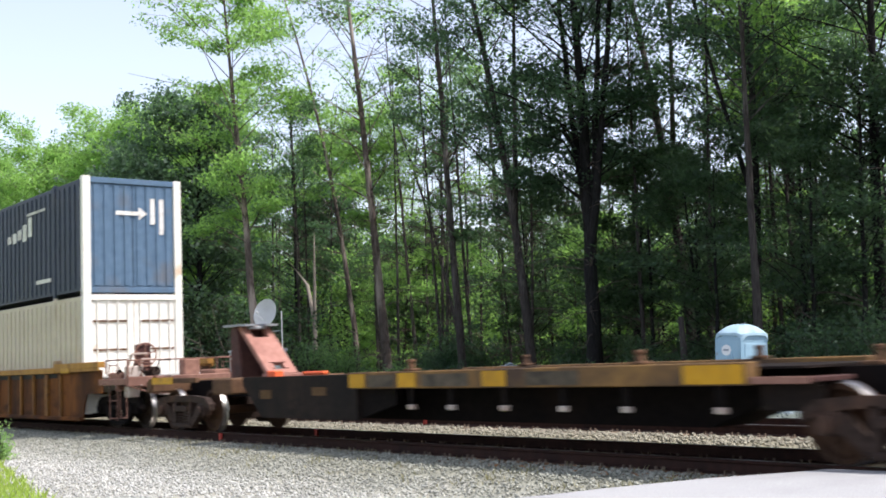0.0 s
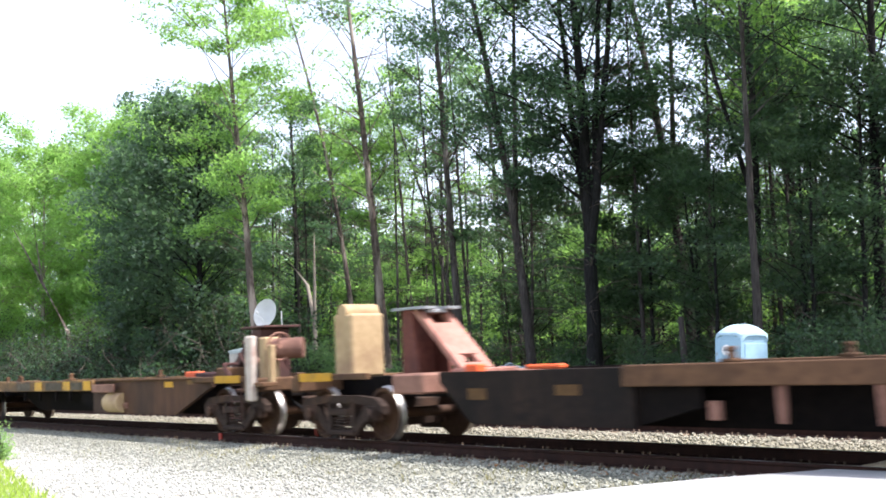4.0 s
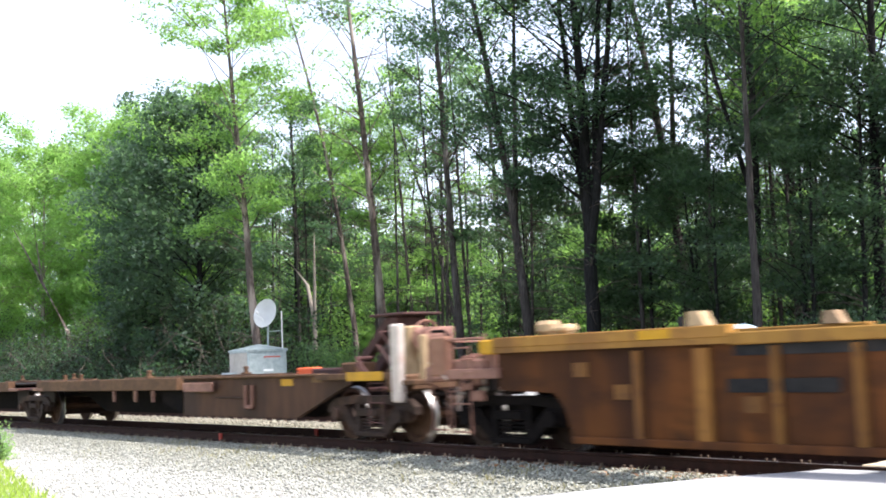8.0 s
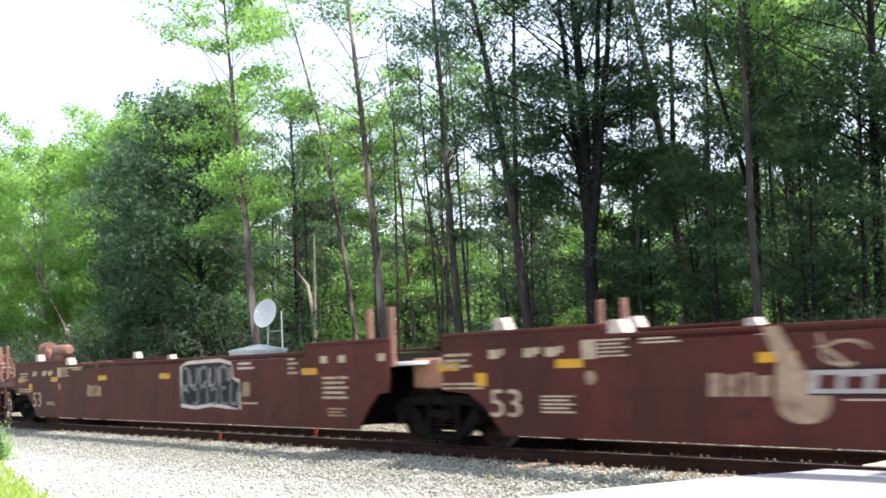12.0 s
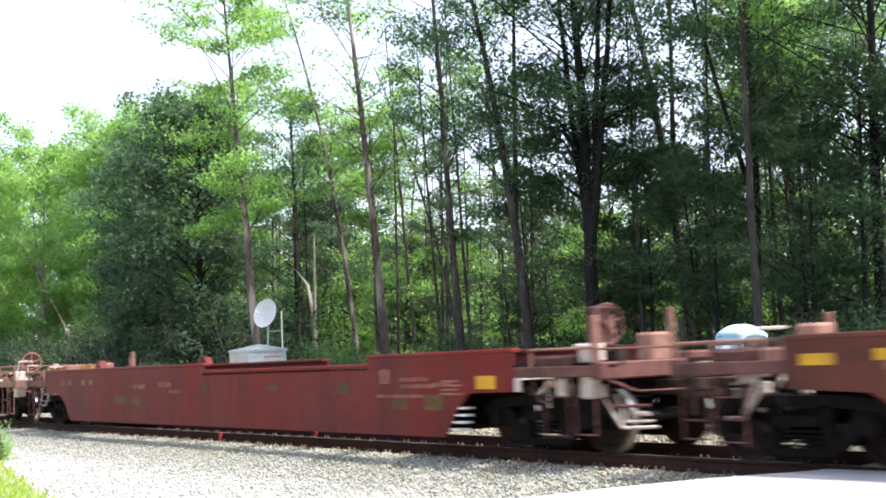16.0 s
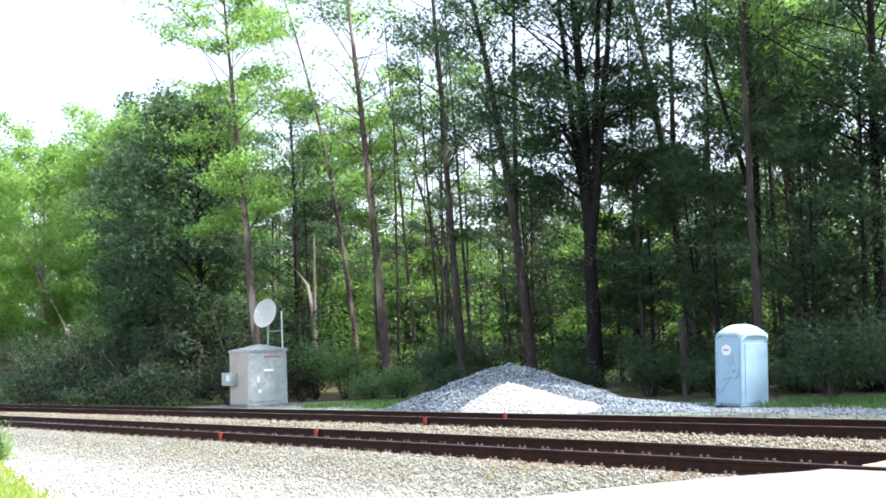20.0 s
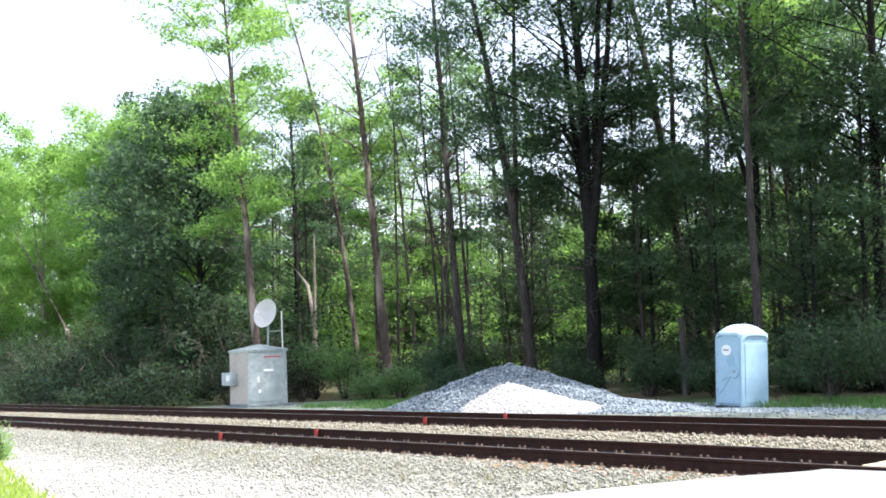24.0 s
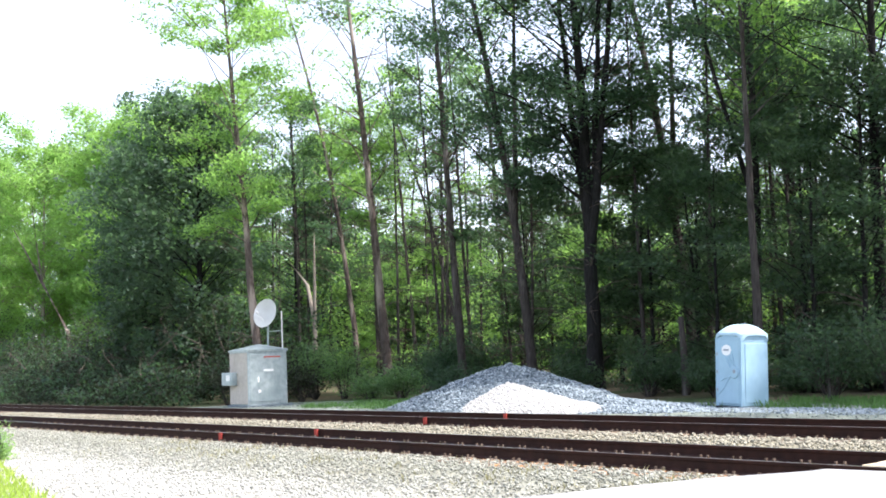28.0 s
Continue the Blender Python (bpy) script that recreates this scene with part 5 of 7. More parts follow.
# -- spine car: five platforms on shared trucks --
def spine_unit(first, last, marked, L, extra=""):
    u = thing("spine_car_platform", "dark brown spine car platform with folded trailer hitch" if not marked else "dark brown spine car platform with yellow edge markings", "railway car", group="spine car platforms")
    # the last platform is the others' mirror image
    def X(*xs):
        return tuple(sorted(L - x if last else x for x in xs))

    def M(pts):
        return tuple((L - x, z) for x, z in pts) if last else pts
    sill = B()
    prism(sill, ((-0.3 if not first else -1.1, 0.72), (-0.3 if not first else -1.1, 1.04), (L + (0.3 if not last else 1.1), 1.04), (L + (0.3 if not last else 1.1), 0.72),
                 (L - 1.6, 0.70), (L - 2.6, 0.33), (3.4, 0.33), (2.3, 0.70)), "y", -0.42, 0.42)
    # Sill, gussets and bearers carry the deck's shade in their black.
    part("centre_sill", sill, T_SHADEBLACK, u, "dark fish-bellied centre sill, deck shade put into its colour")
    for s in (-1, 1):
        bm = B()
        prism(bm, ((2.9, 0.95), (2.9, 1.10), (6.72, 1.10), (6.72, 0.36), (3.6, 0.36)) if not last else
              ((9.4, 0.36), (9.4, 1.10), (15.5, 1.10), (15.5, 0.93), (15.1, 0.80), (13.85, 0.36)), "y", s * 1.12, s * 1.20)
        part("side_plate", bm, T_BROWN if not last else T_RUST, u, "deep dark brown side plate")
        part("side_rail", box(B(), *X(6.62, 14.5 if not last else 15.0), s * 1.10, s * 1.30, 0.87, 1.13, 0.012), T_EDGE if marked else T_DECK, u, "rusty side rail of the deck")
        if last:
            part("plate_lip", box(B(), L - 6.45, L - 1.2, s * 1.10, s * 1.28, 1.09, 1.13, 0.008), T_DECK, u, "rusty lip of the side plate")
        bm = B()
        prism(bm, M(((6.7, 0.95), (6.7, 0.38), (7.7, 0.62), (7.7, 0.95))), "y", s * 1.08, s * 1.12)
        part("gusset", bm, T_SHADEBLACK, u)
        for x in X(8.2, 9.17, 10.34, 11.5, 12.6, 14.04)[2 * last:] if marked else X(7.95, 8.86, 10.05, 11.2, 12.4)[2 * last:]:
            bm = B()
            short = marked or last or x < 8.0
            z0, z1 = (0.62, 0.88) if marked or last else (0.46, 0.88)
            if not short or last:
                prism(bm, ((x - 0.06, z1), (x - 0.035, z0), (x + 0.035, z0), (x + 0.05, z1)), "y", s * 1.19, s * 1.24)
                part("bracket", bm, T_PINK if not marked else T_SHADEBLACK, u, "sun-faded deck bracket" if not marked else "dark deck bracket")
            else:
                if marked:
                    prism(bm, ((x - 0.07, z1), (x - 0.045, z0), (x + 0.045, z0), (x + 0.06, z1)), "y", s * 1.17, s * 1.21)
                    part("bracket", bm, T_SHADEBLACK, u, "dark deck bracket")
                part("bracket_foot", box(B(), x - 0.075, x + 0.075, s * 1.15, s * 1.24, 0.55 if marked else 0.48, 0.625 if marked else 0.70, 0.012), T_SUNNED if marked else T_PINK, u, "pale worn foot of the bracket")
        if not last:
            part("bolster_end", box(B(), *X(1.82, 2.62), s * 0.42, s * 1.30, 0.78, 1.09, 0.03), T_DECK if marked else T_PINK, u, "rusty end of the body bolster")
        part("step_plate", box(B(), *X(14.5, 15.3 + 0.3 * last), s * 0.5, s * 1.28, 0.90, 0.955, 0.008), T_STAND, u)
        part("step_edge", box(B(), *X(14.52, 15.28), s * 1.282, s * 1.30, 0.885, 0.965, 0.006), T_PINK, u, "sun-faded edge of the step")
        part("end_web", box(B(), *X(14.45, 15.25), s * 0.98, s * 1.02, 0.58, 0.90, 0.01), T_BROWN, u, "dark end web of the deck")
        for x in X(8.2, 12.85)[1 * last:]:
            bm = B()
            box(bm, x - 0.11, x + 0.11, s * 1.18 - 0.09, s * 1.18 + 0.09, 1.131, 1.17, 0.01)
            tube(bm, (x, s * 1.18, 1.16), (x, s * 1.18, 1.27), 0.065, 0.05, 8)
            box(bm, x - 0.06, x + 0.06, s * 1.18 - 0.045, s * 1.18 + 0.045, 1.25, 1.31, 0.015)
            part("container_pedestal", bm, T_DECK, u)
        if marked:
            for xs in ((6.66, 7.1), (8.0, 8.45), (10.0, 10.5), (13.6, 14.45)):
                panel("reflector", u, *X(*xs), 0.89, 1.105, T_REFLECT, s * 1.304, "yellow reflective patch")
            for x0, x1 in ((7.2, 7.9), (8.6, 9.7), (10.9, 11.9)):
                panel("smudge", u, *X(x0, x1), 0.90, 1.08, T_SMUDGE, s * 1.3035, "dark smudge on the worn yellow edge")
    if last:
        part("sign_board", box(B(), 9.7, 10.95, -1.36, -1.306, 0.84, 1.02, 0.01), T_PINK, u, "pale weathered board on the deck edge")
        part("lock_lever", box(B(), L - 2.75, L - 2.2, -0.75, -0.55, 1.07, 1.24, 0.02), T_ORANGE, u, "orange-red painted lever")
        part("lock_box", box(B(), L - 2.18, L - 1.2, -0.80, -0.50, 1.07, 1.22, 0.03), T_STAND, u, "maroon lock box")
        part("lock_block", box(B(), L - 1.15, L - 0.7, -0.85, -0.40, 1.07, 1.30, 0.03), T_DECK, u)
        panel("reflector", u, 13.35, 13.75, 0.93, 1.05, T_REFLECT, -1.203, "yellow reflective patch")
        panel("reflector", u, 14.4, 14.7, 0.98, 1.07, T_EDGE, -1.203)
        if not marked:
            part("stirrup", rod(((12.1, -1.24, 0.95), (12.1, -1.24, 0.55), (12.35, -1.24, 0.55), (12.35, -1.24, 0.95)), 0.04), T_PINK, u, "sun-faded bent step")
            part("grab_iron", rod(((10.9, -1.23, 0.72), (12.0, -1.23, 0.72)), 0.015), T_TRUCK, u)
    else:
        panel("faded_patch", u, 3.55, 3.95, 0.70, 0.86, T_OCHREFADE, -1.203, "faded ochre patch")
        panel("faded_patch", u, 5.35, 5.8, 0.76, 0.90, T_OCHREFADE, -1.203, "faded ochre patch")
    for x in (3.0, 4.6, 6.2, 8.0, 9.8, 11.6, 13.4, 14.2):
        part("cross_bearer", box(B(), x - 0.1, x + 0.1, -1.1, 1.1, 0.94, 1.03), T_SHADEBLACK, u)
    # Closed across the open deck, unseen edge-on, to make the shadow below solid.
    part("deck_plate", box(B(), *X(2.95, 15.1), -1.09, 1.09, 1.042, 1.07), T_BROWN, u)
    for x in (L - 0.55, 0.65):
        end = B()
        box(end, x - 0.14, x + 0.14, -0.22, 0.22, 1.04, 1.09, 0.01)
        tube(end, (x, 0, 1.08), (x, 0, 1.22), 0.075, 0.055, 8)
        box(end, x - 0.06, x + 0.06, -0.05, 0.05, 1.20, 1.27, 0.015)
        part("end_pedestal", end, T_DECK, u)
    # folded trailer hitch at the leading end
    if not last:
        top = B()
        for s in (-1, 1):
            prism(top, ((0.72, s * 0.03), (0.72, s * 0.46), (1.42, s * 0.46), (1.52, s * 0.36), (1.52, s * 0.10), (1.05, s * 0.02)), "z", 2.12, 2.165)
        box(top, 0.95, 1.40, -0.2, 0.2, 2.06, 2.118, 0.01)
        part("hitch_plate", top, T_GREYPLATE, u, "greased grey hitch top plate with a split front")
        bm = B()
        for s in (-1, 1):
            prism(bm, ((0.85, 1.05), (0.88, 2.12), (1.15, 2.12), (1.28, 1.05)), "y", s * 0.30, s * 0.36)
        box(bm, 0.88, 0.92, -0.33, 0.33, 1.05, 2.11)
        part("hitch_stand", bm, T_STAND if marked else T_STANDRED, u, "dark maroon hitch stand" if marked else "red hitch stand with sunlight put into its colour")
        bm = B()
        # one broad plate with a square opening at its head and an oval one at its foot
        def slab(k0, k1, y0, y1):
            ends = [(1.14 + 1.14 * k, 2.08 - 1.0 * k) for k in (k0, k1)]
            prism(bm, (ends[0], (ends[0][0] + 0.08, ends[0][1] + 0.07), (ends[1][0] + 0.08, ends[1][1] + 0.07), ends[1]), "y", y0, y1)
        for s in (-1, 1):
            slab(0.0, 1.0, *sorted((s * 0.18, s * 0.33)))
            slab(0.80, 0.90, *sorted((s * 0.11, s * 0.18)))
        slab(0.0, 0.04, -0.18, 0.18)
        slab(0.26, 0.78, -0.18, 0.18)
        slab(0.92, 1.0, -0.18, 0.18)
        part("hitch_strut", bm, T_HITCH, u, "red oxide diagonal hitch strut")
        part("strut_foot", box(B(), 2.15, 2.9, -0.36, 0.36, 1.05, 1.14, 0.02), T_HITCH, u)
        part("lock_lever", box(B(), 2.75, 3.05, -0.6, -0.4, 1.05, 1.20, 0.02), T_ORANGE, u, "orange-red painted lever")
        part("lock_lever", box(B(), 4.3, 5.0, -0.75, -0.62, 1.10, 1.17, 0.02), T_ORANGE, u, "orange-red painted lever")
    truck(u, 0.0)
    if last:
        truck(u, L)
        coupler(u, L + 0.85, 1)
    if first:
        coupler(u, -0.85, -1)
        if not marked:
            bm = box(B(), -0.85, -0.3, -0.6, 0.1, 1.04, 2.15, 0.04)
            tube(bm, (-0.57, -0.6, 2.18), (-0.57, 0.1, 2.18), 0.14, n=14)
            part("brake_cabinet", bm, T_TAN, u, "tan brake cabinet with a round top")
    if extra == "tank":
        part("air_reservoir", tube(B(), (10.35, -1.16, 0.60), (11.2, -1.16, 0.60), 0.23, n=18), T_TAN, u, "rusty cylindrical air reservoir")
        part("reservoir_neck", tube(B(), (11.2, -1.16, 0.54), (11.42, -1.16, 0.54), 0.08), T_PINK, u)
    if extra == "pipe":
        bm = B()
        box(bm, 5.2, 5.75, -1.38, -1.21, 0.72, 0.92, 0.03)
        box(bm, 5.0, 5.15, -1.34, -1.21, 0.55, 0.75, 0.03)
        tube(bm, (5.3, -1.32, 0.62), (5.9, -1.32, 0.62), 0.075, n=12)
        part("brake_valve", bm, T_PINK, u, "sun-faded brake valve on the side plate")
        part("reservoir", tube(B(), (5.75, -1.30, 0.80), (6.75, -1.27, 0.72), 0.10, 0.07, n=14), T_BROWN, u, "dark tapering valve cylinder")
        bend = [(4.95 + 0.34 * (1 - math.cos(a)), -1.33, 0.80 + 0.27 * math.sin(a)) for a in [math.pi * (-0.35 + 0.95 * i / 9) for i in range(10)]]
        part("air_pipe", rod(bend + [(6.0, -1.30, 1.10)], 0.034), T_SUNNED, u, "pale bent air pipe")
        part("air_pipe", rod(((5.1, -1.34, 0.66), (5.5, -1.36, 0.78), (6.1, -1.34, 0.86), (6.4, -1.3, 0.84)), 0.026), T_PINK, u)
        part("air_pipe", rod(((5.45, -1.33, 0.6), (5.5, -1.33, 0.44), (5.7, -1.33, 0.42)), 0.024), T_SUNNED, u)
    if last or first:
        end_x = L + 1.0 if last else -1.0
        d = 1 if last else -1
        bm = B()
        box(bm, end_x - 0.12, end_x + 0.12, -1.35, 1.35, 0.82, 1.08, 0.03)
        box(bm, min(end_x, end_x - d * 2.2), max(end_x, end_x - d * 2.2), -1.35, -1.25, 1.02, 1.12, 0.01)
        part("end_sill", bm, T_DECK, u, "rusty end sill")
        panel("reflector", u, min(end_x - d * 1.2, end_x - d * 0.2), max(end_x - d * 1.2, end_x - d * 0.2), 1.0, 1.14, T_REFLECT, -1.358, "yellow painted edge")
    if last:
        brake_wheel(u, L + 0.92, -0.55, 1.66, T_PINK)
        part("air_reservoir", tube(B(), (L + 0.66, -0.55, 1.62), (L + 1.05, -0.1, 1.62), 0.2, n=16), T_PINK, u, "pinkish end tank")
        part("brake_stand", box(B(), L + 0.40, L + 0.64, -0.72, -0.38, 1.04, 1.85, 0.03), T_TAN, u, "tan hand brake stand")
        rng = random.Random(17)
        for k in range(12):
            px, py, pz = L + rng.uniform(0.0, 1.2), rng.uniform(-1.2, -0.2), rng.uniform(0.8, 1.6)
            q = (rng.choice((0.0, 0.4, -0.3)), rng.choice((0.0, 0.3)), rng.choice((0.0, 0.25, -0.35)))
            part("brake_pipe", rod(((px, py, pz), (px + q[0], py, pz + q[2]), (px + q[0], py + q[1], pz + q[2])), rng.uniform(0.015, 0.035)), rng.choice((T_PINK, T_TAN, T_STAND, T_TRUCK)), u)
        part("rear_hitch_post", box(B(), L - 0.42, L - 0.18, -0.34, 0.34, 1.04, 2.05, 0.03), T_STAND, u, "dark maroon upright of the rear trailer hitch")
        part("end_pillar", box(B(), L + 1.02, L + 1.25, -1.36, -1.22, 0.66, 1.86, 0.03), T_SUNNED, u, "pale sunlit corner pillar")
        part("end_pillar", box(B(), L + 1.40, L + 1.52, -1.10, -0.98, 0.95, 1.68, 0.02), T_TAN, u, "tan corner pillar")
        part("pillar_brace", box(B(), L + 0.98, L + 1.56, -1.30, -0.96, 0.92, 1.0, 0.015), T_DECK, u, "rusty bracket that holds the corner pillars")
        bm = B()
        for s in (-1, 1):
            prism(bm, ((L - 1.75, 1.08), (L - 1.50, 1.06), (L - 0.40, 1.92), (L - 0.46, 2.06)), "y", s * 0.14, s * 0.32)
        part("rear_hitch_strut", bm, T_STAND, u, "dark strut of the rear trailer hitch")
        part("rear_hitch_plate", box(B(), L - 0.90, L + 0.12, -0.40, 0.40, 2.05, 2.10, 0.015), T_STAND, u)
        for s in (-1, 1):
            part("ladder", ladder_mesh(0.40, 0.3, 1.0), T_STAND, u, "", pose(L + 0.55, s * 1.30, 0))
    return u


# -- well cars --
def well_unit(style, L, first, last):
    """One well between two truck centres 0 and L. style: paint and section of the sides."""
    st = STYLES[style]
    u = thing("well_car", st["label"], "railway car", group="well cars")
    ribbed = st["ribs"] > 0
    side, skin, top, high, low = st["paint"], st["skin"], st["top"], st["high"], st["low"]
    a0 = 0.15 if first else 0.55
    b0 = L - 0.15 if last else L - 0.80
    for s in (-1, 1):
        y0, y1 = (s * 1.38, s * 1.35) if ribbed else (s * 1.47, s * 1.43)
        bm = B()
        arch = ((1.22, 0.80), (1.40, 0.62), (1.55, low)) if ribbed else ((1.12, 0.80), (1.45, 0.62), (1.85, low))
        tail = ((L - 1.32, low), (L - 1.20, 0.58), (L - 1.05, 0.80)) if ribbed else ((L - 1.65, low), (L - 1.35, 0.58), (L - 1.08, 0.80))
        prism(bm, ((a0, top - 0.1), (a0, 0.84)) + arch + tail + ((b0, 0.82), (b0, top - 0.1)), "y", min(y0, y1), max(y0, y1))
        part("side_wall", bm, skin, u, st["wall"])
        c0, c1 = st["step"]
        for nm, x0, x1, z in (("end_chord", a0, c0, high), ("top_chord", c0, L - c1, top), ("end_chord", L - c1, b0, high)):
            thick = 0.14 if ribbed else 0.06
            part(nm, box(B(), x0, x1, s * 1.30, s * 1.478, z - thick, z, 0.012), T_BLACK if ribbed and top > 1.4 and nm == "end_chord" and ((x0 == a0 and not first) or (x1 == b0 and not last)) else side, u)
            if z > top + 0.01:
                part("upper_plate", box(B(), x0, x1, s * 1.43, s * 1.468, top - 0.12, z - thick, 0.0), side, u)
        if ribbed:
            n = st["ribs"]
            for i in range(n):
                x = 2.7 + (L - 5.4) * i / (n - 1)
                wide = 0.10 if i in (1, n - 2) else 0.045
                bm = B()
                prism(bm, ((x - wide, low + 0.06), (x - wide, top - 0.16), (x + wide, top - 0.16), (x + wide, low + 0.06)), "y", s * 1.385, s * 1.44)
                part("rib", bm, T_RIB if style == "ochre" else skin, u, "ochre side post")
            # Rust-dark strip: the top edge's shadow put into a colour.
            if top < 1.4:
                part("shadow_lip", box(B(), 2.0, L - 1.5, s * 1.384, s * 1.40, top - 0.185, top - 0.143), T_RUST, u, "rust-dark strip with the top edge's shadow put into its colour")
            # Black strip for the shade under the top edge; no slot is cut.
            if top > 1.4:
                part("slot_strip", box(B(), c0, L - c1, s * 1.384, s * 1.392, top - 0.26, top - 0.145), T_BLACK, u, "black strip with the shade under the top edge put into its colour")
            part("bottom_chord", box(B(), 1.58, L - 1.36, s * 1.385, s * 1.45, low, low + 0.09, 0.01), skin, u)
        guides = st["guides"]
        for x in guides:
            bm = B()
            prism(bm, ((x - 0.12, (high if x < c0 or x > L - c1 else top)), (x - 0.09, (high if x < c0 or x > L - c1 else top) + 0.17), (x + 0.07, (high if x < c0 or x > L - c1 else top) + 0.17),
                       (x + 0.17, (high if x < c0 or x > L - c1 else top))), "y", s * 1.25, s * 1.42)
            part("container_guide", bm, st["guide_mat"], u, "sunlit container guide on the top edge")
    for i in range(9):
        x = 2.6 + (L - 5.2) * i / 8
        part("floor_bearer", box(B(), x - 0.12, x + 0.12, -1.34, 1.34, low + 0.01, low + 0.16), T_BROWN, u)
    if not last:
        part("joint_box", box(B(), L - 0.72, L + 0.48, -1.05, 1.05, 0.86, 1.32, 0.03), T_SALMON, u, "salmon painted box over the shared truck")
    for x, d in ((0, 1), (L, -1)):
        bm = B()
        e = d * (1.15 if (x == 0 and first) or (x == L and last) else 0.25)
        box(bm, min(x - e, x + d * 2.0), max(x - e, x + d * 2.0), -0.5, 0.5, 0.80, 1.06, 0.02)
        box(bm, min(x + d * 1.95, x + d * 2.1), max(x + d * 1.95, x + d * 2.1), -1.36, 1.36, 0.3, top - 0.1, 0.0)
        # End frame blackened to put the arch's shade into its colour.
        part("end_frame", bm, T_SHADEBLACK, u)
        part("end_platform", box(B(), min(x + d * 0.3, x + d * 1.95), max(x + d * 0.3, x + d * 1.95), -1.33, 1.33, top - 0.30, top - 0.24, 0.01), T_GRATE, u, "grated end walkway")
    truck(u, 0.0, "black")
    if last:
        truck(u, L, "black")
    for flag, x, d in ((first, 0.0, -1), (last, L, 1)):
        if not flag:
            continue
        coupler(u, x + d * 0.9, d)
        ex = x + d * 1.35
        bm = B()
        box(bm, ex - 0.10, ex + 0.10, -1.42, 1.42, 0.96, 1.18, 0.02)
        for y in (-1.40, 1.40):
            box(bm, min(ex, x - d * 0.2), max(ex, x - d * 0.2), y - 0.04, y + 0.04, 1.00, 1.14, 0.01)
        part("end_sill", bm, st["end"], u, "end sill and side frame")
        for s in (-1, 1):
            part("ladder", ladder_mesh(0.42, 0.22, top + 0.02), st["end"], u, "rod ladder at the car's corner", pose(x + d * 0.62, s * 1.42, 0, 0, 0, 0))
            part("grab_iron", rod(((x + d * 0.15, s * 1.40, top - 0.2), (x + d * 0.15, s * 1.40, top + 0.10), (ex, s * 1.40, top + 0.10), (ex, s * 1.40, 1.05)), 0.018), T_PINK, u)
            part("side_shelf", box(B(), min(x + d * 0.15, x + d * 0.9), max(x + d * 0.15, x + d * 0.9), s * 1.36, s * 0.95, 1.04, 1.28, 0.03), st["end"], u)
            part("stirrup", rod(((x + d * 0.95, s * 1.40, 0.9), (x + d * 0.95, s * 1.40, 0.28), (x + d * 1.3, s * 1.40, 0.28), (x + d * 1.3, s * 1.40, 0.9)), 0.012), st["end"], u, "sill step of bent rod")
        # Random fittings; their pale and black paints stand for sunlit tops and dark gaps.
        rng = random.Random(int(7 * L + 31 * d + 100 * top))
        for k in range(24):
            px, py, pz = x + d * rng.uniform(0.05, 1.25), rng.uniform(-1.44, -0.5), rng.uniform(0.7, top)
            q = (rng.choice((0.0, 0.35, -0.3, 0.6)), rng.choice((0.0, 0.0, 0.3)), rng.choice((0.0, 0.25, -0.35)))
            pipe = rod(((px, py, pz), (px + d * q[0] * 0.5, py, pz + q[2]), (px + d * q[0], min(-0.4, py + q[1]), pz + q[2])), rng.uniform(0.012, 0.03))
            part("brake_pipe", pipe, rng.choice((T_PINK, T_SUNNED, T_SUNNED, T_SHADEBLACK, st["end"])), u)
        for k in range(12):
            px, py, pz = x + d * rng.uniform(0.05, 1.2), rng.uniform(-1.42, -0.7), rng.uniform(0.75, top - 0.1)
            hx, hz = rng.uniform(0.04, 0.15), rng.uniform(0.04, 0.13)
            part("valve_box", box(B(), px - hx, px + hx, py, py + 0.12, pz - hz, pz + hz, 0.02), rng.choice((T_PINK, T_SUNNED, T_SHADEBLACK, st["end"], T_SHADEBLACK)), u)
        part("handrail", rod(((ex, -1.38, 1.05), (ex, -1.38, top + 0.08), (ex, 1.38, top + 0.08), (ex, 1.38, 1.05)), 0.015), st["end"], u)
        part("walkway", box(B(), min(x + d * 0.35, x + d * 1.1), max(x + d * 0.35, x + d * 1.1), -1.3, 1.3, 1.12, 1.15, 0.005), T_GRATE, u, "pale grated crossover walkway")
        part("uncoupling_lever", rod(((ex + d * 0.16, -1.35, 0.95), (ex + d * 0.2, -0.9, 0.80), (ex + d * 0.45, -0.1, 0.80)), 0.014), st["end"], u)
        part("gear_box", box(B(), min(x + d * 0.55, x + d * 0.85), max(x + d * 0.55, x + d * 0.85), 0.2, 0.62, 1.15, 1.55, 0.04), T_PINK, u)
        part("brake_cylinder", tube(B(), (x + d * 0.5, -0.55, 1.28), (x + d * 1.0, -0.55, 1.28), 0.11, n=14), T_TRUCK, u)
    if last and style != "yellow":
        brake_wheel(u, L + 1.02, -0.82, 1.66, st["end"])
        part("brake_housing", box(B(), L + 0.80, L + 0.98, -1.0, -0.66, 1.3, 1.9, 0.03), T_STAND, u, "dark hand brake housing")
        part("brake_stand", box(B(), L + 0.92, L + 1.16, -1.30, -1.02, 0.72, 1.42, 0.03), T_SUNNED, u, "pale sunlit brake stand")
        if not ribbed:
            for k in range(4):
                part("step", box(B(), L - 1.52 + 0.06 * k, L - 1.22 + 0.02 * k, -1.46, -1.32, 0.28 + 0.1 * k, 0.31 + 0.1 * k), T_FADED, u, "white painted step")
    for x in st["reflect"]:
        panel("reflector", u, x, x + 0.55, top - 0.145, top - 0.03, T_REFLECT, -1.482, "yellow reflective patch")
    return u


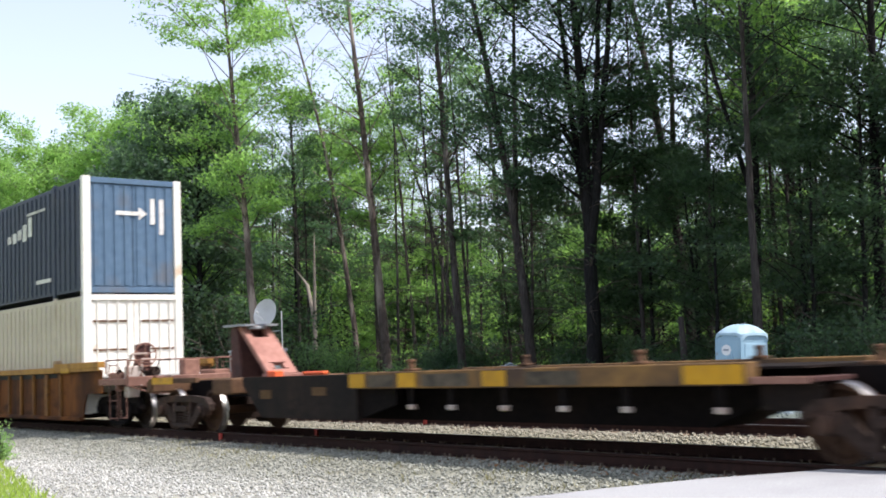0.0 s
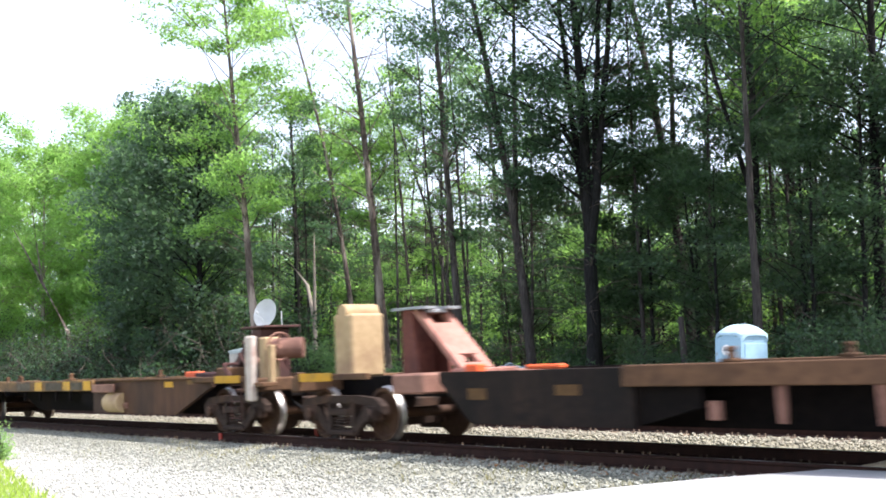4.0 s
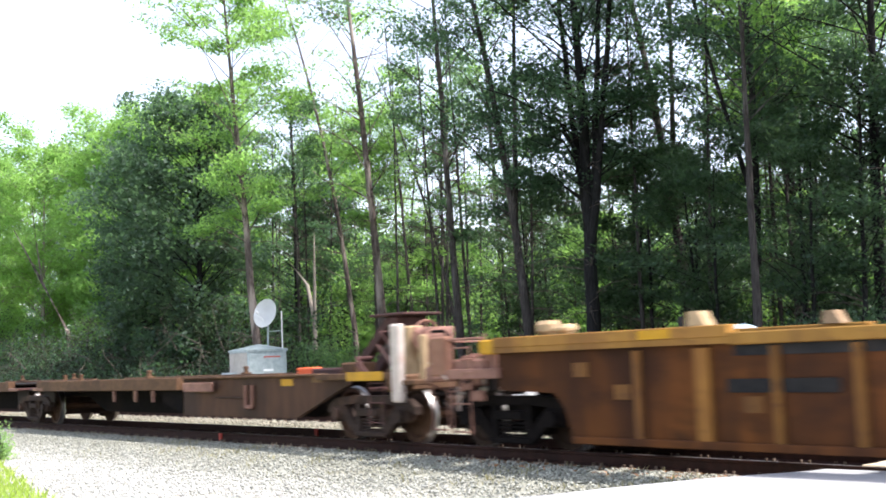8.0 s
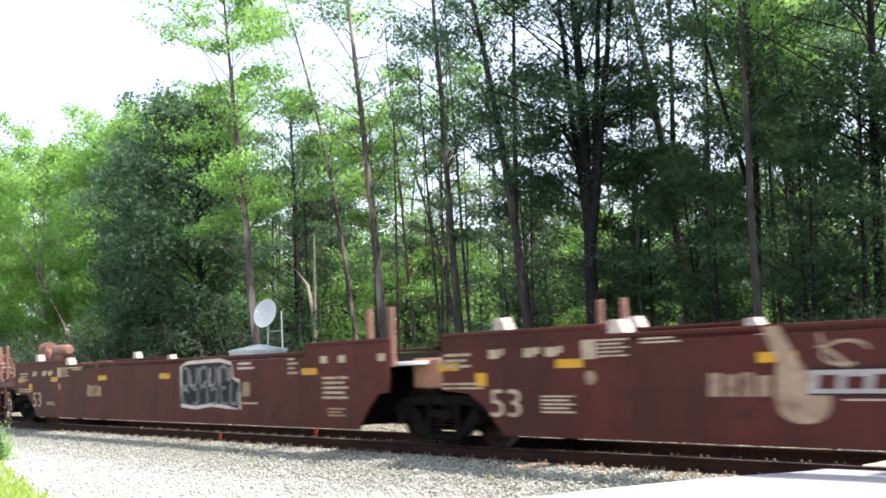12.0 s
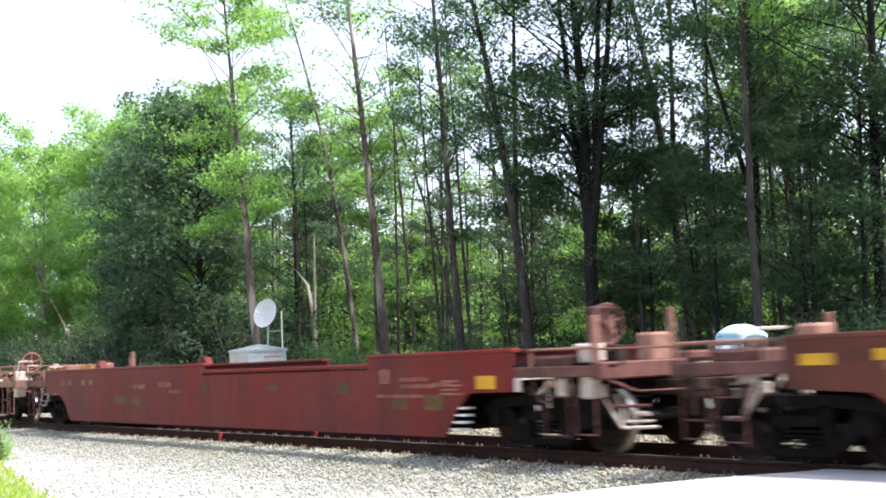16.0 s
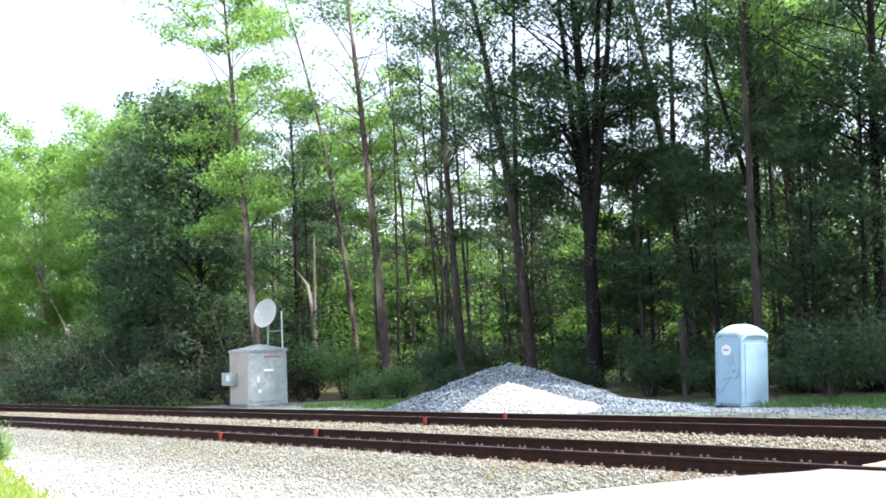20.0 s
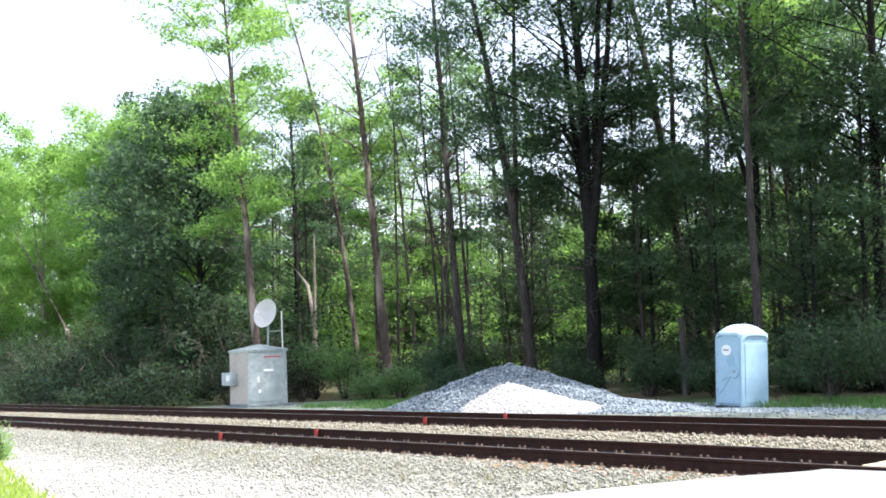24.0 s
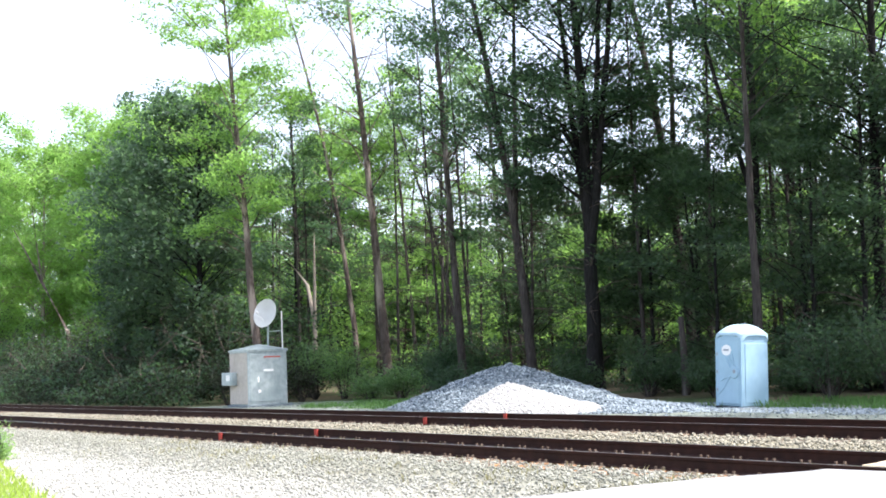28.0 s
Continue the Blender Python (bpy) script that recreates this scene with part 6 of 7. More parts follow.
STYLES = {
    "ochre": dict(label="ochre yellow ribbed double-stack well car, empty", wall="rusty ochre side sheet", paint=T_OCHRE, skin=T_WELL, top=1.46, high=1.55, low=0.17, step=(4.1, 3.0), ribs=14,
                  guides=(3.6, 8.1, 15.0), guide_mat=T_TAN, end=T_PINK, reflect=(9.2, 15.6)),
    "maroon": dict(label="maroon smooth-sided double-stack well car, empty", wall="maroon side plate with painted lettering", paint=T_MAROON, skin=T_MAROON, top=1.52, high=1.65, low=0.24, step=(3.75, 3.2), ribs=0,
                   guides=(1.75, 3.9), guide_mat=T_SUNNED, end=T_OXIDE, reflect=()),
    "red": dict(label="faded red low-sided well car, empty", wall="faded red side plate", paint=T_RED, skin=T_RED, top=1.26, high=1.40, low=0.18, step=(8.9, 3.55), ribs=0,
                guides=(3.5,), guide_mat=T_RED, end=T_OXIDE, reflect=()),
    "brown": dict(label="brown-red low-sided well car, empty", wall="brown-red side plate with worn lettering", paint=T_BROWNRED, skin=T_BROWNRED, top=1.26, high=1.40, low=0.26, step=(8.8, 3.58), ribs=0,
                  guides=(7.6,), guide_mat=T_BROWNRED, end=T_OXIDE, reflect=(1.2, 3.4, 5.5, 8.3, 11.0, 13.4, 15.6)),
    "yellow": dict(label="bright ochre yellow low-sided well car, empty", wall="ochre yellow side sheet", paint=T_YELLOW, skin=T_YELLOWALL, top=1.26, high=1.32, low=0.17, step=(4.0, 4.2), ribs=11,
                   guides=(3.6, 7.6), guide_mat=T_YELLOW, end=T_SALMON, reflect=()),
}


def container(name, label, at, side, door, post, doors_open_bars, arrow):
    """A 16.15 m container, its door or ribbed end towards the rear."""
    L, Wd, Hh = 16.15, 2.59, 2.896
    c = thing(name, label, "container", group="double-stacked containers")
    y = Wd / 2
    part("body", box(B(), -L + 0.08, -0.08, -y + 0.03, y - 0.03, 0.08, Hh - 0.05, 0.01), side, c)
    fold = solid("side_rib", box(B(), -0.08, 0.08, -0.0125, 0.0125, 0.15, Hh - 0.15), side)
    for s in (-1, 1):
        for i in range(46):
            part("side_rib", fold, None, c, "", pose(-L + 0.3 + (L - 0.6) * i / 45, s * (y - 0.0175), 0))
    for x in (-0.08, -L + 0.08, -2.0, -L + 2.0):
        for s in (-1, 1):
            wide = 0.20 if x == -0.08 else 0.10
            part("corner_post", box(B(), x - 0.08, x + 0.08, s * y, s * (y - wide), 0, Hh, 0.01), post if x == -0.08 else side, c, "pale corner post" if x == -0.08 else "")
    part("top_rail", box(B(), -0.14, 0.0, -y + 0.2, y - 0.2, Hh - 0.16, Hh - 0.02, 0.01), door, c)
    part("bottom_rail", box(B(), -0.14, 0.0, -y + 0.2, y - 0.2, 0.02, 0.16, 0.01), door, c)
    for s in (-1, 1):
        leaf = part("door", box(B(), -0.10, -0.05, s * 0.01, s * (y - 0.2), 0.17, Hh - 0.17, 0.005), door, c)
        bars = B()
        for k in range(4):
            yy = s * (0.16 + 0.26 * k)
            if doors_open_bars:
                tube(bars, (-0.02, yy, 0.1), (-0.02, yy, Hh - 0.1), 0.017, n=6)
            else:
                box(bars, -0.05, -0.02, yy - 0.07, yy + 0.07, 0.2, Hh - 0.2, 0.01)
        part("lock_rod" if doors_open_bars else "door_rib", bars, door, leaf)
        if doors_open_bars:
            for z in (0.45, 0.85, 1.5, 2.2):
                part("hinge_bar", box(B(), -0.05, -0.02, s * 0.2, s * 1.05, z, z + 0.05), T_DECK, leaf)
    if arrow:
        bm = B()
        box(bm, -0.016, -0.010, -0.45, 0.15, 1.96, 2.06)
        prism(bm, ((0.15, 1.85), (0.15, 2.17), (0.38, 2.01)), "x", -0.016, -0.010)
        part("arrow_mark", bm, T_FADED, c, "white arrow marking")
        for yy in (0.46, 0.70):
            part("lettering_bar", box(B(), -0.016, -0.010, yy, yy + 0.12, 1.5 if yy > 0.6 else 1.75, 2.4), T_FADED, c)
        word = B()
        for i, (z0, z1) in enumerate(((1.75, 1.95), (1.72, 2.0), (1.78, 2.05), (1.70, 2.15), (1.78, 2.3))):
            box(word, -5.6 + 0.42 * i, -5.3 + 0.42 * i, -y - 0.006, -y - 0.001, z0, z1)
        part("lettering_bar", word, T_FADED, c, "white side lettering")
        part("lettering_bar", box(B(), -4.0, -2.6, -y - 0.006, -y - 0.001, 2.35, 2.42), T_FADED, c)
        part("lettering_bar", box(B(), -3.3, -2.2, -y - 0.006, -y - 0.001, 0.45, 0.55), T_FADED, c)
    c.matrix_basis = at
    return c


def wiggle(parent, name, mat, x0, x1, z0, z1, strokes, seed, width=0.05, side=-1.476, label=""):
    """Sprayed loops: ribbons that curl over a patch of the side."""
    rng = random.Random(seed)
    bm = B()
    for k in range(strokes):
        cx = x0 + (x1 - x0) * (k + 0.5) / strokes
        a, b, ph = (x1 - x0) / strokes * 0.6, (z1 - z0) * 0.5, rng.uniform(0, 6)
        pts = []
        for i in range(26):
            t = i / 25
            pts.append((cx + a * math.sin(2.2 * math.pi * t + ph) * (0.6 + 0.4 * t), (z0 + z1) / 2 + b * math.cos((1.5 + 1.2 * (k % 2)) * math.pi * t + ph)))
        prev = None
        for (xa, za), (xb, zb) in zip(pts, pts[1:]):
            d = math.hypot(xb - xa, zb - za) or 1
            nx, nz = -(zb - za) / d * width, (xb - xa) / d * width
            now = (bm.verts.new((xb + nx, side - 0.001 * k, zb + nz)), bm.verts.new((xb - nx, side - 0.001 * k, zb - nz)))
            if prev:
                bm.faces.new((prev[0], prev[1], now[1], now[0]))
            prev = now
    part(name, bm, mat, parent, label)


CARS = []            # (thing, distance behind the origin at the start)


def put_car(ob, u):
    ob.matrix_basis = pose(u, NEAR_Y, RAIL_TOP)
    CARS.append((ob, u))
    return ob


def make_train():
    # loaded well car at the head, with its two containers
    first = put_car(well_unit("ochre", 18.1, True, True), -43.85)
    rear = -27.2
    put_car(container("container", "tan shipping container in the well, white doors", Matrix(), T_TANBOX, T_WHITE, T_WHITE, True, False), rear).matrix_basis = pose(rear, NEAR_Y, RAIL_TOP + 0.32)
    put_car(container("container", "navy blue container on top, blue ribbed end", Matrix(), T_NAVY, T_BLUE, T_WHITE, False, True), rear).matrix_basis = pose(rear, NEAR_Y, RAIL_TOP + 0.32 + 2.90)
    # two five-platform spine cars
    L1 = 15.88
    u0 = -22.1
    for i in range(5):
        put_car(spine_unit(i == 0, i == 4, True, 16.13 if i == 4 else L1, "tank" if i == 4 else ""), u0 + L1 * i + (-0.3, 0, 0.25, 0.25, 0.35)[i])
    u0 = 61.05
    for i in range(5):
        put_car(spine_unit(i == 0, i == 4, False, 15.3 if i == 0 else 15.9, {2: "pipe"}.get(i, "")), u0 + 15.9 * i + (0.6 if i == 0 else 0))
    # three ochre wells
    for i in range(3):
        w = put_car(well_unit("ochre", 18.13, i == 0, i == 2), 143.98 + 18.13 * i)
        ochre_marks(w, i)
    for i in range(3):
        w = put_car(well_unit("maroon", 18.25, i == 0, i == 2), 202.25 + 18.25 * i)
        maroon_marks(w, i)
    w = put_car(well_unit("ochre", 18.13, True, True), 260.71)
    ochre_marks(w, 3)
    w = put_car(well_unit("red", 18.1, True, True), 282.64)
    low_marks(w, T_FAINTRED)
    w = put_car(well_unit("brown", 18.13, True, True), 304.71)
    low_marks(w, T_FAINTBROWN, 1)
    w = put_car(well_unit("yellow", 18.3, True, True), 326.68)
    yellow_marks(w)


def ochre_marks(w, i):
    if i == 0:
        # leading end
        for x0, x1, z1 in ((0.92, 1.20, 1.74), (1.22, 1.50, 1.68)):
            part("container_guide", box(B(), x0, x1, -1.40, -1.12, 1.552, z1, 0.05), T_TAN, w, "sunlit container guide on the top edge")
        panel("reflector", w, 2.8, 3.28, 1.425, 1.53, T_REFLECT, -1.484, "yellow reflective patch")
        part("end_cap", box(B(), -0.15, 0.145, -1.47, -1.31, 1.33, 1.53, 0.02), T_REFLECT, w, "yellow painted end of the top edge")
        part("valve_cabinet", box(B(), -1.28, -0.90, -1.46, -1.30, 1.04, 1.62, 0.03), T_SALMON, w, "sun-faded valve cabinet at the car's end")
        for x, z in ((2.3, 0.72), (4.2, 0.58), (1.6, 1.0)):
            panel("faded_patch", w, x, x + 0.26, z, z + 0.18, T_RIB, -1.395, "ochre patch on the rusty side")
    if i < 3:
        if i > 0:
            panel("stencil_panel", w, 1.75, 2.9, 0.25, 1.35, T_BLACK, -1.47, "black stencil panel")
            bars(w, 1.9, 2.6, 0.35, 0.55, 3, T_FADEDGREY, -1.478)
            for x, y, mat in ((-1.2, -1.36, T_SUNNED), (-0.65, -1.36, T_OCHRE), (-0.4, 1.36, T_SUNNED), (1.05, 1.36, T_OCHRE), (1.57, 1.36, T_RIB)):
                stake(w, x, y, 1.4, 2.3, mat)
            part("top_walkway", box(B(), -0.9, 3.6, -1.42, -1.05, 1.556, 1.59, 0.005), T_GRATE, w, "pale walkway plank on the top edge")
            for x0, x1 in ((1.26, 1.85), (2.93, 3.45)):
                panel("reflector", w, x0, x1, 1.42, 1.53, T_REFLECT, -1.483, "yellow reflective patch")
            bars(w, 1.9, 2.65, 0.62, 0.88, 4, T_SMUDGE, -1.478)
            bars(w, 2.0, 2.5, 1.02, 1.2, 3, T_SMUDGE, -1.478)
        if i < 2:
            panel("stencil_panel", w, 15.3, 16.4, 0.25, 1.35, T_BLACK, -1.47, "black stencil panel")
            bars(w, 15.5, 16.1, 0.35, 0.6, 3, T_FADEDGREY, -1.478)
            bars(w, 15.45, 16.2, 0.7, 1.2, 6, T_SMUDGE, -1.478)
        panel("data_plate", w, 12.05, 12.5, 0.70, 0.86, T_FADED, -1.40, "white data plate")
        panel("smudge_panel", w, 4.0 if i == 0 else 4.95, 5.4 if i == 0 else 5.3, 0.8, 0.95, T_BLACK, -1.395)
        if i == 1:
            panel("smudge_panel", w, 9.9, 11.4, 0.74, 0.98, T_BLACK, -1.40, "dark painted-over patch")
            panel("data_plate", w, 10.5, 10.75, 0.74, 0.98, T_FADED, -1.412)
    else:
        # large white letters drawn as plain shapes
        for k, x in enumerate((12.2, 12.75, 13.4)):
            part("letter_shape", box(B(), x, x + 0.38, -1.478, -1.470, 0.78 + 0.02 * k, 1.06), T_SUNNED, w, "large white letter shape")
        panel("data_plate", w, 5.0, 5.6, 0.76, 0.92, T_FADED, -1.40)
        panel("data_plate", w, 7.2, 7.4, 0.66, 1.0, T_REFLECT, -1.40)
        panel("data_plate", w, 15.3, 15.8, 0.64, 0.90, T_FADED, -1.478, "white data plate")
        panel("data_plate", w, 2.05, 2.2, 0.45, 0.65, T_FADED, -1.40)
    if i == 2 or i == 3:
        panel("stencil_panel", w, 15.9, 16.3, 0.4, 0.72, T_FADED, -1.40)
        panel("stencil_panel", w, 15.96, 16.24, 0.44, 0.68, T_BLACK, -1.412)


def bars(w, x0, x1, z0, z1, rows, mat, side=-1.478):
    bm = B()
    for k in range(rows):
        z = z0 + (z1 - z0) * k / rows
        box(bm, x0, x1 - 0.1 * (k % 2), side - 0.003, side + 0.003, z, z + (z1 - z0) / rows * 0.5)
    part("lettering_bar", bm, mat, w, "worn painted lettering")


def stake(w, x, y, z0, z1, mat):
    part("stake_post", box(B(), x - 0.05, x + 0.05, y - 0.04, y + 0.04, z0, z1, 0.01), mat, w, "upright stake post")


def maroon_marks(w, i):
    lettering(w, "53", 1.55, 0.49, 0.38, T_CREAM, wide=1.32)
    for x, y in ((-1.4, -1.36), (-0.81, -1.36)) + (((1.0, 1.36), (1.5, 1.36)) if i else ()):
        stake(w, x, y, 1.2 if y < 0 else 1.5, 2.12, T_PINK)
    # small lettering along the top edge
    bars(w, 0.62, 1.2, 1.16, 1.4, 3, T_CREAM)
    bars(w, 0.55, 1.45, 0.86, 0.98, 2, T_CREAM)
    for x in (1.6, 2.3, 2.72):
        panel("lettering_bar", w, x, x + 0.2, 1.27, 1.39, T_CREAM, -1.476)
        panel("lettering_bar", w, x + 0.22, x + 0.3, 1.31, 1.40, T_CREAM, -1.476)
    panel("stencil_panel", w, 3.38, 3.62, 1.22, 1.46, T_CREAM, -1.476, "worn pale stencil")
    bars(w, 3.66, 4.15, 1.24, 1.48, 5, T_CREAM)
    bars(w, 4.35, 4.95, 1.38, 1.47, 2, T_CREAM)
    bars(w, 2.6, 3.2, 0.55, 0.80 if i else 0.64, 5 if i else 2, T_CREAM)
    part("round_mark", tube(B(), (3.5, -1.472, 0.99), (3.5, -1.478, 0.99), 0.09, n=18), T_SPRAY, w, "faded round mark")
    panel("reflector", w, 1.3, 1.52, 0.90, 1.08, T_REFLECT, -1.476, "yellow reflective patch")
    for x in (0.45, 2.9, 6.0, 9.3, 14.95):
        panel("reflector", w, x, x + 0.48, 1.12, 1.23, T_REFLECT, -1.476, "yellow reflective patch")
    # tan letter shapes of a worn company mark
    for k in range(4):
        block_letter(w, 5.32 + 0.215 * k, 0.76, 0.19, 0.26, T_SPRAY, k)
    if i == 0:
        sprayed_block(w, 10.3, 12.75, 0.5, 1.42)
        block_letter(w, 12.85, 0.76, 0.3, 0.3, T_SPRAY, 3)
        panel("lettering_bar", w, 12.8, 13.4, 0.62, 0.65, T_CREAM, -1.476)
        bars(w, 12.7, 13.3, 1.25, 1.42, 2, T_SUNNED)
        bm = B()
        tube(bm, (2.05, -1.0, 1.90), (2.85, -1.0, 1.90), 0.15, n=18)
        tube(bm, (1.95, -1.0, 1.90), (2.05, -1.0, 1.90), 0.08, 0.15, n=18)
        tube(bm, (2.85, -1.0, 1.90), (2.93, -1.0, 1.90), 0.15, 0.09, n=18)
        box(bm, 1.05, 1.35, -1.15, -0.85, 1.80, 2.10, 0.05)
        tube(bm, (1.2, -1.0, 2.0), (1.6, -1.0, 2.02), 0.14, n=12)
        box(bm, 1.45, 1.75, -1.15, -0.9, 1.68, 1.95, 0.04)
        tube(bm, (1.2, -1.0, 1.88), (2.05, -1.0, 1.78), 0.05, n=8)
        box(bm, 2.1, 2.6, -1.1, -0.9, 1.66, 1.80, 0.02)
        part("air_reservoir", bm, T_PINK, w, "pinkish air tank and valve on the top edge")
    else:
        for k in range(4):
            block_letter(w, 11.2 + 0.5 * k, 0.74, 0.42, 0.34, T_SPRAY, k + 1)
        panel("lettering_bar", w, 10.9, 14.0, 0.56, 0.60, T_SPRAY, -1.476, "tan stripe under the lettering")
        wiggle(w, "graffiti", T_CREAM, 8.8, 10.4, 0.55, 1.3, 3, 5 + i, 0.014, -1.480, "thin white sprayed scrawl")
        wiggle(w, "graffiti", T_SUNNED, 13.4, 15.0, 0.85, 1.35, 4, 9 + i, 0.022, -1.480, "blurred white sprayed tag")
        sprayed_bulb(w, 6.5, 0.72)
        panel("letter_band", w, 6.62, 8.6, 0.79, 1.03, T_FADEDGREY, -1.484, "pale grey band with a dark outline")
        for z in (0.775, 1.03):
            panel("band_edge", w, 6.6, 8.62, z, z + 0.018, T_BLACK, -1.485)
        for k in range(6):
            block_letter(w, 6.72 + 0.31 * k, 0.84, 0.24, 0.14, T_MAROON, k + 2, -1.490)
        panel("lettering_bar", w, 7.0, 7.5, 0.72, 0.74, T_CREAM, -1.476)
    bars(w, 14.5, 14.82, 1.14, 1.46, 4, T_CREAM)
    for x in (15.55, 16.1, 17.2):
        panel("lettering_bar", w, x, x + 0.2, 1.30, 1.42, T_CREAM, -1.476)
    bars(w, 15.6, 16.35, 0.72, 1.12, 5, T_CREAM)
    bars(w, 15.75, 16.25, 0.44, 0.6, 3, T_SPRAY)


def ribbon(pts, width, side):
    """A flat painted stroke through points of the side."""
    bm = B()
    prev = None
    for (xa, za), (xb, zb) in zip(pts, pts[1:]):
        d = math.hypot(xb - xa, zb - za) or 1
        nx, nz = -(zb - za) / d * width, (xb - xa) / d * width
        now = (bm.verts.new((xb + nx, side, zb + nz)), bm.verts.new((xb - nx, side, zb - nz)))
        if prev:
            bm.faces.new((prev[0], prev[1], now[1], now[0]))
        prev = now
    return bm


def oval(cx, cz, a, b, power=0.6, lean=0.0, turns=1.0, start=0.0):
    out = []
    for i in range(int(30 * turns) + 2):
        t = start + 2 * math.pi * i / 30
        c, s = math.cos(t), math.sin(t)
        z = b * math.copysign(abs(s) ** power, s)
        out.append((cx + a * math.copysign(abs(c) ** power, c) + lean * z, cz + z))
    return out


def block_letter(w, x, z, wd, ht, mat, k, side=-1.478):
    """A plain slanted block in place of a worn letter, narrower or lower by its number."""
    bm = B()
    lean = 0.12 * wd
    top = ht * (1.0, 0.92, 1.0, 0.86)[k % 4]
    prism(bm, ((x, z), (x + lean, z + top), (x + wd, z + top), (x + wd - lean, z)), "y", side - 0.003, side + 0.003)
    part("letter_shape", bm, mat, w, "worn block of painted lettering")


def sprayed_block(w, x0, x1, z0, z1):
    """A sprayed tag: dark crowded loops on a pale ground with pale outlines."""
    bm = B()
    edge = [(x0, z0 + 0.08), (x0 + 0.02, z1 - 0.06), (x0 + 0.35, z1), (x1 - 0.75, z1 + 0.02), (x1 - 0.3, z1 - 0.05), (x1 - 0.25, z1 - 0.32), (x1, z1 - 0.38), (x1, z0 + 0.02),
            (x1 - 0.5, z0 + 0.06), (x1 - 1.1, z0 + 0.10), (x1 - 1.8, z0 + 0.04)]
    bm.faces.new([bm.verts.new((x, -1.474, z)) for x, z in edge])
    part("graffiti", bm, T_BLACK, w, "dark ground of a sprayed tag")
    part("graffiti", ribbon(edge + edge[:2], 0.035, -1.479), T_SUNNED, w, "pale sprayed outline")
    rng = random.Random(3)
    n = 6
    for k in range(n):
        cx = x0 + (x1 - x0) * (k + 0.5) / n
        mid = (z0 + z1) / 2 + rng.uniform(-0.08, 0.08)
        for part_no, (a, b) in enumerate(((mid + 0.04, z1 - 0.1), (z0 + 0.12, mid - 0.02))):
            if part_no == 0 and k == n - 1:
                continue
            cz, hb = (a + b) / 2, (b - a) / 2
            part("graffiti", ribbon(oval(cx + rng.uniform(-0.03, 0.03), cz, 0.13, hb, 0.6, rng.uniform(-0.2, 0.2), 0.72, rng.uniform(0, 6)), 0.030, -1.481 - 0.001 * k), T_TAGGREY, w, "grey sprayed loop")
        part("graffiti", ribbon(((cx - 0.17, z0 + 0.1), (cx - 0.15, mid), (cx - 0.16 + rng.uniform(-0.05, 0.05), z1 - 0.12)), 0.018, -1.490), T_SUNNED, w)


def sprayed_bulb(w, x, z):
    """A tan sprayed bulb with a long neck and a thin swirl of smoke beside it."""
    bm = B()
    bm.faces.new([bm.verts.new((a, -1.479, b)) for a, b in oval(x + 0.03, z + 0.02, 0.33, 0.26, 0.9, 0.0)[:30]])
    part("graffiti", bm, T_SPRAY, w, "tan sprayed bulb")
    bm = B()
    neck = [(x - 0.30, z + 0.05), (x - 0.26, z + 0.40), (x - 0.42, z + 0.78), (x - 0.22, z + 0.78), (x - 0.02, z + 0.45), (x + 0.22, z + 0.16)]
    bm.faces.new([bm.verts.new((a, -1.4805, b)) for a, b in neck])
    part("graffiti", bm, T_SPRAY, w, "tan sprayed neck of the bulb")
    for k in range(4):
        part("graffiti", ribbon(((x - 0.14, z - 0.14 + 0.07 * k), (x + 0.22, z - 0.15 + 0.07 * k)), 0.008, -1.484), T_MAROON, w)
    swirl = [(x + 0.12 + 0.05 * i + 0.10 * math.sin(1.1 * i), z + 0.72 - 0.045 * i + 0.05 * math.cos(1.3 * i)) for i in range(10)]
    part("graffiti", ribbon(swirl, 0.024, -1.482), T_SPRAY, w, "thin tan sprayed swirl")
    part("graffiti", ribbon(oval(x + 0.55, z + 0.48, 0.26, 0.12, 1.0, 0.2, 0.8), 0.018, -1.483), T_SPRAY, w)


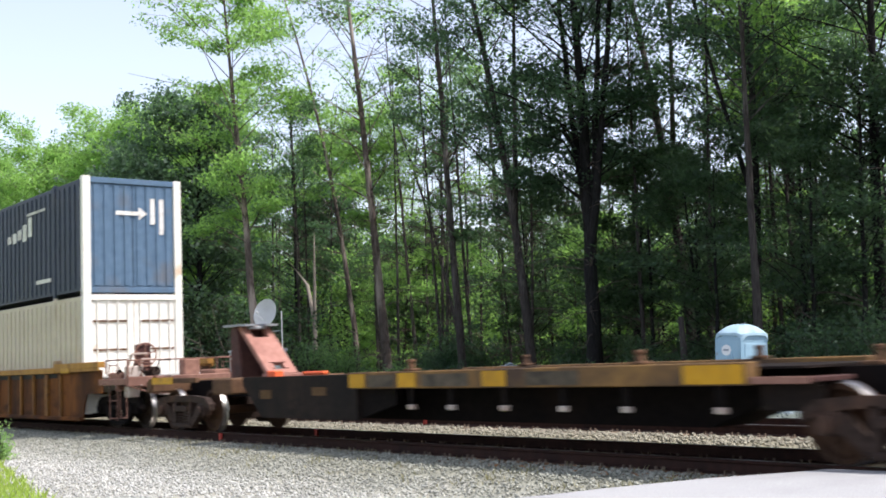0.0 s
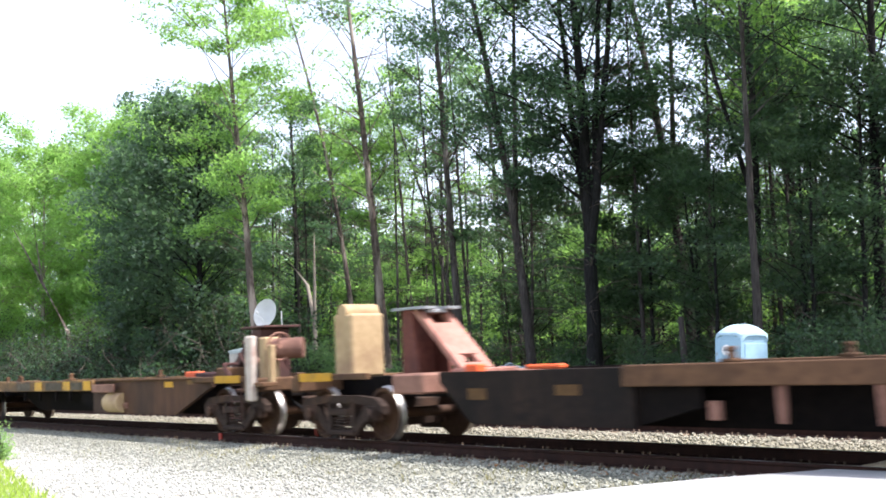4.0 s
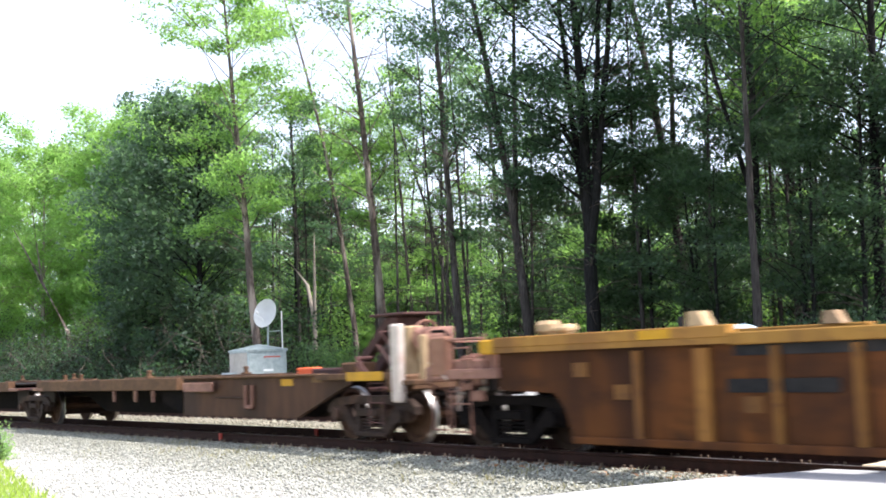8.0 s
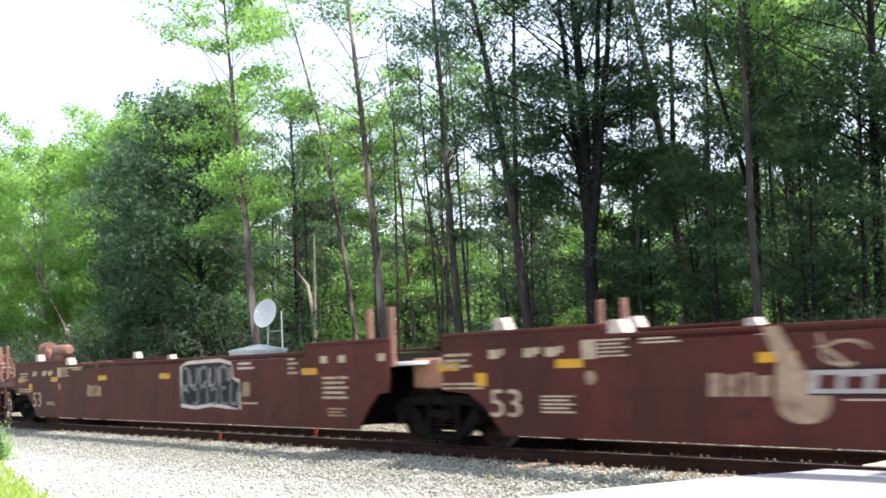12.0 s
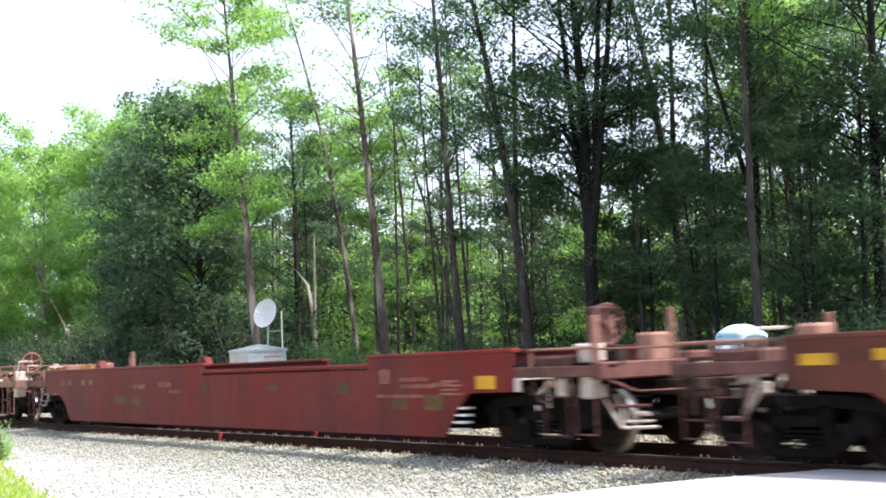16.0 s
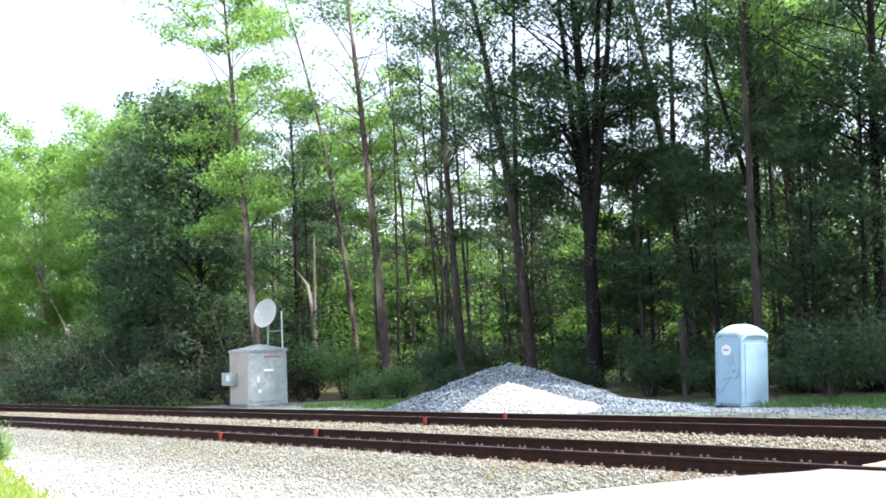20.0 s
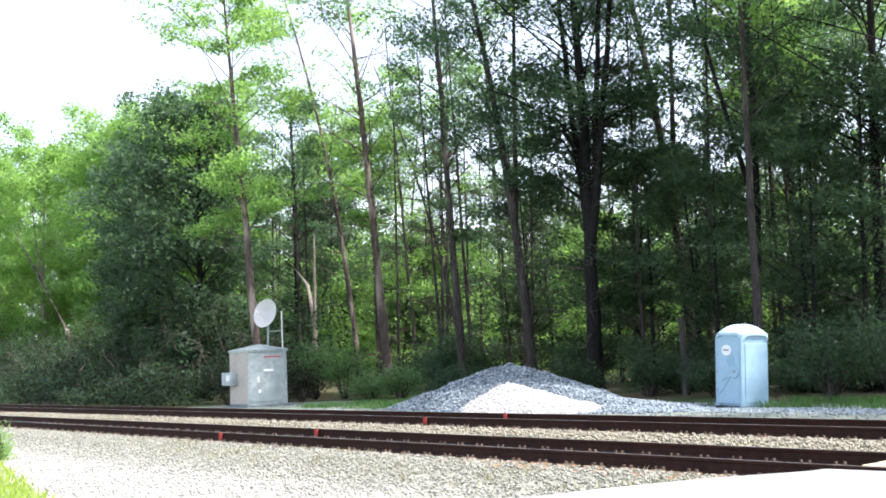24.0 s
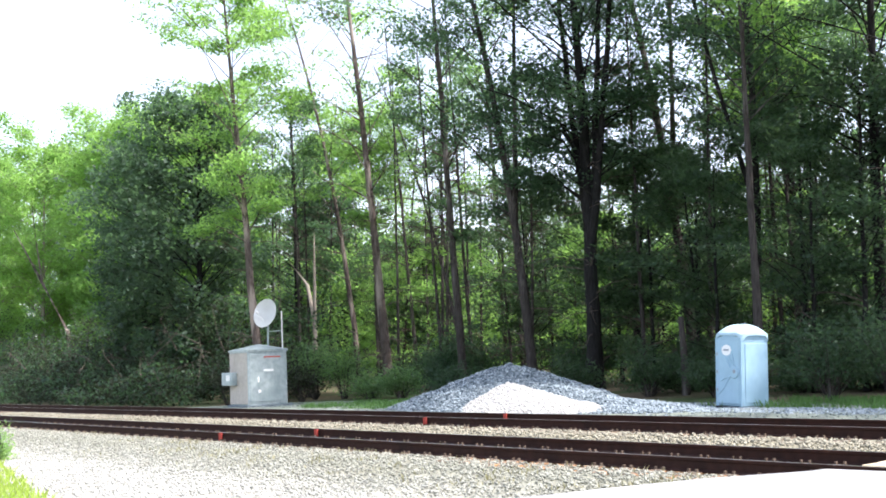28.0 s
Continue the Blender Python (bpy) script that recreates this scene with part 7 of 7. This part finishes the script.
def low_marks(w, mat, k=0):
    rng = random.Random(40 + k)
    for x in (1.3, 1.75, 2.6, 3.1):
        panel("lettering_bar", w, x, x + 0.25, 1.02, 1.14, mat, -1.476)
    # faded words, one block a letter
    words = ((6.9, 0.95, 4, 0.10), (7.4, 0.82, 3, 0.07), (5.6, 0.92, 4, 0.10), (14.9, 0.95, 2, 0.22), (15.4, 0.88, 5, 0.06), (15.4, 0.98, 5, 0.06), (16.2, 0.9, 3, 0.06), (14.8, 0.74, 8, 0.05)) if k == 0 else \
            ((5.0, 0.98, 6, 0.14), (7.0, 0.98, 2, 0.14), (11.0, 0.94, 8, 0.14), (9.6, 1.02, 4, 0.06), (9.2, 0.90, 3, 0.06), (14.3, 0.82, 3, 0.10), (15.2, 0.88, 2, 0.12), (15.8, 0.94, 2, 0.12), (13.6, 0.6, 2, 0.1), (14.5, 0.5, 2, 0.12), (16.3, 0.62, 4, 0.1))
    for x0, z, n, ht in words:
        x = x0
        for i in range(n):
            wd = rng.uniform(0.12, 0.19)
            block_letter(w, x, z, wd - 0.03, ht, mat, rng.randrange(6), -1.476)
            x += wd
    bars(w, 16.75 if k else 16.4, 17.5 if k else 16.9, 0.78, 1.02, 4, mat)
    if k == 0:
        for x, z, wd, ht in ((4.6, 0.60, 0.7, 0.16), (5.5, 0.58, 0.5, 0.16), (8.8, 0.85, 0.3, 0.12), (11.4, 0.86, 0.4, 0.10), (13.7, 0.8, 0.35, 0.2), (15.2, 0.56, 0.4, 0.18), (16.0, 0.56, 0.45, 0.22)):
            panel("faded_patch", w, x, x + wd, z, z + ht, T_OCHREFADE, -1.476, "faded ochre patch")
        panel("reflector", w, 17.2, 17.6, 0.86, 1.04, T_REFLECT, -1.476, "yellow reflective patch")
        panel("lettering_bar", w, 18.0, 18.12, 0.82, 1.0, T_SUNNED, -1.476)
        stake(w, 5.34, -1.36, 1.22, 1.72, T_PINK)
    else:
        panel("reflector", w, 0.35, 0.75, 1.08, 1.20, T_REFLECT, -1.476)
        panel("reflector", w, 16.63, 17.65, 1.05, 1.17, T_REFLECT, -1.478, "yellow reflective patch")
        for x in (3.81, 4.69):
            stake(w, x, -1.36, 1.22, 1.65, T_PINK)
    stake(w, -1.14, 1.36, 1.1, 1.7, T_PINK)
    stake(w, 19.4, -1.36, 1.1, 1.76, T_PINK)
    stake(w, 18.3, 1.36, 1.1, 1.92, T_PINK)
    stake(w, 17.1, 1.36, 1.1, 1.86, T_PINK)
    part("hose_coil", rod([(1.6 + 0.32 * i, -1.2, 1.27 + 0.03 * math.sin(2.1 * i)) for i in range(16)], 0.03), T_SHADEBLACK, w, "dark hose lying along the top edge")


def yellow_marks(w):
    panel("smudge_panel", w, 7.2, 9.2, 0.58, 0.78, T_BLACK, -1.39, "painted-over dark lettering")
    for k in range(3):
        block_letter(w, 11.4 + 0.54 * k, 0.50, 0.44, 0.40, T_FADEDRED, k, -1.39)
    for x0, z0, wd, ht in ((2.9, 0.5, 0.3, 0.35), (5.8, 0.72, 0.4, 0.06), (9.7, 0.55, 0.35, 0.25), (16.1, 0.62, 0.5, 0.05), (16.2, 0.5, 0.4, 0.05)):
        panel("faded_patch", w, x0, x0 + wd, z0, z0 + ht, T_OCHREFADE, -1.39, "faded dark patch")
    panel("data_plate", w, 13.62, 14.03, 0.46, 0.76, T_BLACK, -1.39)
    bars(w, 13.66, 13.99, 0.49, 0.74, 4, T_FADEDGREY, -1.398)
    panel("reflector", w, 12.9, 13.4, 1.135, 1.245, T_REFLECT, -1.484, "yellow reflective patch")
    part("end_device", box(B(), 20.02, 20.16, -0.16, 0.02, 0.68, 1.34, 0.03), T_EOT, w, "pale blue rear-end signal device")
    part("device_clamp", box(B(), 19.7, 20.04, -0.12, -0.02, 0.84, 0.94, 0.01), T_TRUCK, w)
    bars(w, 6.3, 6.9, 1.14, 1.22, 2, T_DECK, -1.486)
    brake_wheel(w, 2.45, -1.0, 1.58, T_YELLOW)
    part("brake_housing", box(B(), 2.47, 2.8, -1.2, -0.8, 1.33, 1.66, 0.03), T_YELLOW, w, "yellow hand brake box")
    part("side_bin", box(B(), 14.30, 15.08, -1.40, -1.0, 1.262, 1.44, 0.03), T_YELLOW, w, "yellow box on the top edge")
    part("end_bracket", box(B(), 17.05, 17.56, -1.42, -1.1, 1.322, 1.43, 0.03), T_SALMON, w, "salmon bracket on the top edge")
    part("end_locker", box(B(), 17.85, 19.1, -1.38, -0.8, 1.20, 1.44, 0.03), T_YELLOW, w, "yellow locker at the car's end")
    part("locker_lid", box(B(), 17.80, 19.15, -1.41, -0.78, 1.442, 1.475, 0.01), T_GREYPLATE, w, "grey worn lid")
    part("corner_post", box(B(), 18.3 + 1.05, 18.3 + 1.25, 1.2, 1.4, 0.85, 1.62, 0.02), T_OCHRE, w)


make_train()


# ---- what moves ----
def motions():
    for ob, u in CARS:
        z = ob.matrix_basis.translation.z
        walk(ob, [(t, pose(u - SPEED * t, NEAR_Y, z)) for t in (0.0, 7.0, 14.0, 21.0, 28.0)])
        for tr in [c for c in ob.children if c.name.startswith("truck")]:
            for ws in [c for c in tr.children if c.name.startswith("wheelset")]:
                at = u + tr.matrix_basis.translation.x
                k0 = max(0, int((at - 3.0) / SPEED * 30))
                k1 = min(840, int((at + 46.0) / SPEED * 30))
                x = ws.matrix_basis.translation.x
                ks = [k for k in range(k0, k1 + 1)]
                rows = [(k / 30, pose(x, 0, WHEEL_R, 0, -math.degrees(SPEED * (k - k0) / 30 / WHEEL_R), 0)) for k in ks]
                if not rows:
                    rows = [(0.0, pose(x, 0, WHEEL_R)), (28.0, pose(x, 0, WHEEL_R))]
                if rows[0][0] > 0:
                    rows.insert(0, (0.0, rows[0][1]))
                if rows[-1][0] < 28:
                    rows.append((28.0, rows[-1][1]))
                walk(ws, rows)


motions()
